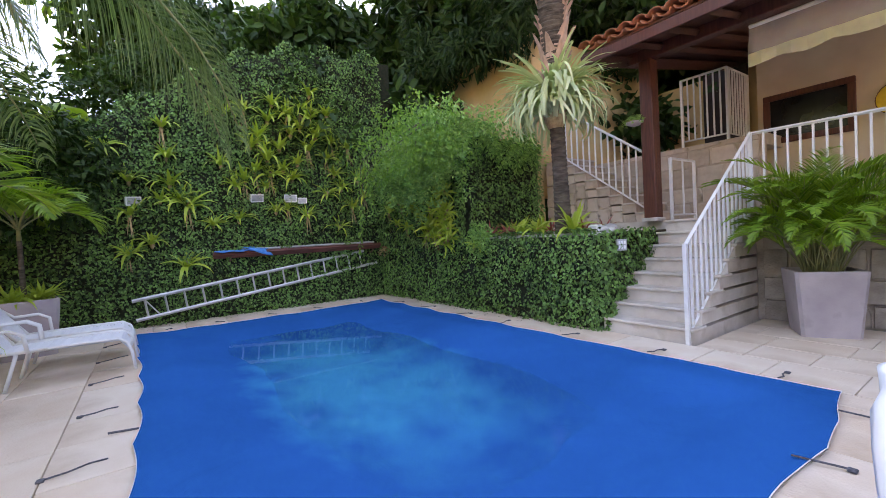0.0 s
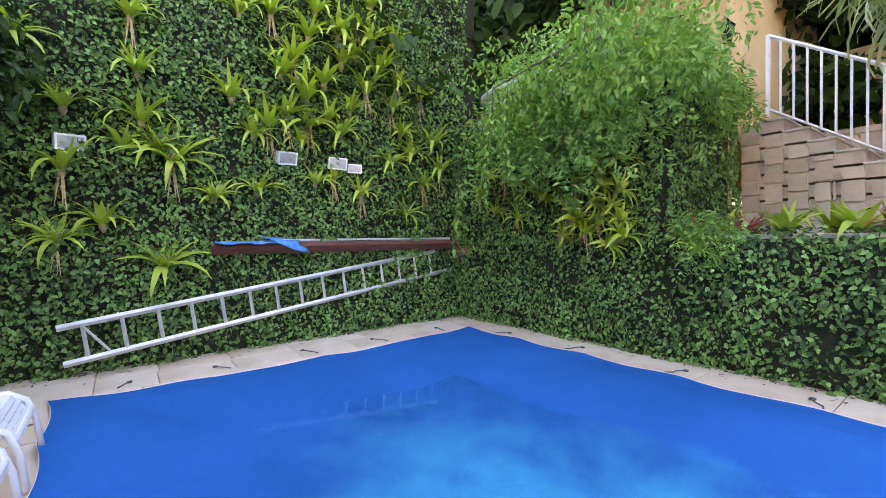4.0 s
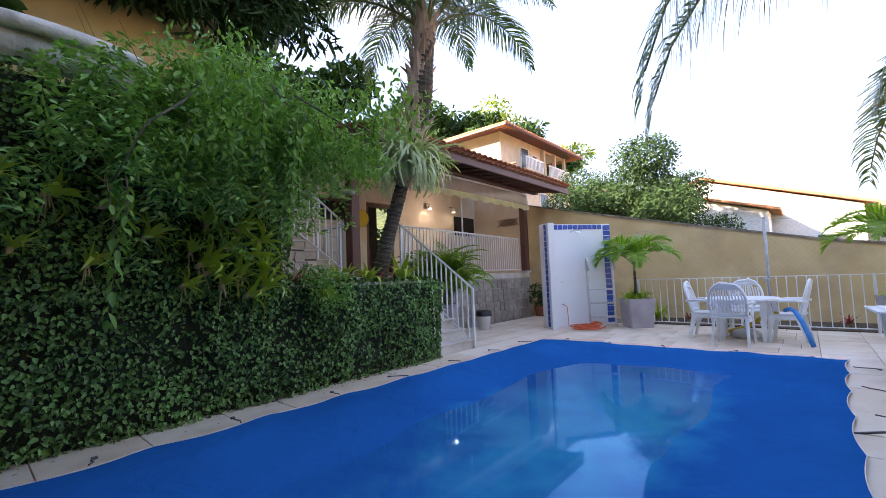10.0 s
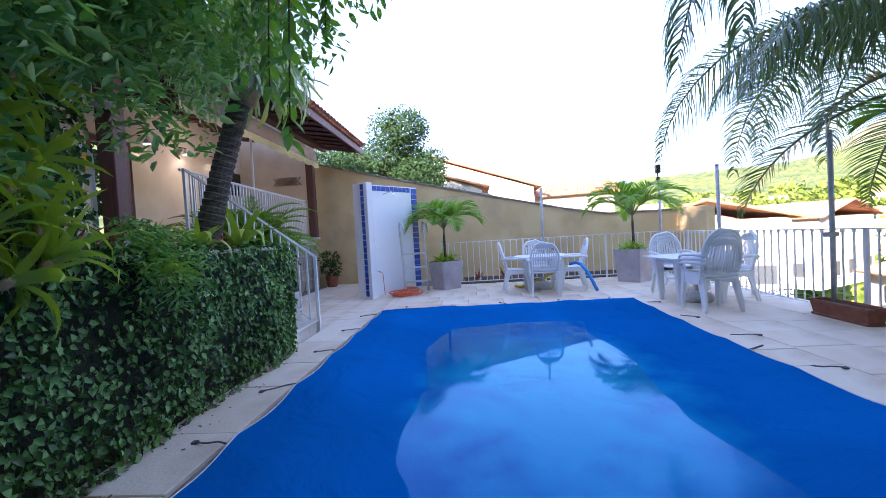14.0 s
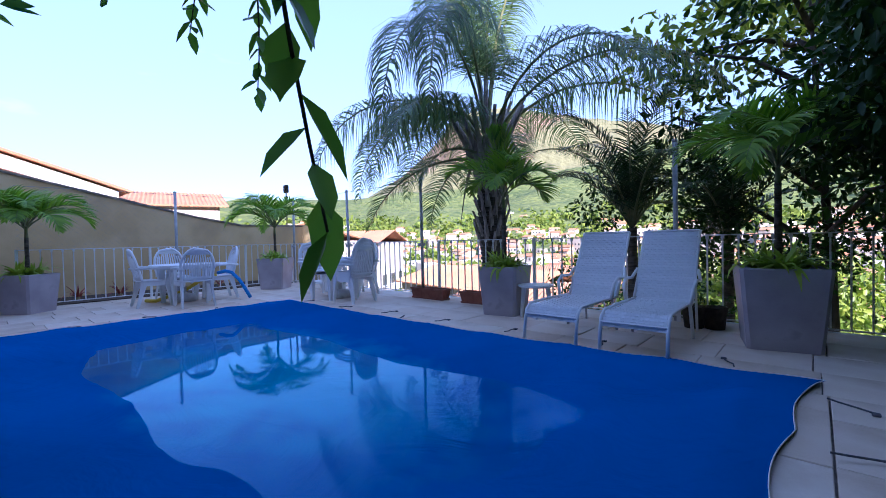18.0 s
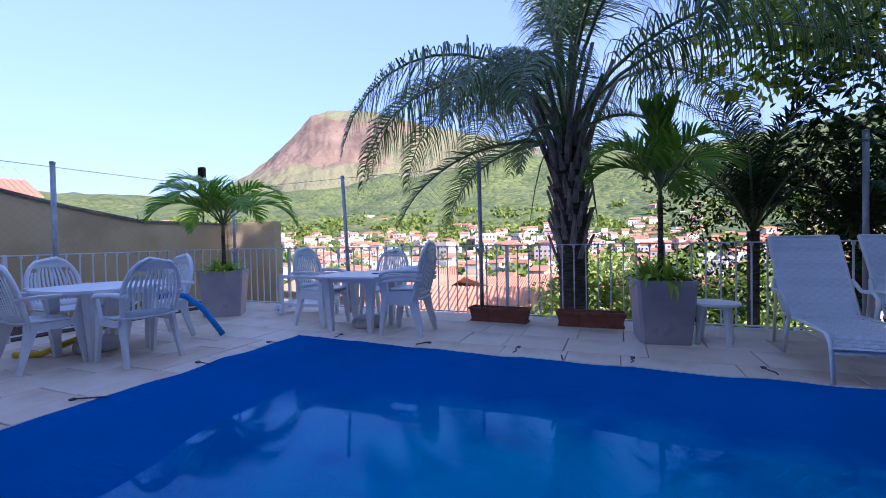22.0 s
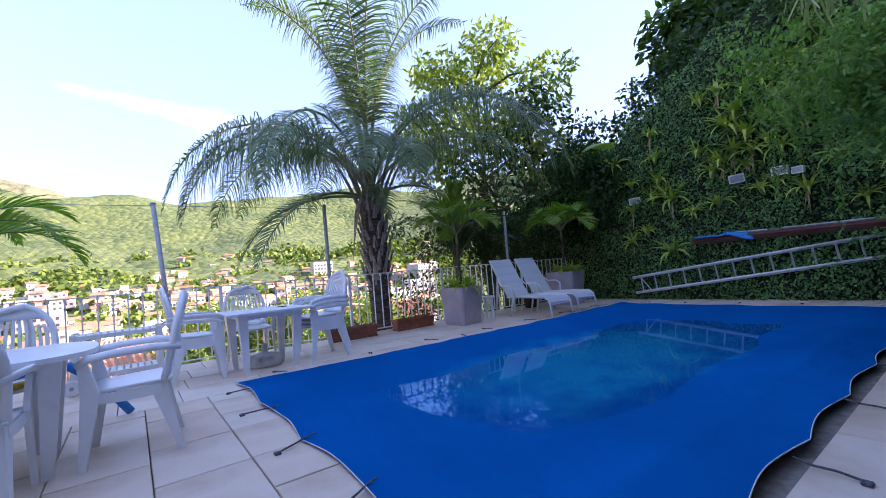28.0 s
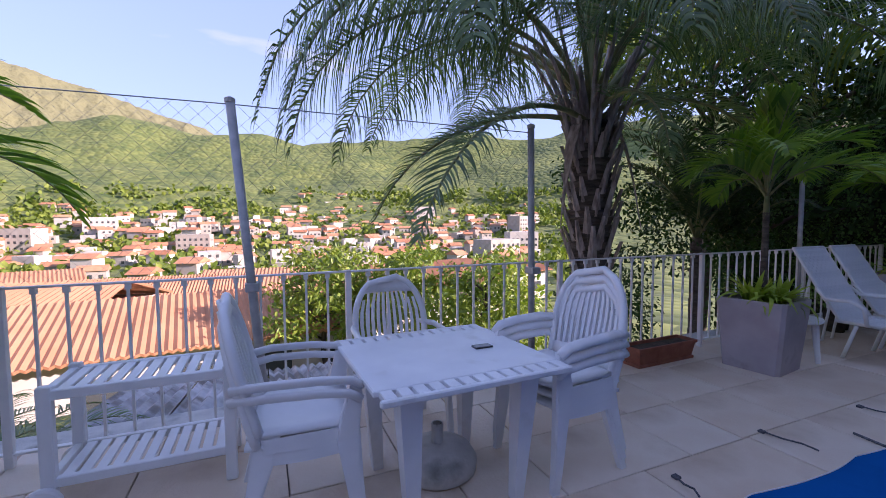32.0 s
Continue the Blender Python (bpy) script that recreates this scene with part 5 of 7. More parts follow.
# the tall plume of young leaves in the middle
specs += [big_frond(q, 1.5, e1, L, 115, 0.9, 1.9, 0.7, 0.6) for q, e1, L in ((0.3, 0.3, 5.6), (-0.9, 0.1, 5.8), (2.3, 0.1, 5.4), (1.3, 0.2, 5.6), (-2.2, 0.3, 5.4), (3.0, 0.0, 5.2), (-0.3, -0.2, 5.6), (0.9, -0.3, 5.5))]
specs += [big_frond(0.35, 0.15, -1.25, 3.1, 64, 0.62, 1.2, 0.35, 0.7), big_frond(-0.35, 0.2, -1.3, 3.0, 60, 0.6, 1.2, 0.35, 0.7), big_frond(2.5, 0.5, -1.45, 2.2, 54, 0.5, 1.2, 0.4, 0.7), big_frond(1.2, 0.45, -1.5, 1.8, 46, 0.42, 1.2, 0.4, 0.7)]
leaf_crown(big, (5.5, -7.32, 2.55), specs, PALM)
for i in range(16):
    a = i * 2.4
    h, c = Vector((math.cos(a), math.sin(a), 0)), Vector((5.5, -7.32, 1.95 + 0.03 * i))
    part("leaf_stalk", Geo().tube([c + h * 0.12, c + h * 0.24 + Vector((0, 0, 0.35)), c + h * 0.42 + Vector((0, 0, 0.8)), c + h * 0.72 + Vector((0, 0, 1.35))], [0.075, 0.06, 0.045, 0.03], 7, flat=0.5), SHEATH, big, "grey fibrous leaf stalk", True)
for a in (0.3, 2.5, 4.4):
    h = Vector((math.cos(a), math.sin(a), 0))
    c = Vector((5.5, -7.32, 2.0))
    part("spathe", Geo().sheet([[c + h * (0.2 + 0.35 * q) + Vector((-h.y, h.x, 0)) * w * 0.07 * math.sin(math.pi * min(q + 0.15, 1)) + Vector((0, 0, 0.55 - 1.2 * q * q)) for w in (-1, 0, 1)] for q in (0, 0.25, 0.5, 0.75, 1)], 0.01), SHEATH, big, "dry woody hanging spathe")

# the slanting palm in the raised bed, with a staghorn fern on its trunk
slim = thing("garden_palm", "slanting ringed palm in the raised bed", "palm")
palm_trunk(slim, [(5.08, 0.42, 1.2), (5.2, 0.25, 2.0), (5.32, 0.08, 2.7), (5.48, -0.12, 3.5), (5.55, -0.22, 4.2), (5.6, -0.28, 5.2)], [0.13, 0.105, 0.1, 0.13, 0.17, 0.15], 60)
for i in range(60):
    a, z = i * 2.4, 3.2 + i * 0.035
    c = Vector((5.45 + (z - 3.3) * 0.085, -0.08 - (z - 3.3) * 0.1, z))
    h = Vector((math.cos(a), math.sin(a), 0))
    side = Vector((-h.y, h.x, 0))
    L, fl, wd = rp.uniform(0.25, 0.5), rp.uniform(0.06, 0.2), rp.uniform(0.08, 0.13)
    part("leaf_base", Geo().sheet([[c + h * (0.17 + fl * q * q) + side * wd * w * (1 - 0.75 * q) - h * 0.03 * abs(w) + Vector((0, 0, L * q * (1 - 0.1 * abs(w)))) for w in (-1, 0, 1)] for q in (0, 0.35, 0.7, 1)], 0.01), PAPER, slim)
specs = [dict(yaw=i * 2.4, e0=1.35 - 0.6 * i / 15, e1=-0.7 - 0.5 * i / 15, L=3.0, n=80, ll=0.7, lw=0.026, hang=0.8, r0=0.03) for i in range(15)]
leaf_crown(slim, (5.62, -0.3, 5.2), specs, PALM)

fern = thing("staghorn_fern", "pale grey-green staghorn fern fixed to the palm trunk", "fern")
rg = np.random.default_rng(3)
n = 420
a, e = rg.uniform(0, 6.28, n), rg.uniform(-0.5, 1.2, n)
way = np.column_stack([np.cos(a), np.sin(a), np.zeros(n)])
v, q = strap_arrays(np.array([5.36, 0.0, 2.98]) + way * 0.1 + np.column_stack([np.zeros((n, 2)), rg.uniform(-0.18, 0.25, n)]), way, np.tile([0, 0, 1.0], (n, 1)) + rg.normal(0, 0.2, (n, 3)), rg.uniform(0.5, 1.0, n), rg.uniform(0.04, 0.07, n), rg.uniform(0.9, 3.5, n), 7, 0.5)
part("fronds", array_mesh("fronds", v, q, FERN), None, fern)
part("shield", Geo().lathe([(0.1, 2.72), (0.16, 2.85), (0.17, 3.0), (0.12, 3.2)], 14, (5.34, 0.02)), BROMBASE, fern, "brown papery shield leaves", True)


MANGO = mat("mango_leaf", (0.012, 0.035, 0.014), (0.06, 0.115, 0.04), 0.5, 0.8, leaf=0.12, vary="island", amount=0.25, spec=0.12)


def leafy(name, label, category, centres, radius, count, size, material, seed, kind="", parent=None, squash=0.75, long=2.0, down=0.35):
    """Leaves in clumps around given centres, thinner inside than at the rim."""
    rg = np.random.default_rng(seed)
    c = np.array(centres, float)
    idx = rg.integers(0, len(c), count)
    d = unit(rg.normal(0, 1, (count, 3)))
    rr = radius[idx] if isinstance(radius, np.ndarray) else np.full(count, radius)
    off = d * (rr * rg.uniform(0.35, 1.08, count) ** 0.6)[:, None] * np.array([1, 1, squash])
    # small twigs of five leaves
    p = c[idx] + off
    sz = size * rg.uniform(0.65, 1.3, count)
    way = d * 0.6 + rg.normal(0, 0.7, (count, 3)) - np.array([0, 0, down])
    me = array_mesh(name, *leaf_arrays(p, way, d + rg.normal(0, 0.6, (count, 3)), sz, sz / long), material)
    return part(name, me, None, parent) if parent else solid(name, me, None, label, category, kind=kind)


def tree(x, y, z0, h, crown_r, label, seed, leaves=9000, size=0.14, material=TREELEAF, name="tree", spread=0.55, trunk=0.16, low=0.4, extra=None, clump=0.3):
    rnd = random.Random(seed)
    t = thing(name, label, "tree")
    top = Vector((x + rnd.uniform(-0.2, 0.2) * crown_r, y + rnd.uniform(-0.2, 0.2) * crown_r, z0 + h * 0.8))
    base = Vector((x, y, z0))
    pts = [base.lerp(top, s) + Vector((math.sin(s * 5 + seed) * 0.12, math.cos(s * 4 + seed) * 0.12, 0)) * (s > 0) for s in (0, 0.2, 0.4, 0.6, 0.8, 1)]
    part("trunk", Geo().tube(pts, [trunk, trunk * 0.85, trunk * 0.7, trunk * 0.52, trunk * 0.34, trunk * 0.12], 9), BARK, t, smooth=True)
    centres, radii = [], []
    for i in range(13):
        s = low + (1 - low) * (i / 13)
        k = min(int(s * 5), 4)
        o = pts[k].lerp(pts[k + 1], s * 5 - k)
        a = i * 2.4 + rnd.uniform(-0.4, 0.4)
        L = crown_r * rnd.uniform(0.65, 1.05) * (1.05 - 0.45 * abs(s - 0.6))
        rise = rnd.uniform(0.15, 0.6)
        e = o + Vector((math.cos(a) * L, math.sin(a) * L, L * rise))
        mid = o.lerp(e, 0.5) + Vector((0, 0, L * 0.12))
        part("limb", Geo().tube([o, mid, e], [trunk * 0.4, trunk * 0.25, trunk * 0.08], 6), BARK, t, smooth=True)
        for q in (0.55, 0.8, 1.0):
            p = o.lerp(e, q) + Vector((rnd.uniform(-0.3, 0.3), rnd.uniform(-0.3, 0.3), rnd.uniform(-0.2, 0.3))) * crown_r * 0.4
            centres.append(tuple(p))
            radii.append(crown_r * rnd.uniform(0.7, 1.2) * clump)
    centres.append(tuple(top))
    radii.append(crown_r * clump)
    leafy("crown", "", "", centres, np.array(radii), leaves, size, material, seed, parent=t)
    return t


# mostly unseen trees, added behind house and along hill to keep sun off terrace
for i, (x, y, h, r) in enumerate([(-7.5, 8.5, 12.5, 3.6), (-3.2, 9.0, 13.0, 3.6), (0.6, 8.6, 13.5, 3.6), (4.2, 9.4, 13.5, 3.5), (7.6, 9.2, 13.0, 3.1), (-4.4, -2.6, 11.5, 2.8), (-4.6, 1.2, 13, 3.2), (-5.2, 5.0, 14, 3.4), (-10, 1.5, 14, 3.6), (-10, 7, 16, 4), (-3.5, 13.5, 17, 4.2), (1.2, 13, 17, 4.2), (5.5, 14, 16.5, 4), (-8, 13, 18, 4.5), (-0.6, 6.0, 12.5, 2.8), (0.8, 6.6, 15, 3.3), (-2.8, 6.8, 16, 3.4), (-1.7, 3.7, 14.5, 3.0)]):
    tree(x, y, 0.5, h * 0.78, r, "tall dark broad-leaved tree added behind the house to block the sun", 60 + i, 20000, 0.34, TREELEAF, "hill_tree", trunk=0.25, low=0.2, clump=0.36)
# mango canopy over the ochre wall
tree(1.6, 4.6, 1.0, 8.6, 3.2, "mango tree hanging over the ochre wall", 81, 26000, 0.26, TREELEAF, "mango_tree", trunk=0.2, low=0.5, clump=0.33)
rg = np.random.default_rng(82)
mc = np.column_stack([rg.uniform(0.3, 4.3, 60), rg.uniform(0.7, 2.0, 60), 4.95 + rg.uniform(0, 1.6, 60)])
leafy("mango_boughs", "long dark mango leaves hanging in tufts before the ochre wall", "leaves", mc, 0.36, 6500, 0.24, MANGO, 83, kind="stuff", long=4.2, down=0.7)
# round mango tree beyond the boundary wall
tree(26.4, 3.2, -3.0, 11.3, 4.2, "broad round mango tree beyond the boundary wall", 90, 62000, 0.17, MANGO, "mango_tree", trunk=0.3, low=0.35, clump=0.34)
tree(15.8, 9.6, 0.0, 9.4, 2.4, "dark leafy tree behind the terrace roof", 98, 9000, 0.24, MANGO, "garden_tree", trunk=0.2, low=0.35, clump=0.34)
for i, (x, y, z, h, r) in enumerate([(50, 28, 9, 15, 6), (57, 34, 10, 17, 7), (45, 31, 9, 16, 5), (63, 28, 8, 15, 7), (52, 22, 5, 13, 5), (66, 42, 12, 19, 8), (44, 36, 10, 17, 6), (70, 20, 3, 11, 6)]):
    tree(x, y, z, h, r, "wooded treetop on the hill behind the houses", 100 + i, 9000, 0.75, SUNLEAF if i % 2 else TREELEAF, "hill_tree", trunk=0.4, low=0.2, clump=0.36)
# shrubs along the back of the ivy wall
wc2 = np.column_stack([rg.uniform(-1.2, -0.5, 26), rg.uniform(-9, -3.4, 26), rg.uniform(0, 1, 26)])
wc2[:, 2] = west_top(wc2[:, 1]) + 0.2 + wc2[:, 2] * 0.8
leafy("wall_shrubs", "leafy shrubs showing over the top of the ivy wall", "shrubs", wc2, 0.5, 5200, 0.13, TREELEAF, 36, kind="stuff")
# hedge and trees at the south-west corner
rg = np.random.default_rng(31)
hc = np.column_stack([rg.uniform(-1.5, 4.3, 60), rg.uniform(-9.2, -7.5, 60), rg.uniform(-0.2, 2.3, 60)])
leafy("hedge", "dark dense shrubbery behind the fence", "shrubs", hc, 0.5, 11000, 0.085, TREELEAF, 32, kind="stuff")
tree(-0.5, -8.3, -4.5, 12.4, 2.3, "tall broad-leaved tree behind the sun loungers", 33, 3200, 0.15, TREELEAF, "garden_tree", trunk=0.13, low=0.62, clump=0.3)
tree(0.9, -8.6, -4.5, 11.0, 2.0, "slender broad-leaved tree at the wall corner", 34, 2200, 0.14, TREELEAF, "garden_tree", trunk=0.11, low=0.6, clump=0.3)
tree(0.2, -9.8, -4.5, 15.2, 2.6, "sunlit broad-leaved tree above the ivy wall", 35, 6000, 0.2, SUNLEAF, "garden_tree", trunk=0.14, low=0.65, clump=0.3)
tree(-2.4, -1.4, -3.5, 11.5, 2.4, "leafy tree behind the ivy wall", 37, 8000, 0.2, TREELEAF, "garden_tree", trunk=0.14, low=0.65, clump=0.33)
# broad-leaved shrubs before the south end of the ivy wall
rg = np.random.default_rng(57)
sc = np.column_stack([rg.uniform(0.25, 0.8, 24), rg.uniform(-6.7, -5.3, 24), rg.uniform(1.5, 3.7, 24)])
leafy("corner_shrub", "dark broad-leaved shrub growing over the corner of the ivy wall", "shrubs", sc, 0.36, 3000, 0.12, TREELEAF, 58, kind="stuff", down=0.6)
# banana leaves over the wall
ban = thing("banana_plant", "banana plant with torn pale green leaves behind the wall", "banana")
part("stalk", Geo().tube([(-1.3, -5.7, -2), (-1.3, -5.7, 3.6)], [0.12, 0.07], 9), RACHIS, ban, smooth=True)
for i in range(6):
    a = i * 1.1
    h = Vector((math.cos(a), math.sin(a), 0))
    s = Vector((-h.y, h.x, 0))
    rows = [[Vector((-1.3, -5.7, 3.5)) + h * 2.0 * q + Vector((0, 0, 1.3 * q - 1.25 * q * q)) + s * w * 0.3 * math.sin(math.pi * min(0.12 + q * 0.88, 1)) - Vector((0, 0, abs(w) * 0.05)) for w in (-1, -0.5, 0, 0.5, 1)] for q in np.linspace(0, 1, 9)]
    part("leaf", Geo().sheet(rows), PALMLIGHT, ban, smooth=True)
# palms below the fence, seen through the bars
for i, (x, y, z, L) in enumerate([(11.5, -8.7, -1.2, 1.7), (12.3, -9.5, -1.5, 1.8), (11.4, -7.9, -0.9, 1.3)]):
    lp = thing("low_palm", "small feather palm growing below the fence", "palm")
    palm_trunk(lp, [(x, y, -4.6), (x, y, z)], [0.1, 0.08], 12)
    leaf_crown(lp, (x, y, z), [dict(yaw=k * 2.4, e0=1.2 - 0.6 * k / 11, e1=-0.6, L=L, n=34, ll=0.45, lw=0.02, hang=0.5) for k in range(11)], PALM)
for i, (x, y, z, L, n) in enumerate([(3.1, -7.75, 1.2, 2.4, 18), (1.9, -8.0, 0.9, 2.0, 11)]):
    cp = thing("clump_palm", "bushy clumping palm close behind the fence, its shade put into dark leaflets", "palm")
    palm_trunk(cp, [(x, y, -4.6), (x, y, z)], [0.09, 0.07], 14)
    leaf_crown(cp, (x, y, z), [dict(yaw=k * 2.4 + i, e0=1.5 - 0.55 * k / n, e1=0.2 - 1.2 * k / n, L=L * (1 - 0.2 * k / n), n=44, ll=0.42, lw=0.022, hang=0.5, bend=1.8) for k in range(n)], SHADEPALM)
for i, (x, y, r) in enumerate([(6.4, -23, 2.4), (3.6, -22, 2.0), (0.4, -19, 2.4)]):
    tree(x, y, -5.2, 5.6, r, "sunlit yellow-green garden tree below the terrace", 120 + i, 4500, 0.26, SUNLEAF, "valley_tree", trunk=0.15, low=0.3, clump=0.4)


# the jasmine-like climber that spills over the raised wall
def spray_mesh(seed, L):
    """A drooping shoot with feathered leaves."""
    rg = np.random.default_rng(seed)
    n = int(L * 20)
    s = np.linspace(0.03, 1, n)
    path = np.column_stack([0.32 * L * np.sin(s * 1.3), 0.1 * np.sin(s * 4 + seed), -L * s ** 1.15 + 0.12 * L * np.sin(s * 2)])
    pieces = []
    for k in range(6):
        a = rg.uniform(0, 6.28, n)
        way = np.column_stack([np.cos(a), np.sin(a), rg.uniform(-0.9, 0.25, n)])
        pieces.append(leaf_arrays(path + unit(way) * rg.uniform(0.005, 0.07, (n, 1)), way, np.column_stack([rg.normal(0, 0.5, (n, 2)), np.ones(n)]), rg.uniform(0.05, 0.1, n), rg.uniform(0.022, 0.044, n)))
    v, q = merge(pieces)
    return array_mesh("shoot", v, q, VINE)


vine = thing("climbing_vine", "light green climber spilling over the planter wall", "climber")
SPRAYS = [spray_mesh(200 + i, 0.5 + 0.17 * i) for i in range(7)]
rv = random.Random(14)
for i in range(128):
    x = rv.triangular(1.45, 3.5, 2.9) if i % 16 else rv.uniform(0.3, 1.4)
    y = -0.14 - rv.random() ** 1.3 * 0.5 * min(1.0, 0.35 + 0.4 * x) + (0.5 if i % 4 == 0 else 0)
    z = 3.15 + rv.uniform(-0.55, 0.3)
    part("shoot", SPRAYS[rv.choice((0, 0, 0, 1, 1, 1, 2)) if i % 11 else rv.choice((3, 4, 5))], None, vine, m=pose(x, y, z, rv.uniform(-12, 12), rv.uniform(-18, 12), -90 + rv.uniform(-70, 70)))
for i in range(70):
    part("shoot", SPRAYS[rv.choice((0, 1, 2, 3, 4))], None, vine, m=pose(rv.triangular(1.2, 3.4, 2.4), -0.3 - rv.random() * 0.3, 2.95 + rv.uniform(-0.55, 0.35), rv.uniform(-12, 12), rv.uniform(-18, 12), -90 + rv.uniform(-80, 80)))
# shoots round the end of the planter and reaching out over the pool edge
for i in range(40):
    part("shoot", SPRAYS[rv.choice((0, 0, 1))], None, vine, m=pose(3.35 + rv.random() * 0.2, rv.uniform(0.1, 1.6), 3.1 + rv.uniform(-0.15, 0.25), rv.uniform(-12, 12), rv.uniform(-20, 10), rv.uniform(-60, 60)))
for i in range(40):
    x = rv.uniform(2.2, 3.75)
    part("shoot", SPRAYS[rv.choice((0, 0, 1, 1, 2))], None, vine, m=pose(x, -0.15 - rv.random() * 0.55, 3.2 + rv.uniform(-0.4, 0.4), rv.uniform(-20, 20), rv.uniform(-30, 15), rv.uniform(0, 360)))
for ob in vine.children:
    tagged(ob, kind="stuff")
for x0, x1 in ((2.2, 3.0), (2.6, 3.4), (3.0, 3.8)):
    part("runner", Geo().tube([(x0, 0.3, 3.0), ((x0 + x1) / 2, -0.3, 3.35), (x1, -0.6, 3.15)], [0.02, 0.014, 0.006], 6), BARK, vine, smooth=True)
# low feathery asparagus fern hanging from the bed
af = thing("asparagus_fern", "soft bright green fern hanging over the bed's edge", "fern")
for i in range(16):
    part("shoot", SPRAYS[i % 2], None, af, m=pose(3.75 + rv.uniform(-0.25, 0.3), -0.02 - rv.random() * 0.12, 1.42 + rv.uniform(-0.1, 0.12), 0, rv.uniform(-15, 15), -90 + rv.uniform(-70, 70)) @ Matrix.Scale(0.75, 4))

for ob in af.children:
    tagged(ob, kind="stuff")

# the leafy shoot that hangs from the tree over the narrow walk
hang = thing("hanging_branch", "drooping leafy branch hanging over the pool edge", "branch")
for k, (x, y, z, L) in enumerate([(1.43, -1.24, 1.98, 0.93), (1.5, -1.2, 2.0, 0.62), (2.5, -1.62, 2.55, 0.98), (2.66, -1.52, 2.65, 0.85), (2.4, -1.45, 2.7, 0.7), (2.2, -1.2, 2.75, 0.55), (3.0, -1.3, 2.8, 0.5), (3.3, -1.05, 2.85, 0.5), (2.85, -0.9, 2.85, 0.5), (1.9, -1.15, 2.5, 0.55), (3.5, -1.5, 2.9, 0.45)]):
    P = [Vector((x + 0.05 * math.sin(3 * s + k), y + 0.05 * math.cos(2 * s + k), z + 0.05 - L * s)) for s in np.linspace(0, 1, 9)]
    stem = part("twig", Geo().tube(P, [0.006 - 0.0005 * i for i in range(9)], 5), BARK, hang)
    rg = np.random.default_rng(70 + k)
    n = 20 if k < 2 else 40
    s = np.linspace(0.1, 1.0, n)
    base = np.array([[np.interp(q, np.linspace(0, 1, 9), [p[c] for p in P]) for c in range(3)] for q in s])
    a = np.arange(n) * 2.4
    way = np.column_stack([np.cos(a), np.sin(a), rg.uniform(-1.6, -0.4, n)])
    part("leaves", array_mesh("leaves", *leaf_arrays(base, way, np.column_stack([np.cos(a), np.sin(a), np.ones(n) * 0.6]), rg.uniform(0.055, 0.1, n) * (1.25 if k < 2 else 1), rg.uniform(0.03, 0.045, n) * (1.25 if k < 2 else 1), 0.9, 0.8, 0.12, 0.15), TWIGLEAF), None, stem)
# overhead canopy twigs of the same tree
rg = np.random.default_rng(77)
cc = np.column_stack([rg.uniform(1.9, 3.9, 34), rg.uniform(-0.7, 0.9, 34), rg.uniform(3.0, 3.5, 34)])
leafy("overhanging_twigs", "fine leafy twigs overhanging the planter wall", "leaves", cc, 0.34, 2800, 0.075, VINE, 78, kind="stuff", down=0.8)
cc = np.column_stack([rg.uniform(2.0, 4.1, 60), rg.uniform(-1.65, -0.6, 60), rg.uniform(2.45, 3.3, 60)])
leafy("overhanging_bough", "dark green leafy bough spreading over the pool edge", "leaves", cc, 0.24, 2600, 0.07, TWIGLEAF, 79, kind="stuff", down=0.9)
for x0, y0, x1, y1 in ((3.2, 0.4, 2.5, -1.6), (3.0, 0.4, 3.2, -1.5), (2.8, 0.5, 1.9, -1.15)):
    part("bough", Geo().tube([(x0, y0, 3.2), ((x0 + x1) / 2, (y0 + y1) / 2, 3.35), (x1, y1, 2.7)], [0.025, 0.016, 0.006], 6), BARK, hang, smooth=True)
part("bough", Geo().tube([(1.9, -1.15, 2.7), (1.65, -1.2, 2.45), (1.46, -1.22, 2.0)], [0.009, 0.007, 0.005], 6), BARK, hang, smooth=True)
# thin upright canes of the climber
rg2 = random.Random(5)
for k in range(26):
    x, y = rg2.uniform(1.6, 3.3), rg2.uniform(0.1, 1.2)
    part("cane", Geo().tube([(x, y, 2.9), (x + rg2.uniform(-0.1, 0.1), y - 0.1, 3.4), (x + rg2.uniform(-0.3, 0.3), y - 0.5, 3.65 + rg2.uniform(-0.2, 0.3))], [0.007, 0.005, 0.002], 5), RACHIS, vine, smooth=True)

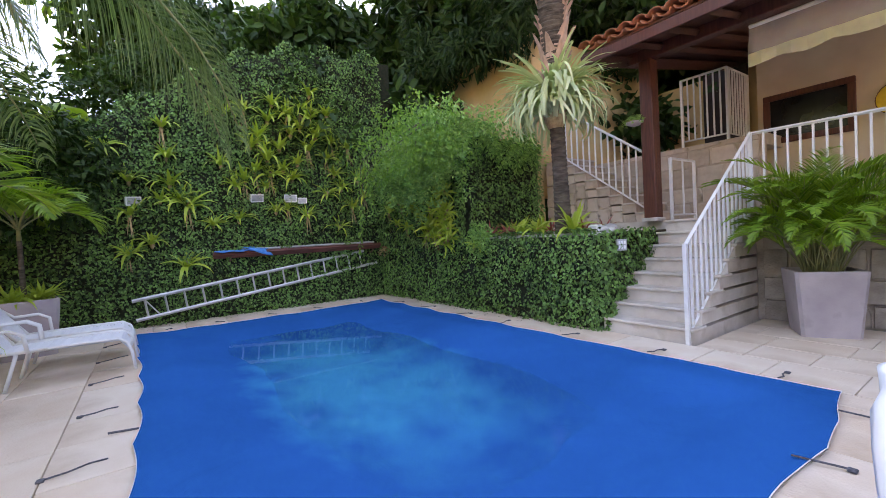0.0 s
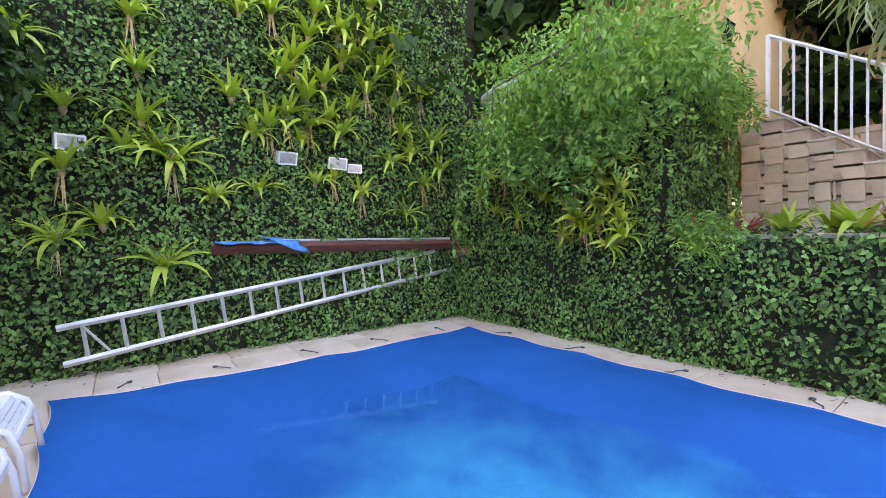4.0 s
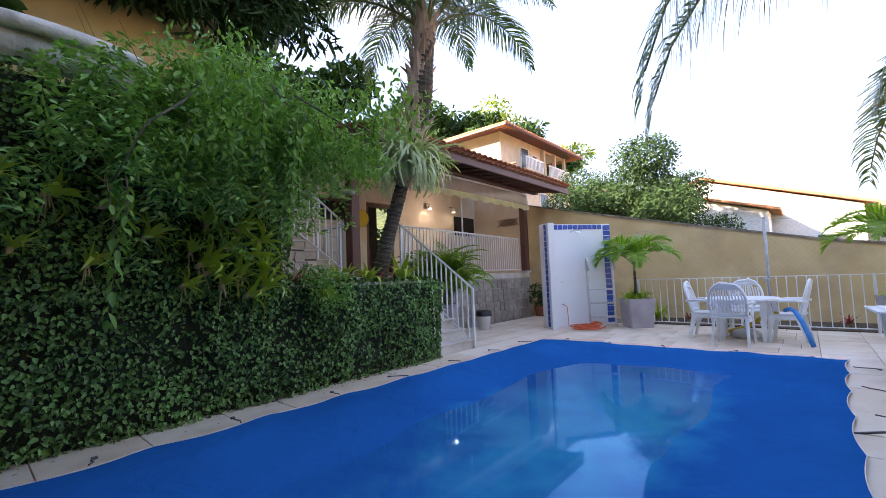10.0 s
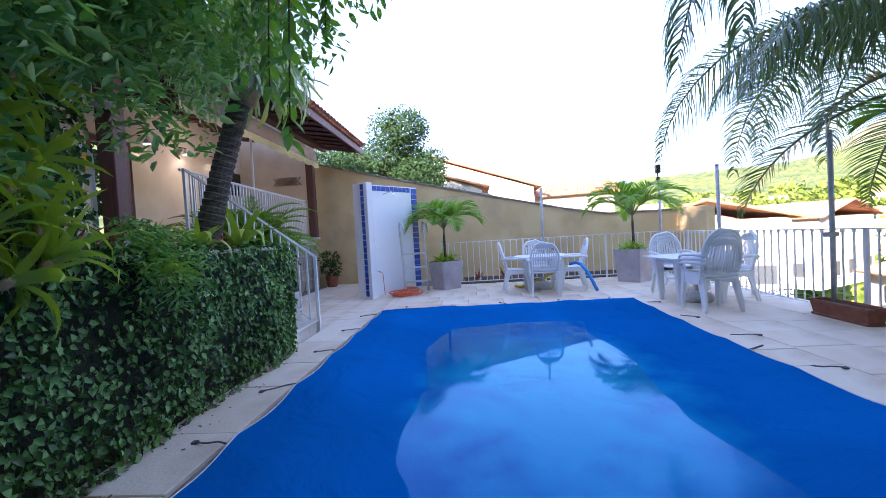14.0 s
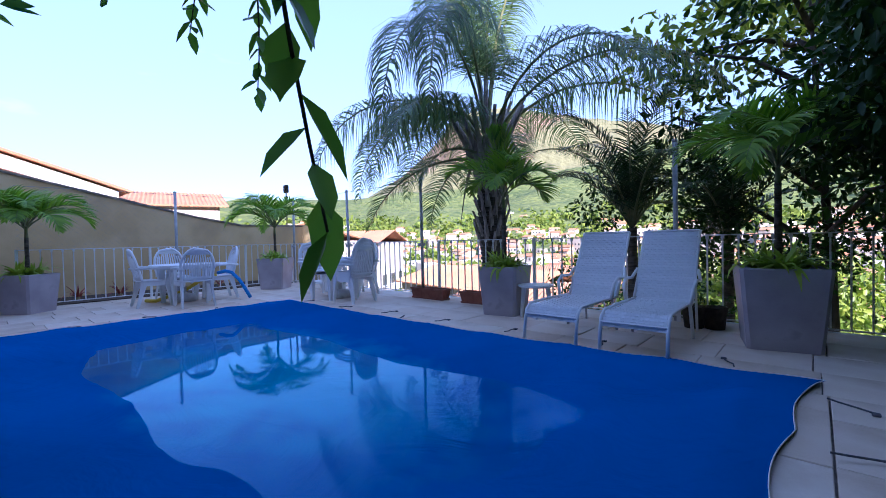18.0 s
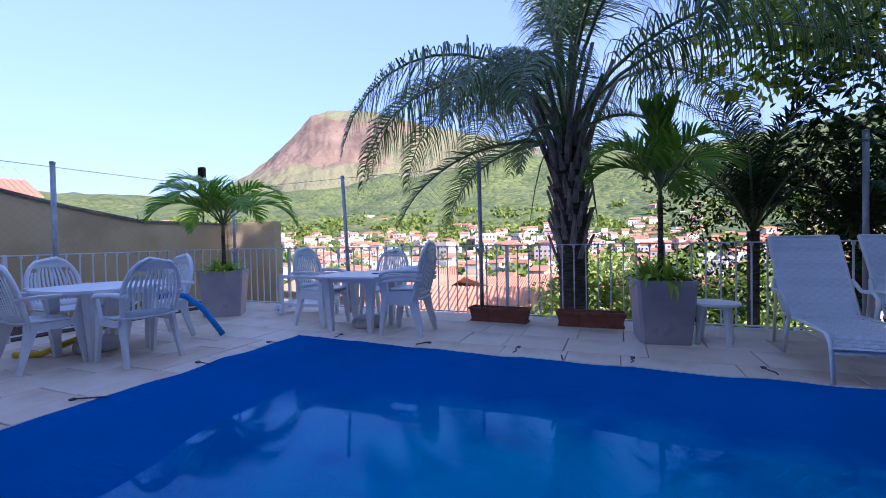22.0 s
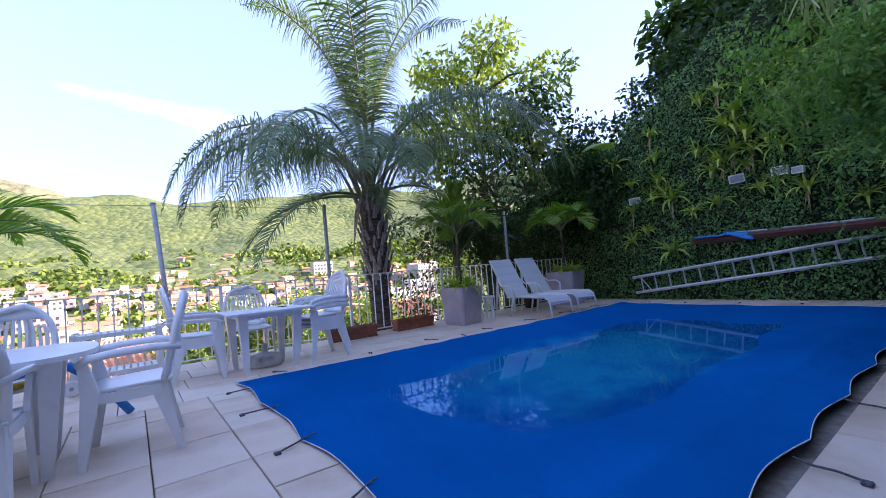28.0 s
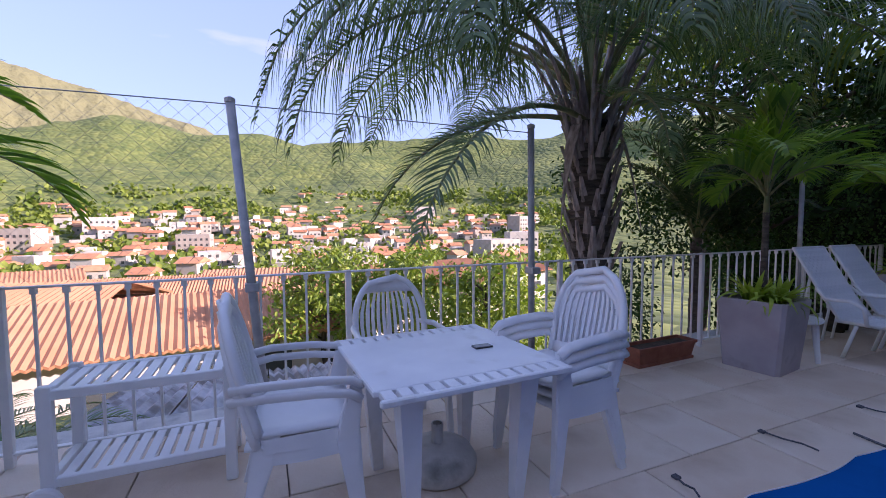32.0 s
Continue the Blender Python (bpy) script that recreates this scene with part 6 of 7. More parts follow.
# ---- pool cover ----
def build_cover():
    x0, x1, y0, y1 = 0.93, 8.5, -4.97, -0.6
    nx, ny = 120, 76
    V = []
    for i in range(nx + 1):
        for j in range(ny + 1):
            u, v = i / nx, j / ny
            x, y = x0 + (x1 - x0) * u, y0 + (y1 - y0) * v
            # the long sides bow in, and the hem swings in between the ties
            west = 0.17 * math.sin(math.pi * v) ** 0.8 * (1.2 - 0.6 * v) + 0.05 * abs(math.sin(v * math.pi * 4))
            east = -0.05 * abs(math.sin(v * math.pi * 4)) - 0.16 * max(0, (v - 0.86) / 0.14)
            south = 0.13 * math.sin(math.pi * u) + 0.04 * abs(math.sin(u * math.pi * 8))
            north = -0.05 * abs(math.sin(u * math.pi * 8))
            x += west * (1 - u) ** 8 + east * u ** 8
            y += south * (1 - v) ** 8 + north * v ** 8
            dx, dy = min(x - x0, x1 - x), min(y - y0, y1 - y)
            e = min(dx, dy)
            sag = -0.16 * min(1, max(0, e - 0.42) / 1.1) ** 0.8
            low = -0.05 * math.exp(-(((x - 5.9) / 1.9) ** 2 + ((y + 2.7) / 1.0) ** 2))
            wr = 0.032 * noise.noise(Vector((x * 0.9, y * 1.5, 1))) * min(1, e * 2) + 0.003 * noise.noise(Vector((x * 4, y * 4, 5)))
            fold = 0.006 * math.sin((x * 0.8 + y) * 9) * math.exp(-e / 0.35)
            V.append((x, y, 0.024 + sag + low + wr + fold))
    m = ny + 1
    q = np.array([(i * m + j, (i + 1) * m + j, (i + 1) * m + j + 1, i * m + j + 1) for i in range(nx) for j in range(ny)])
    c = thing("pool_cover", "bright blue tarpaulin stretched over the pool, sagging with rainwater", "pool cover")
    part("tarpaulin", array_mesh("tarpaulin", np.array(V), q, TARP, True), None, c)
    edge = [V[j] for j in range(m)], [V[nx * m + j] for j in range(m)], [V[i * m] for i in range(nx + 1)], [V[i * m + ny] for i in range(nx + 1)]
    for e in edge:
        part("hem_rope", Geo().tube([(p[0], p[1], p[2] + 0.006) for p in e], 0.0032, 5), WHITE, c, "white hem cord", True)
    # elastic ties hooked to the paving
    rnd = random.Random(2)
    spots = [(x0 + (x1 - x0) * (k + 0.5) / 7, y, d) for k in range(7) for y, d in ((y0, (0, -1)), (y1, (0, 1)))] + [(x, y0 + (y1 - y0) * (k + 0.5) / 5, d) for k in range(5) for x, d in ((x0, (-1, 0)), (x1 - 0.1, (1, 0)))]
    for x, y, d in spots:
        L = rnd.uniform(0.2, 0.32)
        a = rnd.uniform(-0.4, 0.4)
        dx, dy = d[0] * math.cos(a) - d[1] * math.sin(a), d[0] * math.sin(a) + d[1] * math.cos(a)
        part("tie", Geo().tube([(x + dx * L * s + 0.02 * math.sin(s * 6) * dy, y + dy * L * s, 0.03 - 0.018 * s) for s in (0, 0.3, 0.6, 1)], 0.006, 5), ROPE, c)
        part("hook", Geo().box(x + dx * L - 0.02, x + dx * L + 0.02, y + dy * L - 0.02, y + dy * L + 0.02, 0.0, 0.016, 0.004), ROPE, c)
    part("drain_cord", Geo().tube([(5.1, -4.25, -0.085), (5.2, -4.5, -0.055), (5.27, -4.75, -0.012), (5.33, -5.0, 0.032)], 0.009, 6), ROPE, c, "dark cord lying on the cover", True)
    w = Geo().sheet([[(x, y, -0.104) for x in np.linspace(x0 + 0.3, x1 - 0.3, 12)] for y in np.linspace(y0 + 0.3, y1 - 0.3, 8)])
    pud = solid("rain_puddle", w, WATER, "shallow rainwater lying on the blue cover", "water", kind="structure")
    pud.visible_shadow = False


build_cover()


# ---- fences ----
def fence(name, label, pts, h=1.08, gap=0.155):
    t = thing(name, label, "fence")
    for k in range(len(pts) - 1):
        a, b = Vector(pts[k]), Vector(pts[k + 1])
        d = (b - a).normalized()
        ang = math.degrees(math.atan2(d.y, d.x))
        L = (b - a).length
        m = pose(a.x, a.y, 0, 0, 0, ang)
        part("top_rail", Geo().box(0, L, -0.022, 0.022, h - 0.014, h, 0.003), WHITE, t, m=m)
        part("bottom_rail", Geo().box(0, L, -0.02, 0.02, 0.07, 0.085, 0.003), WHITE, t, m=m)
        n = round(L / gap)
        bar = Geo().box(-0.008, 0.008, -0.008, 0.008, 0.085, h - 0.014).box(-0.016, 0.016, -0.014, 0.014, h - 0.05, h - 0.014).mesh("bar", WHITE)
        post = Geo().box(-0.022, 0.022, -0.022, 0.022, -0.02, h + 0.004, 0.003).mesh("post", WHITE)
        for i in range(n + 1):
            part("post" if i % 13 == 0 else "bar", post if i % 13 == 0 else bar, None, t, m=m @ pose(L * i / n, 0, 0))
    return t


fence("south_fence", "white painted iron fence above the valley", [(0.25, -6.82, 0), (11.72, -6.82, 0)])
fence("east_fence", "white painted iron fence before the ochre wall", [(11.72, -1.5, 0), (11.72, -6.8, 0)])
for x, y, h, lean in ((9.08, -6.76, 2.27, 0.18), (6.68, -6.76, 2.3, 0.02), (2.3, -6.86, 2.27, 0.0), (11.75, -6.9, 2.27, 0.0), (11.7, -4.03, 2.29, 0.0)):
    p = thing("net_pole", "grey steel pole holding the wire net above the fence", "pole", group="net poles")
    bx, by = x - lean, y + lean * 0.5
    cx = bx + (x - bx) * 1.01 / h
    part("tube", Geo().tube([(bx, by, -0.05), (x, y, h)], 0.03, 10), GALV, p, smooth=True)
    part("cap", Geo().lathe([(0.034, h - 0.02), (0.034, h + 0.008), (0.01, h + 0.02)], 10, (x, y)), GALV, p)
    part("clamp", Geo().box(cx - 0.045, cx + 0.045, y - 0.04, y + 0.09, 0.98, 1.04, 0.006), GALV, p)


def net(name, a, b, z0, z1, cell=0.11):
    """A diamond-mesh wire net between two poles."""
    a, b = Vector(a), Vector(b)
    L = (b - a).length
    v, q = [], []
    n = int(L / cell)
    for i in range(-int((z1 - z0) / cell), n):
        for s in (1, -1):
            x0, za, zb = i * cell, z0, z1
            run = z1 - z0
            p0, p1 = (x0, za), (x0 + run, zb)
            if s < 0:
                p0, p1 = (x0, zb), (x0 + run, za)
            # clip to the panel
            t0, t1 = max(0, -p0[0] / run), min(1, (L - p0[0]) / run)
            if t1 <= t0:
                continue
            e = [(p0[0] + run * t, p0[1] + (p1[1] - p0[1]) * t) for t in (t0, t1)]
            k = len(v)
            for (px, pz) in e:
                for o in (-0.0009, 0.0009):
                    w = a.lerp(b, px / L)
                    v.append((w.x, w.y, pz + o * 1.4))
            q.append((k, k + 1, k + 3, k + 2))
    t = thing(name, "thin wire net strung between the poles", "net")
    part("mesh", array_mesh("mesh", np.array(v), np.array(q), WIRE), None, t)
    part("top_wire", Geo().tube([a + Vector((0, 0, z1)), b + Vector((0, 0, z1))], 0.004, 4), WIRE, t)


net("wire_net", (9.08, -6.76, 0), (11.75, -6.9, 0), 1.09, 2.24)
net("wire_net", (6.68, -6.76, 0), (9.08, -6.76, 0), 1.09, 2.24)
net("wire_net", (11.76, -4.05, 0), (11.75, -6.9, 0), 1.09, 2.24)
net("wire_net", (11.76, -1.5, 0), (11.76, -4.05, 0), 1.09, 2.24)

# ---- monobloc chairs and tables ----
def chair():
    t = thing("plastic_chair", "white moulded plastic armchair with a slatted round back", "chair", group="white garden chairs")
    rows = []
    for i in range(8):
        y = -0.21 + 0.44 * i / 7
        w = 0.215 + 0.025 * math.cos(i / 7 * 1.5)
        dip = -0.018 * math.sin(math.pi * i / 7)
        rows.append([(w * s, y, 0.425 + 0.015 * (1 - i / 7) + dip * (1 - abs(s)) + (0.012 if abs(s) == 1 else 0)) for s in (-1, -0.6, 0, 0.6, 1)])
    part("seat", Geo().sheet(rows, 0.018), PLASTIC, t, smooth=True)
    # back: a rounded hoop with upright slats, leaning and curved
    def back(u, v):
        w = 0.245 * (math.sqrt(max(0, 1 - max(0, (v - 0.4) / 0.62) ** 2.2)) if v > 0.4 else 0.93 + 0.07 * v / 0.4)
        return Vector((u * w, -0.2 - 0.13 * v + 0.035 * u * u, 0.44 + 0.53 * v))

    hoop = [back(-1, v) for v in np.linspace(0, 1, 14)] + [back(1, v) for v in np.linspace(1, 0, 14)][1:]
    b = part("backrest", Geo().tube(hoop, 0.022, 8), PLASTIC, t, smooth=True)
    part("crest", Geo().sheet([[back(u, v) for u in np.linspace(-0.95, 0.95, 9)] for v in (0.8, 0.87, 0.93, 0.99)], 0.014), PLASTIC, b, smooth=True)
    part("lower_band", Geo().sheet([[back(u, v) for u in np.linspace(-0.97, 0.97, 7)] for v in (0.0, 0.06, 0.12)], 0.014), PLASTIC, b, smooth=True)
    for k in range(11):
        u = -0.82 + 1.64 * k / 10
        v1 = 0.84 if abs(u) < 0.6 else 0.72
        part("slat", Geo().sheet([[back(u - 0.042, v), back(u + 0.042, v)] for v in np.linspace(0.1, v1, 5)], 0.01), PLASTIC, b)
    for s in (-1, 1):
        arm = [(s * 0.24, -0.26, 0.64), (s * 0.275, -0.12, 0.655), (s * 0.28, 0.08, 0.65), (s * 0.275, 0.2, 0.635), (s * 0.262, 0.25, 0.6)]
        part("armrest", Geo().tube(arm, 0.028, 8, flat=0.6), PLASTIC, t, smooth=True)
        g = Geo()
        g.sheet([[(s * 0.262, 0.25, 0.61), (s * 0.262, 0.2, 0.61)], [(s * 0.25, 0.24, 0.42), (s * 0.255, 0.15, 0.42)], [(s * 0.255, 0.25, 0.2), (s * 0.26, 0.19, 0.2)], [(s * 0.262, 0.265, 0.0), (s * 0.265, 0.225, 0.0)]], 0.03 * s)
        part("front_leg", g, PLASTIC, t, smooth=False)
        g = Geo()
        g.sheet([[(s * 0.225, -0.18, 0.44), (s * 0.235, -0.08, 0.43)], [(s * 0.24, -0.22, 0.2), (s * 0.245, -0.16, 0.2)], [(s * 0.255, -0.265, 0.0), (s * 0.258, -0.225, 0.0)]], -0.03 * s)
        part("back_leg", g, PLASTIC, t)
        part("apron", Geo().sheet([[(s * 0.235, y, 0.42), (s * 0.24, y, 0.375 - 0.02 * math.cos((y) * 6))] for y in np.linspace(-0.15, 0.2, 5)], 0.012), PLASTIC, t)
    return t


CHAIR = chair()
CHAIR.matrix_basis = pose(10.12, -3.14, 0, 0, 0, -182) @ Matrix.Scale(1.07, 4)


def seat_at(x, y, z, face, label=""):
    ob = copy_thing(CHAIR, pose(x, y, z, 0, 0, face - 90))
    if label:
        ob["label"] = label
    return ob


# round the table by the south fence: a stack of three, a stack of two, and one
for k in range(3):
    seat_at(7.28, -5.6, 0.055 * k, 4 + k, "white moulded plastic armchair in a stack of three")
for k in range(2):
    seat_at(8.76, -5.75, 0.055 * k, 176 + 2 * k, "white moulded plastic armchair in a stack of two")
seat_at(8.05, -6.32, 0, 90, "white moulded plastic armchair pushed in by the fence")
# round the table by the ochre wall
seat_at(9.36, -3.62, 0, -4)
seat_at(10.15, -4.35, 0, 84)
seat_at(10.78, -3.7, 0, 183)


def slat_table(x, y, turn, rounded):
    t = thing("plastic_table", "white moulded plastic garden table with slotted top", "table", pose(x, y, 0, 0, 0, turn), "white garden tables")
    h, a = 0.735, 0.49
    if rounded:
        pts = []
        for k in range(28):
            an = 2 * math.pi * k / 28
            c, s = math.cos(an), math.sin(an)
            r = a * 1.12 / (abs(c) ** 3.2 + abs(s) ** 3.2) ** (1 / 3.2)
            pts.append((r * c, r * s))
        part("tabletop", Geo().slab(pts, h - 0.03, h), PLASTIC, t)
    else:
        part("tabletop", Geo().box(-a, a, -a + 0.12, a - 0.12, h - 0.03, h, 0.006), PLASTIC, t)
        for s in (-1, 1):
            part("edge_strip", Geo().box(-a, a, s * (a - 0.015) - 0.015, s * (a - 0.015) + 0.015, h - 0.03, h, 0.006), PLASTIC, t)
        for s in (-1, 1):
            for k in range(13):
                x0 = -a + 0.005 + k * (2 * a - 0.01) / 13
                part("slat", Geo().box(x0, x0 + 0.055, s * (a - 0.075) - 0.044, s * (a - 0.075) + 0.044, h - 0.03, h - 0.002, 0.003), PLASTIC, t)
    q = a - 0.17
    for s, u in ((-1, -1), (1, -1), (-1, 1), (1, 1)):
        g = Geo()
        w = 0.055
        top = [(s * q - w, u * q - w, h - 0.03), (s * q + w, u * q - w, h - 0.03), (s * q + w, u * q + w, h - 0.03), (s * q - w, u * q + w, h - 0.03)]
        e, w2 = q - 0.03, 0.028
        bot = [(s * e - w2, u * e - w2, 0), (s * e + w2, u * e - w2, 0), (s * e + w2, u * e + w2, 0), (s * e - w2, u * e + w2, 0)]
        part("leg", g.add(bot + top, [(3, 2, 1, 0), (4, 5, 6, 7)] + [(k, (k + 1) % 4, 4 + (k + 1) % 4, 4 + k) for k in range(4)]), PLASTIC, t)
    part("apron", Geo().box(-q, q, -q - 0.012, -q, h - 0.09, h - 0.03).box(-q, q, q, q + 0.012, h - 0.09, h - 0.03).box(-q - 0.012, -q, -q, q, h - 0.09, h - 0.03).box(q, q + 0.012, -q, q, h - 0.09, h - 0.03), PLASTIC, t)
    return t


slat_table(8.02, -5.66, 2, False)
slat_table(10.1, -3.7, 3, True)
solid("phone", Geo().box(7.72, 7.83, -5.68, -5.62, 0.735, 0.746, 0.003), BLACK, "small dark flat object lying on the table", "object")


def parasol_base(x, y, seed):
    t = thing("parasol_base", "grey-white concrete parasol base under the table", "parasol base", pose(x, y, 0), "parasol bases")
    rz = [(0.2, 0.0), (0.225, 0.02), (0.23, 0.08), (0.2, 0.13), (0.1, 0.16), (0.05, 0.17)]
    part("weight", Geo().lathe(rz, 22), CONCRETE, t, smooth=True)
    part("sleeve", Geo().lathe([(0.035, 0.16), (0.035, 0.28), (0.028, 0.28), (0.028, 0.17)], 12, cap=False), CONCRETE, t)


parasol_base(8.0, -5.78, 1)
parasol_base(10.25, -3.72, 2)

# the slatted serving trolley
tr = thing("serving_trolley", "white plastic serving trolley with two slatted shelves and wheels", "trolley", pose(9.5, -6.36, 0, 0, 0, 0))
for z in (0.2, 0.64):
    sh = part("shelf", Geo().box(-0.42, 0.42, -0.21, -0.17, z - 0.05, z, 0.005).box(-0.42, 0.42, 0.17, 0.21, z - 0.05, z, 0.005).box(-0.42, -0.38, -0.17, 0.17, z - 0.05, z, 0.005).box(0.38, 0.42, -0.17, 0.17, z - 0.05, z, 0.005), PLASTIC, tr)
    for k in range(11):
        x = -0.37 + k * 0.0682
        part("slat", Geo().box(x, x + 0.05, -0.17, 0.17, z - 0.02, z - 0.004, 0.003), PLASTIC, sh)
for sx in (-1, 1):
    for sy in (-1, 1):
        part("leg", Geo().box(sx * 0.4 - 0.03, sx * 0.4 + 0.03, sy * 0.19 - 0.025, sy * 0.19 + 0.025, 0.0 if sx < 0 else 0.06, 0.66, 0.006), PLASTIC, tr)
for sy in (-1, 1):
    w = part("wheel", Geo().lathe([(0.02, -0.018), (0.075, -0.018), (0.085, -0.01), (0.085, 0.01), (0.075, 0.018), (0.02, 0.018)], 18).mesh("wheel", PLASTIC), None, tr, m=pose(0.42, sy * 0.23, 0.085, 90, 0, 0))
    part("hub", Geo().lathe([(0.022, -0.024), (0.022, 0.024)], 10).mesh("hub", POT), None, w)
part("handle", Geo().tube([(-0.42, -0.19, 0.63), (-0.5, -0.19, 0.68), (-0.5, 0.19, 0.68), (-0.42, 0.19, 0.63)], 0.014, 7), PLASTIC, tr, smooth=True)

# pool noodles
nd = [(10.12, -4.3, 0.52), (9.95, -4.38, 0.56), (9.78, -4.44, 0.53), (9.62, -4.52, 0.38), (9.5, -4.58, 0.2), (9.4, -4.63, 0.036)]
solid("pool_noodle", Geo().tube(nd, 0.034, 12), NOODLE, "blue foam pool noodle hanging from a chair to the floor", "pool noodle", smooth=True)
solid("pool_noodle", Geo().tube([(10.75, -3.2, 0.034), (10.5, -3.3, 0.034), (10.35, -3.75, 0.2), (10.1, -4.1, 0.475), (9.95, -4.2, 0.475)], 0.033, 12), YFOAM, "yellow foam pool noodle tucked under the table", "pool noodle", smooth=True)


# ---- sun loungers ----
def lounger():
    t = thing("sun_lounger", "white woven sun lounger with a raised back", "sun lounger", group="white sun loungers")
    w = 0.29
    prof = [(0.0, 0.0), (0.025, 0.2), (0.06, 0.31), (0.14, 0.365), (0.5, 0.37), (1.12, 0.36)]
    for s in (-1, 1):
        part("side_rail", Geo().tube([(s * w, -p, z + 0.016) for p, z in prof], 0.016, 8), WHITE, t, smooth=True)
        part("back_rail", Geo().tube([(s * w, -1.08, 0.38), (s * w, -1.25, 0.62), (s * w, -1.55, 1.13)], 0.016, 8), WHITE, t, smooth=True)
        part("arm", Geo().tube([(s * (w + 0.02), -0.86, 0.37), (s * (w + 0.05), -0.88, 0.55), (s * (w + 0.055), -0.98, 0.61), (s * (w + 0.055), -1.2, 0.6), (s * (w + 0.02), -1.3, 0.7)], 0.018, 8), WHITE, t, smooth=True)
        part("rear_leg", Geo().tube([(s * w, -0.95, 0.36), (s * (w + 0.01), -1.05, 0.0)], 0.018, 8), WHITE, t, smooth=True)
        part("prop", Geo().tube([(s * (w - 0.03), -1.38, 0.88), (s * (w - 0.03), -1.5, 0.0)], 0.014, 8), WHITE, t, smooth=True)
    part("cross_bar", Geo().tube([(-w, -0.04, 0.28), (w, -0.04, 0.28)], 0.013, 6), WHITE, t)
    part("back_top", Geo().tube([(-w, -1.55, 1.13), (w, -1.55, 1.13)], 0.016, 8), WHITE, t)
    # woven straps, each wavy over the next
    n = 34

    def weave(name, a, b, count):
        for k in range(count):
            p = a.lerp(b, (k + 0.5) / count)
            d = (b - a).normalized() * ((b - a).length / count * 0.45)
            nor = Vector((1, 0, 0)).cross(b - a).normalized()
            rows = [[p + Vector((x, 0, 0)) - d + nor * 0.004 * (-1) ** (i + k), p + Vector((x, 0, 0)) + d + nor * 0.004 * (-1) ** (i + k)] for i, x in enumerate(np.linspace(-w, w, 15))]
            part("strap", Geo().sheet(rows, 0.003), WICKER, t)

    weave("seat", Vector((0, -0.03, 0.24)), Vector((0, -0.12, 0.375)), 5)
    weave("seat", Vector((0, -0.12, 0.375)), Vector((0, -1.08, 0.375)), 26)
    weave("back", Vector((0, -1.1, 0.4)), Vector((0, -1.54, 1.12)), 25)
    part("liner", Geo().sheet([[(-w + 0.02, -p, z - 0.008), (w - 0.02, -p, z - 0.008)] for p, z in ((0.05, 0.26), (0.13, 0.36), (0.6, 0.365), (1.08, 0.365), (1.26, 0.655), (1.53, 1.1))], 0.003), WICKER, t)
    return t


lo = lounger()
lo.matrix_basis = pose(3.03, -4.87, 0, 0, 0, -1)
copy_thing(lo, pose(2.22, -4.88, 0, 0, 0, 1))
st = thing("side_table", "small round white plastic side table", "side table", pose(3.86, -6.1, 0))
part("top", Geo().lathe([(0.01, 0.415), (0.22, 0.415), (0.24, 0.43), (0.235, 0.45), (0.01, 0.45)], 24), PLASTIC, st)
for k in range(4):
    a = k * 1.571 + 0.5
    part("leg", Geo().tube([(0.16 * math.cos(a), 0.16 * math.sin(a), 0.42), (0.2 * math.cos(a), 0.2 * math.sin(a), 0)], [0.035, 0.022], 7), PLASTIC, st)


# ---- planters ----
def planter(x, y, w, h, turn, label, plant, seed=0, wide=1.22):
    t = thing("planter", label, "planter", pose(x, y, 0, 0, 0, turn), "grey tapered planters")
    a, b = w / 2 / wide, w / 2
    def ring(r, z, c=0.03):
        return [(r - c, -r, z), (r, -r + c, z), (r, r - c, z), (r - c, r, z), (-r + c, r, z), (-r, r - c, z), (-r, -r + c, z), (-r + c, -r, z)]
    levels = [ring(a, 0), ring(a + (b - a) * 0.5, h * 0.5), ring(b, h - 0.01), ring(b - 0.006, h), ring(b - 0.03, h), ring(b - 0.04, h - 0.07)]
    v = [p for l in levels for p in l]
    f = [(i * 8 + k, i * 8 + (k + 1) % 8, (i + 1) * 8 + (k + 1) % 8, (i + 1) * 8 + k) for i in range(5) for k in range(8)] + [tuple(range(8))[::-1]]
    part("shell", Geo().add(v, f), POT, t)
    part("soil", Geo().add(ring(b - 0.035, h - 0.06), [tuple(range(8))]), SOIL, t)
    rnd = random.Random(seed)
    for k in range(7 if plant != "areca" else 0):
        a2 = k * 2.4
        pb = pose(x + 0.7 * (b - 0.1) * math.cos(a2), y + 0.7 * (b - 0.1) * math.sin(a2), h - 0.05, rnd.uniform(-14, 14), rnd.uniform(-14, 14), rnd.uniform(0, 360)) @ Matrix.Scale(rnd.uniform(0.8, 1.1), 4)
        br = thing("planter_bromeliad", "yellow-green bromeliad growing at the palm's foot", "bromeliad", pb, "planter bromeliads")
        for lf in BROMS[(k + seed) % 7]:
            part("leaf", lf, None, br)
    return t


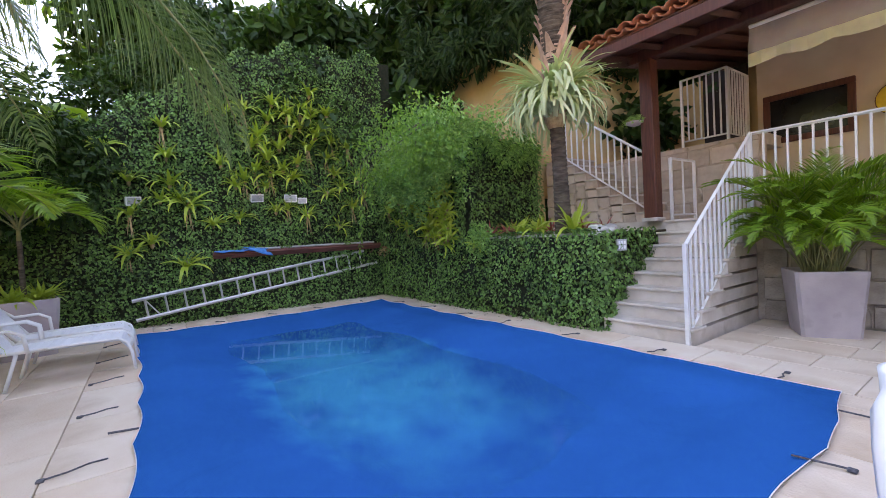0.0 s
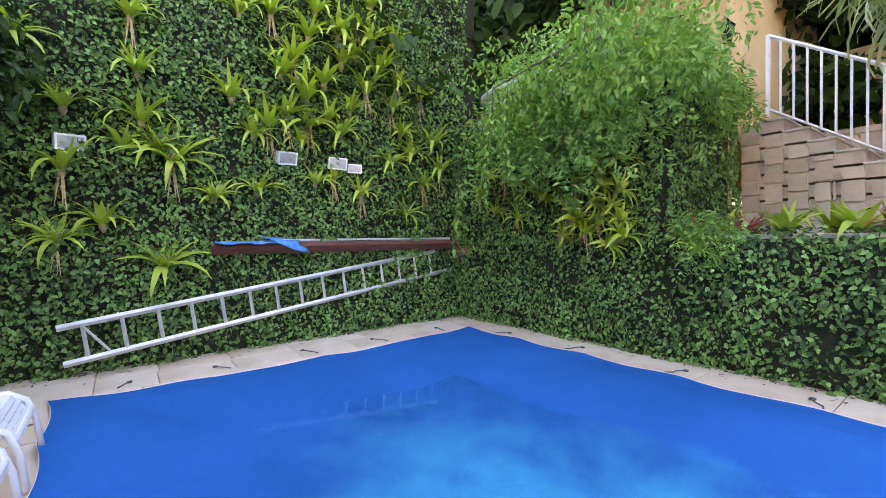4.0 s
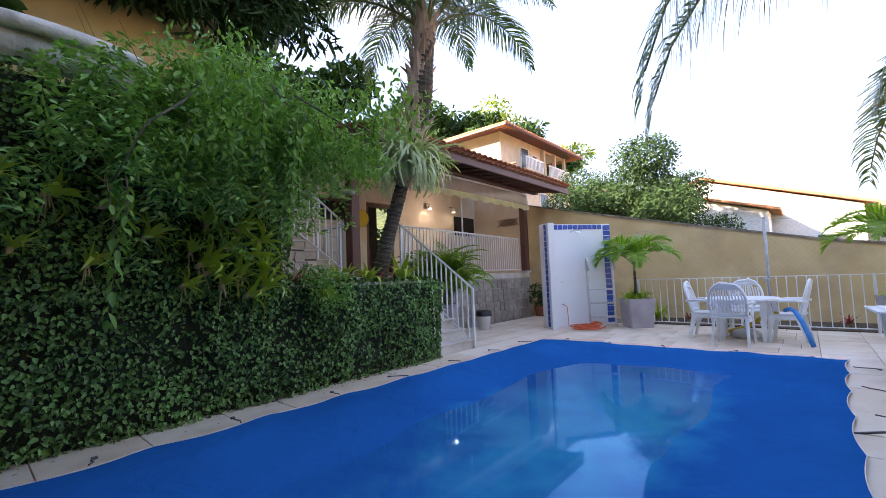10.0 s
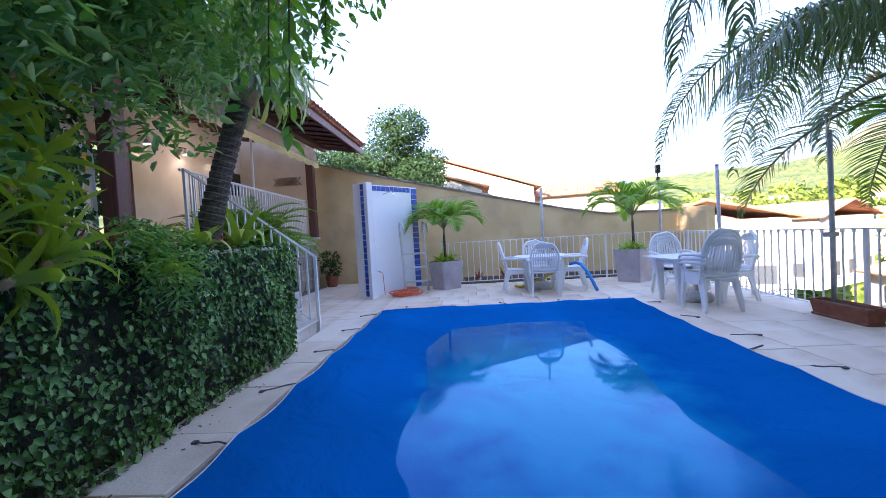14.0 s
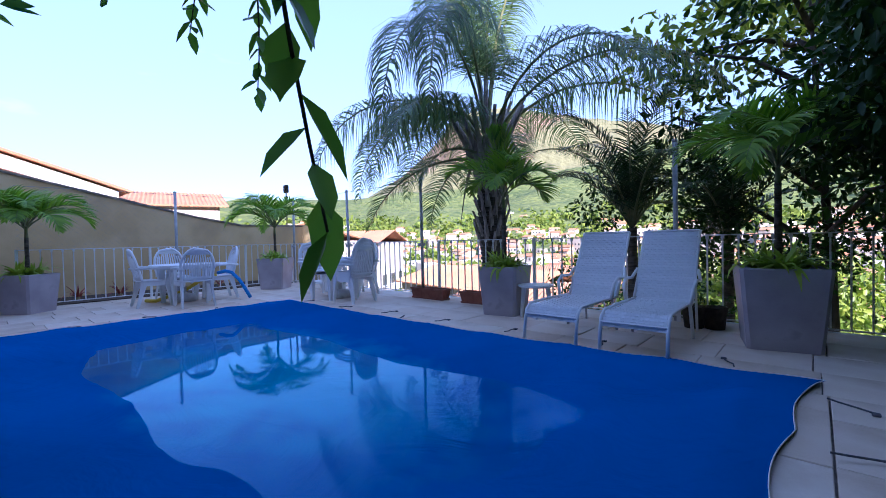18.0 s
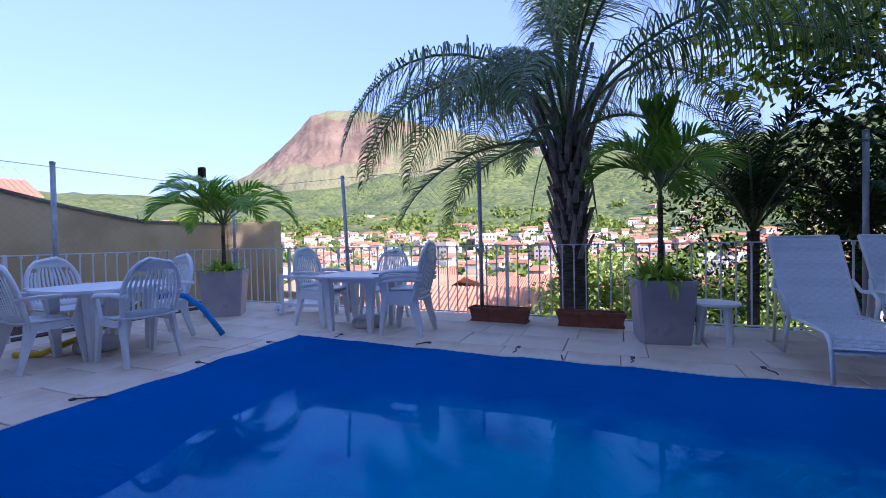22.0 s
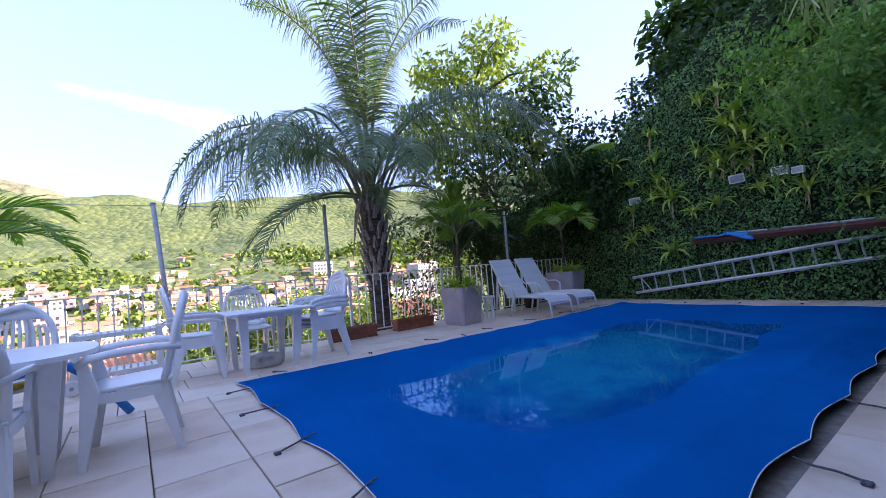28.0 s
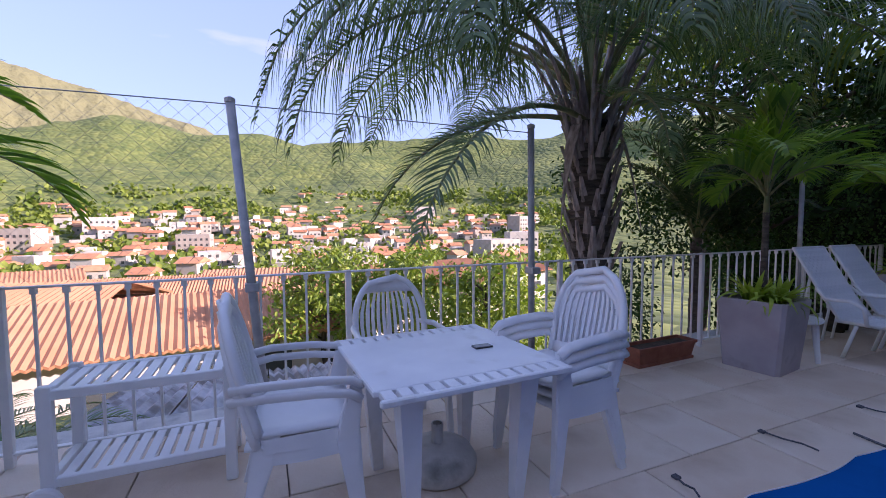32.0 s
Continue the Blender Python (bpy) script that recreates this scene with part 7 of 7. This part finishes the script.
def potted_palm(x, y, z, trunk_h, n, L, seed, label, lean=0.0, upright=False):
    t = thing("potted_palm", label, "palm", group="potted palms")
    rnd = random.Random(seed)
    palm_trunk(t, [(x, y, z - 0.06), (x + lean * 0.5, y, z + trunk_h * 0.5), (x + lean, y, z + trunk_h)], [0.038, 0.03, 0.028], 14)
    part("crownshaft", Geo().tube([(x + lean, y, z + trunk_h - 0.02), (x + lean, y, z + trunk_h + 0.22)], [0.03, 0.018], 8), RACHIS, t, smooth=True)
    specs = [dict(yaw=i * 2.4 + rnd.uniform(-0.25, 0.25), e0=1.45 - 0.7 * i / n, e1=-0.55 - 0.85 * i / n, L=L * 1.08 * rnd.uniform(0.9, 1.1), n=34, ll=0.46, lw=0.03, hang=0.36, out=0.65, start=0.22, r0=0.014, vee=0.35) for i in range(n)]
    if upright:
        specs += [dict(yaw=0.4 + k, e0=1.5, e1=1.1, L=L * 1.1, n=26, ll=0.42, lw=0.05, hang=0.05, out=0.35, start=0.2, r0=0.014, vee=0.5) for k in range(3)]
    leaf_crown(t, (x + lean, y, z + trunk_h + 0.15), specs, PALMLIGHT)
    return t


planter(11.12, -1.6, 0.62, 0.66, 40, "grey tapered square planter beside the outdoor shower", "palm", 1)
potted_palm(11.12, -1.6, 0.62, 0.66, 13, 1.05, 1, "young palm with arching bright green fronds in a planter")
planter(10.86, -5.9, 0.66, 0.74, 38, "grey tapered square planter in the fence corner", "palm", 2)
potted_palm(10.86, -5.9, 0.7, 0.62, 14, 1.25, 2, "young palm with arching fronds in the corner planter")
planter(4.37, -6.12, 0.6, 0.69, 8, "grey-mauve tapered square planter beside the loungers", "palm", 3)
potted_palm(4.37, -6.12, 0.64, 0.88, 8, 0.92, 3, "young palm with a tall unopened spear in a planter", upright=True)
planter(1.25, -6.1, 0.68, 0.76, 12, "large grey tapered planter by the ivy wall", "palm", 4)
potted_palm(1.25, -6.1, 0.7, 0.85, 12, 0.92, 4, "young palm in the large planter by the ivy wall")
planter(7.78, 1.45, 0.62, 0.72, 28, "grey-mauve tapered planter below the terrace railing", "areca", 5)
ar = thing("areca_palm", "bushy areca palm with bright green arching fronds", "palm")
ra = random.Random(6)
for i in range(120):
    a = i * 2.4
    ring = i / 120
    o = (7.78 + 0.15 * math.cos(a * 1.7), 1.45 + 0.15 * math.sin(a * 1.7), 0.66)
    leaf_crown(ar, o, [dict(yaw=a + ra.uniform(-0.3, 0.3), e0=1.54 - 0.5 * ring, e1=-0.1 - 1.2 * ring + ra.uniform(-0.2, 0.2), L=ra.uniform(1.2, 1.9) * (1 - 0.25 * ring), n=40, ll=0.27, lw=0.017, hang=0.3, out=0.62, start=0.35, r0=0.009, vee=0.4, bend=1.9)], PALMLIGHT)


def trough(x, y, turn, L=0.86):
    t = thing("flower_trough", "terracotta plastic flower trough on the paving", "flower trough", pose(x, y, 0, 0, 0, turn), "terracotta troughs")
    g = Geo()
    def ring(l, w, z):
        return [(-l, -w, z), (l, -w, z), (l, w, z), (-l, w, z)]
    lv = [ring(L / 2 - 0.04, 0.085, 0.03), ring(L / 2 - 0.015, 0.105, 0.165), ring(L / 2, 0.12, 0.17), ring(L / 2, 0.12, 0.2), ring(L / 2 - 0.02, 0.1, 0.2), ring(L / 2 - 0.025, 0.095, 0.16)]
    g.add([p for l in lv for p in l], [(i * 4 + k, i * 4 + (k + 1) % 4, (i + 1) * 4 + (k + 1) % 4, (i + 1) * 4 + k) for i in range(5) for k in range(4)] + [(3, 2, 1, 0)])
    part("box", g, TERRA, t)
    part("soil", Geo().add(ring(L / 2 - 0.022, 0.097, 0.17), [(0, 1, 2, 3)]), SOIL, t)
    part("saucer", Geo().box(-L / 2 + 0.02, L / 2 - 0.02, -0.1, 0.1, 0.0, 0.03, 0.006), TERRA, t)


trough(6.37, -6.64, -2)
trough(5.15, -6.64, 2)

bp = thing("bare_patch", "patch of bare orange-brown brick and dry stems in the wall corner", "patch")
part("brick_face", Geo().box(0.02, 0.3, -0.1, 0.03, 0.98, 1.16, 0.03), TERRA, bp)
leafy("dry_stems", "", "", [(0.16, -0.12, 1.02), (0.26, -0.1, 1.1)], 0.1, 90, 0.08, BROMBASE, 45, parent=bp, long=5.0, down=0.9)

# ---- ladder, plank and lights on the ivy wall ----
ld = thing("aluminium_ladder", "long aluminium ladder hung slanting along the ivy wall", "ladder")
A0, A1 = Vector((0.35, -4.92, 0.165)), Vector((0.1, -0.25, 0.785))
off = Vector((0, -0.042, 0.335))
B0, B1 = A0 + off, A0.lerp(A1, 0.937) + off
for p, q, nm in ((A0, A1, "lower_stile"), (B0, B1, "upper_stile")):
    part(nm, Geo().tube([p, q], 0.034, 4, flat=0.8), STEEL, ld)
for k in range(15):
    p = A0.lerp(A1, (k + 0.6) / 16)
    part("rung", Geo().tube([p, p + off], 0.02, 4, flat=0.75), STEEL, ld)
part("foot_brace", Geo().tube([A0.lerp(A1, 0.075), A0.lerp(A1, 0.035) + off], 0.012, 5), STEEL, ld)
for s in (0.1, 0.9):
    p = B0.lerp(B1, s)
    part("hanger", Geo().tube([p, (0.0, p.y, p.z + 0.02)], 0.01, 5), STEEL, ld)
pk = thing("long_board", "long brown-painted board resting on wall brackets", "board")
part("board", Geo().tube([(0.18, -3.69, 1.185), (0.18, -3.5, 1.182), (0.24, -0.22, 1.19)], 0.085, 4, flat=0.55), PLANK, pk)
part("top_board", Geo().tube([(0.12, -3.2, 1.248), (0.18, -0.35, 1.255)], 0.06, 4, flat=0.4), STEEL, pk, "grey strip lying on the board")
for y in (-3.4, -1.9, -0.4):
    part("bracket", Geo().tube([(0.0, y, 1.0), (0.25, y, 1.1)], 0.016, 6), IVYDRY, pk)
cl = Geo()
cl.sheet([[(0.11 + 0.045 * j + 0.01 * math.sin(i * 2 + j), -3.66 + 0.08 * i, 1.262 + 0.012 * math.sin(i * 1.7 + j * 2) - (0.02 if j in (0, 4) else 0)) for j in range(5)] for i in range(10)], 0.006)
cl.sheet([[(0.1 + 0.05 * j, -3.2 + 0.09 * i + 0.03 * j, 1.315 + 0.015 * math.sin(i + j * 2) - 0.03 * i * (j / 4) - 0.05 * (j == 4)) for j in range(5)] for i in range(6)], 0.006)
solid("blue_tarp_roll", cl, CLOTH, "folded pale blue cloth lying on the board", "cloth", smooth=True)


def floodlight(y, z, turn, tilt, s=1.0):
    t = thing("floodlight", "white rectangular garden floodlight fixed on the ivy wall", "floodlight", Matrix.Translation((0.13, y, z)) @ Euler((0, radians(tilt), radians(turn)), "ZYX").to_matrix().to_4x4() @ Matrix.Scale(s, 4), "garden floodlights")
    part("housing", Geo().box(-0.06, 0.03, -0.12, 0.12, -0.075, 0.075, 0.012), WHITE, t)
    part("bezel", Geo().box(0.03, 0.042, -0.125, 0.125, -0.08, -0.06, 0.003).box(0.03, 0.042, -0.125, 0.125, 0.06, 0.08, 0.003).box(0.03, 0.042, -0.125, -0.105, -0.06, 0.06, 0.003).box(0.03, 0.042, 0.105, 0.125, -0.06, 0.06, 0.003), WHITE, t)
    part("glass", Geo().box(0.03, 0.036, -0.105, 0.105, -0.06, 0.06), GALV, t)
    part("bracket", Geo().tube([(-0.06, 0, -0.03), (-0.2, 0, -0.03)], 0.012, 6), GALV, t)


floodlight(-2.84, 2.29, 12, 18)
floodlight(-2.18, 2.285, -6, 8)
floodlight(-1.93, 2.24, -20, 5, 0.75)
floodlight(-4.85, 2.22, 20, 10, 0.95)

# house number plaque on the ivy
pq = thing("tile_plaque", "small pale plaque with dark marks set in the ivy", "plaque", pose(6.02, 0.4, 1.0, 0, 0, 62))
part("plate", Geo().box(-0.07, 0.07, -0.012, 0.03, 0, 0.15, 0.005), GALV, pq)
for k in range(2):
    for j in range(3):
        part("mark", Geo().box(-0.05 + 0.036 * j, -0.024 + 0.036 * j, -0.016, -0.011, 0.025 + 0.06 * k, 0.07 + 0.06 * k), WHITETILE, pq)

# ---- outdoor shower ----
sw = thing("outdoor_shower", "white outdoor shower screen edged with blue tiles", "shower", Matrix.Translation((10.08, 0.16, 0)) @ Euler((0, 0, radians(-36))).to_matrix().to_4x4())
L, H = 1.86, 2.5
part("screen", Geo().box(0.0, L, 0.0, 0.16, -0.02, H, 0.006), WHITETILE, sw)
part("side_wing", Geo().box(-0.0, 0.16, -0.3, -0.003, -0.02, H, 0.006), WHITETILE, sw)
for k in range(18):
    for x0, wd in ((0.17, 0.1), (L - 0.2, 0.2)):
        part("blue_tile", Geo().box(x0 + 0.003, x0 + wd - 0.003, -0.012, 0.002, 0.05 + k * 0.135, 0.05 + k * 0.135 + 0.125, 0.003), BLUETILE, sw)
for k in range(10):
    part("blue_tile", Geo().box(0.29 + k * 0.135, 0.41 + k * 0.135, -0.012, 0.002, H - 0.13, H - 0.02, 0.003), BLUETILE, sw)
for k in range(18):
    part("blue_tile", Geo().box(-0.012, 0.0, -0.2, -0.1, 0.05 + k * 0.135, 0.05 + k * 0.135 + 0.125, 0.003), BLUETILE, sw)
part("shower_arm", Geo().tube([(0.75, 0.0, 2.3), (0.75, -0.28, 2.34), (0.75, -0.34, 2.28)], 0.011, 7), CHROME, sw, smooth=True)
part("shower_head", Geo().lathe([(0.02, 0.0), (0.06, -0.03), (0.06, -0.04)], 14).mesh("shower_head", CHROME), None, sw, m=pose(0.75, -0.35, 2.28))
for z in (1.1, 0.55):
    tap = part("tap", Geo().tube([(0.42, 0.0, z), (0.42, -0.07, z)], 0.012, 7), CHROME, sw)
    part("tap_handle", Geo().box(0.385, 0.455, -0.085, -0.07, z - 0.012, z + 0.012, 0.004), CHROME, tap)
part("tap_pipe", Geo().tube([(0.42, -0.06, 0.55), (0.5, -0.1, 0.5), (0.52, -0.1, 0.2), (0.5, -0.14, 0.02)], 0.008, 6), HOSE, sw)

hz = []
for k in range(160):
    a = k * 0.27
    r = 0.18 + 0.16 * (k / 160) + 0.05 * math.sin(k * 0.37)
    hz.append((10.32 + r * 1.35 * math.cos(a), -0.72 + r * math.sin(a), 0.018 + 0.1 * (k % 47) / 47))
solid("garden_hose", Geo().tube(hz, 0.015, 6), HOSE, "tangled orange garden hose on the paving", "hose", smooth=True)
pl = thing("pool_ladder", "stainless steel pool ladder leaning against the shower", "pool ladder", pose(11.0, -0.82, 0, 0, 0, -60) @ Matrix.Scale(1.2, 4))
for s in (-0.24, 0.24):
    part("rail", Geo().tube([(s, -0.16, 0.0), (s, -0.12, 0.5), (s, -0.06, 1.1), (s, 0.0, 1.28), (s, -0.08, 1.36), (s, -0.2, 1.3), (s, -0.26, 1.12)], 0.024, 8), STEEL, pl, smooth=True)
for k in range(3):
    part("tread", Geo().box(-0.24, 0.24, -0.19 + 0.02 * k, -0.11 + 0.02 * k, 0.18 + 0.27 * k, 0.215 + 0.27 * k, 0.004), STEEL, pl)
bn = thing("waste_bin", "white plastic bin with a black bag over its rim", "bin", pose(9.27, 1.42, 0))
part("bucket", Geo().lathe([(0.14, 0.0), (0.17, 0.4), (0.18, 0.42), (0.165, 0.42), (0.15, 0.3)], 20), BINW, bn, smooth=True)
part("bag", Geo().lathe([(0.2, 0.33), (0.195, 0.43), (0.17, 0.47), (0.1, 0.46), (0.02, 0.4)], 20, cap=False), BAG, bn, smooth=True)
bd = thing("small_planter", "dark pot with a small shrub by the terrace wall", "planter", pose(12.75, 1.75, 0))
part("pot", Geo().lathe([(0.13, 0.0), (0.18, 0.3), (0.2, 0.32), (0.17, 0.32), (0.16, 0.28)], 16), TERRA, bd, smooth=True)
leafy("shrub", "", "", [(0, 0, 0.5), (0.05, 0.05, 0.8)], 0.28, 350, 0.1, TREELEAF, 44, parent=bd)
for i, (x, y) in enumerate([(12.4, -2.4), (12.3, -3.1), (12.5, -5.2), (12.5, -1.7)]):
    bromeliad(x, y, 0.06, 5, i * 60, 1.35, i, i < 3)
for i, (x, y) in enumerate([(2.05, -6.55), (1.85, -6.6)]):
    p = thing("dark_pot", "small dark pot behind the loungers", "planter", pose(x, y, 0))
    part("pot", Geo().lathe([(0.1, 0.0), (0.13, 0.24), (0.14, 0.25), (0.12, 0.25), (0.11, 0.2)], 14), SOIL, p, smooth=True)

# pebbles in the raised bed
rk = random.Random(8)
for i in range(30):
    x, y, r = rk.uniform(4.7, 5.66), rk.uniform(0.36, 1.0), rk.uniform(0.06, 0.12)
    g = Geo().lathe([(r * math.cos(a) * 1.0 + 0.001, r * 0.6 * math.sin(a)) for a in (-1.4, -0.7, 0, 0.7, 1.4)], 9)
    solid("pebble", g, PEBBLE, "rounded pale river pebble in the raised bed", "pebble", "pebbles in the bed", smooth=True, at=pose(x, y, 1.245 + r * 0.5, rk.uniform(-15, 15), rk.uniform(-15, 15), rk.uniform(0, 180)))

# rounded white parapet of the upper garden
pr = thing("curved_parapet", "weathered white curved concrete parapet above the planter", "parapet")
part("rim", Geo().tube([(1.25 + 0.72 * math.cos(a), 0.2 - 0.3 * math.sin(a), 3.42) for a in np.linspace(0, math.pi, 16)], 0.07, 8), CONCRETE, pr, smooth=True)
part("bowl", Geo().sheet([[(1.25 + r * math.cos(a), 0.2 - r * 0.42 * math.sin(a), z) for a in np.linspace(0, math.pi, 16)] for r, z in ((0.7, 3.42), (0.62, 3.25), (0.48, 3.1))], 0.03), CONCRETE, pr, smooth=True)

# ---- things on the house terrace ----
tv = thing("framed_oven_front", "dark recess in a carved wooden frame on the house wall", "frame", pose(6.95, 4.49, 2.62))
part("recess", Geo().box(-0.5, 0.5, -0.03, 0.0, 0.1, 0.75), BLACK, tv)
part("frame", Geo().box(-0.6, 0.6, -0.06, 0.0, 0.0, 0.1, 0.01).box(-0.6, 0.6, -0.06, 0.0, 0.75, 0.85, 0.01).box(-0.6, -0.5, -0.06, 0.0, 0.1, 0.75, 0.01).box(0.5, 0.6, -0.06, 0.0, 0.1, 0.75, 0.01), WOOD, tv)
tele = thing("television", "black flat television on the terrace wall", "television", pose(12.5, 4.44, 2.75))
part("bezel", Geo().box(-0.55, 0.55, -0.05, 0.0, 0.0, 0.64, 0.008), BLACK, tele)
part("screen", Geo().box(-0.53, 0.53, -0.054, -0.051, 0.02, 0.62), BLACK, tele)
pt = thing("wall_plate", "round painted plate hanging on the house wall", "plate", pose(8.0, 4.49, 3.0, 90, 0, 0))
part("dish", Geo().lathe([(0.02, 0.0), (0.2, 0.01), (0.24, 0.03), (0.235, 0.04), (0.02, 0.015)], 24), YFOAM, pt)
part("rim", Geo().lathe([(0.2, 0.012), (0.245, 0.034), (0.25, 0.03), (0.2, 0.008)], 24, cap=False), WOOD, pt)
for x in (9.4, 10.6, 11.8):
    lm = thing("wall_lamp", "lit lamp under the terrace roof", "lamp", pose(x, 4.3, 3.5), "terrace lamps")
    part("shade", Geo().lathe([(0.03, 0.12), (0.07, 0.03), (0.075, 0.0)], 14, cap=False), WHITE, lm)
    part("bulb", Geo().lathe([(0.01, 0.08), (0.045, 0.05), (0.045, 0.02), (0.01, 0.0)], 12), GLOW, lm)
    part("arm", Geo().tube([(0, 0, 0.15), (0, 0.2, 0.2)], 0.012, 6), BLACK, lm)
lk = new("wall_lamp_light", bpy.data.lights.new("wall_lamp_light", "POINT"))
lk.data.energy, lk.data.color, lk.data.shadow_soft_size = 4, (1, 0.9, 0.75), 0.1
lk.location = (10.6, 3.6, 3.3)
tagged(lk, kind="structure")
for i, (x, y, z, sc) in enumerate([(0.95, 1.87, 4.35, 1.2), (3.3, 1.87, 3.9, 1.0)]):
    ln = thing("wall_lantern", "black iron lantern on the ochre wall", "lantern", pose(x, y, z) @ Matrix.Scale(sc, 4))
    part("cage", Geo().lathe([(0.05, -0.12), (0.08, 0.06), (0.08, 0.08)], 6), BLACK, ln)
    part("cap", Geo().lathe([(0.1, 0.08), (0.03, 0.16), (0.01, 0.2)], 6), BLACK, ln)
    part("arm", Geo().tube([(0, 0.02, 0.1), (0, 0.06, 0.15)], 0.01, 5), BLACK, ln)

aw = thing("awning", "rolled translucent white awning with a scalloped edge", "awning")
xs = np.linspace(7.0, 12.6, 75)
part("canvas", Geo().sheet([[(x, y, z) for x in xs] for y, z in ((1.96, 3.86), (1.93, 3.7), (1.88, 3.47))], 0.004), CLEAR, aw, smooth=True)
part("valance", Geo().sheet([[(x, 1.875 + 0.01 * math.sin(x * 20), 3.47) for x in xs], [(x, 1.87 + 0.015 * math.sin(x * 20), 3.35 - 0.05 * abs(math.sin(x * 6))) for x in xs]], 0.004), AWNING, aw)
part("roller", Geo().tube([(7.0, 1.96, 3.84), (12.6, 1.96, 3.84)], 0.03, 8), WHITE, aw)
for x in (9.5,):
    part("post", Geo().tube([(x, 1.98 + (x - 7) * 0.07, 1.37), (x, 1.98 + (x - 7) * 0.07, 3.9)], 0.022, 8), WHITE, aw)
tr2 = thing("folding_trellis", "dark wooden folding coat rack on the house wall", "rack", pose(13.27, 3.5, 3.0, 0, 0, -90))
for k in range(6):
    for s in (1, -1):
        part("lath", Geo().tube([(k * 0.12, -0.01 * (s + 2), 0.12 - 0.12 * s), (k * 0.12 + 0.24, -0.01 * (s + 2), 0.12 + 0.12 * s)], 0.013, 4), WOOD, tr2)

# a small fern on a dish fixed to the wooden column
hf = thing("hanging_fern", "small bright fern in a dish fixed to the wooden column", "fern", pose(5.52, 1.72, 2.92))
part("dish", Geo().lathe([(0.05, -0.03), (0.13, 0.0), (0.14, 0.03), (0.12, 0.02)], 14), POT, hf, smooth=True)
part("arm", Geo().tube([(0, 0, -0.02), (0.09, 0.1, -0.02)], 0.012, 6), BLACK, hf)
for k in range(9):
    tagged(part("shoot", SPRAYS[0], None, hf, m=pose(0, 0, 0.12, 0, -40, k * 40) @ Matrix.Scale(0.45, 4)), kind="stuff")
sb = thing("garden_spotlight", "small white box lamp on the edge of the bed", "lamp", pose(5.62, 0.42, 1.262))
part("housing", Geo().box(-0.08, 0.08, -0.06, 0.06, 0, 0.1, 0.012), WHITE, sb)
part("lens", Geo().box(-0.06, 0.06, -0.066, -0.058, 0.02, 0.08), LAMPGLASS, sb)

# corrugated roof just below the fence
cr = thing("corrugated_roof", "grey patched corrugated roof just below the fence", "roof")
for k in range(6):
    xa = 4.9 + k * 1.0
    rows = []
    for i in range(29):
        x = xa + 0.98 * i / 28
        dz = 0.028 * math.cos(2 * math.pi * i / 4)
        rows.append([(x, -7.5, -0.42 + dz), (x, -9.2, -0.72 + dz), (x, -11.2, -1.05 + dz)])
    part("sheet", Geo().sheet(rows, -0.006), CORR, cr, smooth=True)
part("wall", Geo().box(4.9, 10.9, -11.1, -7.6, -5.0, -1.15), CONCRETE, cr)
an = thing("antenna_mast", "thin dark antenna mast behind the boundary wall", "antenna")
part("mast", Geo().tube([(13.62, -7.7, -1), (13.62, -7.7, 2.9)], 0.02, 6), BLACK, an)
part("head", Geo().box(13.54, 13.7, -7.76, -7.64, 2.7, 2.95, 0.02).box(13.56, 13.68, -7.74, -7.66, 2.5, 2.6, 0.02), BLACK, an)

# ---- paving stones, last ----
def pave(x0, x1, y0, y1, seed, run="x", depth=(0.5, 0.56), long=(0.5, 0.65, 0.8, 0.95)):
    rnd = random.Random(seed)
    fl = bpy.data.objects["floor"]
    a0, a1, b0, b1 = (x0, x1, y0, y1) if run == "x" else (y0, y1, x0, x1)
    n = max(1, round((b1 - b0) / (sum(depth) / 2)))
    for r in range(n):
        q0, q1 = b0 + (b1 - b0) * r / n, b0 + (b1 - b0) * (r + 1) / n
        s = a0
        first_w = rnd.uniform(0.2, 0.5)
        while s < a1 - 0.02:
            w = first_w if s == a0 else rnd.choice(long)
            if a1 - s - w < 0.18:
                w = a1 - s
            w, d = round(w, 2), round(q1 - q0, 2)
            key = (w, d) if run == "x" else (d, w)
            if key not in TILES:
                TILES[key] = Geo().box(-key[0] / 2 + 0.004, key[0] / 2 - 0.004, -key[1] / 2 + 0.004, key[1] / 2 - 0.004, -0.035, 0.0, 0.004).mesh("paving_stone", STONE)
            c, e = s + w / 2, (q0 + q1) / 2
            part("paving_stone", TILES[key], None, fl, m=pose(*((c, e) if run == "x" else (e, c)), rnd.uniform(-0.003, 0.0025), rnd.uniform(-0.15, 0.15), rnd.uniform(-0.15, 0.15)))
            s += w


TILES = {}
pave(0.0, 11.8, -7.05, -4.7, 1)
pave(0.03, 1.36, -4.7, -0.55, 2, "y", (0.46, 0.5))
pave(0.03, 8.4, -0.55, 0.02, 3, "x", (0.5, 0.6), (0.55, 0.7, 0.9))
pave(8.3, 11.8, -4.7, -0.55, 4, "y")
pave(8.4, 13.25, -0.55, 0.02, 5)
pave(7.06, 13.25, 0.02, 1.9, 6)
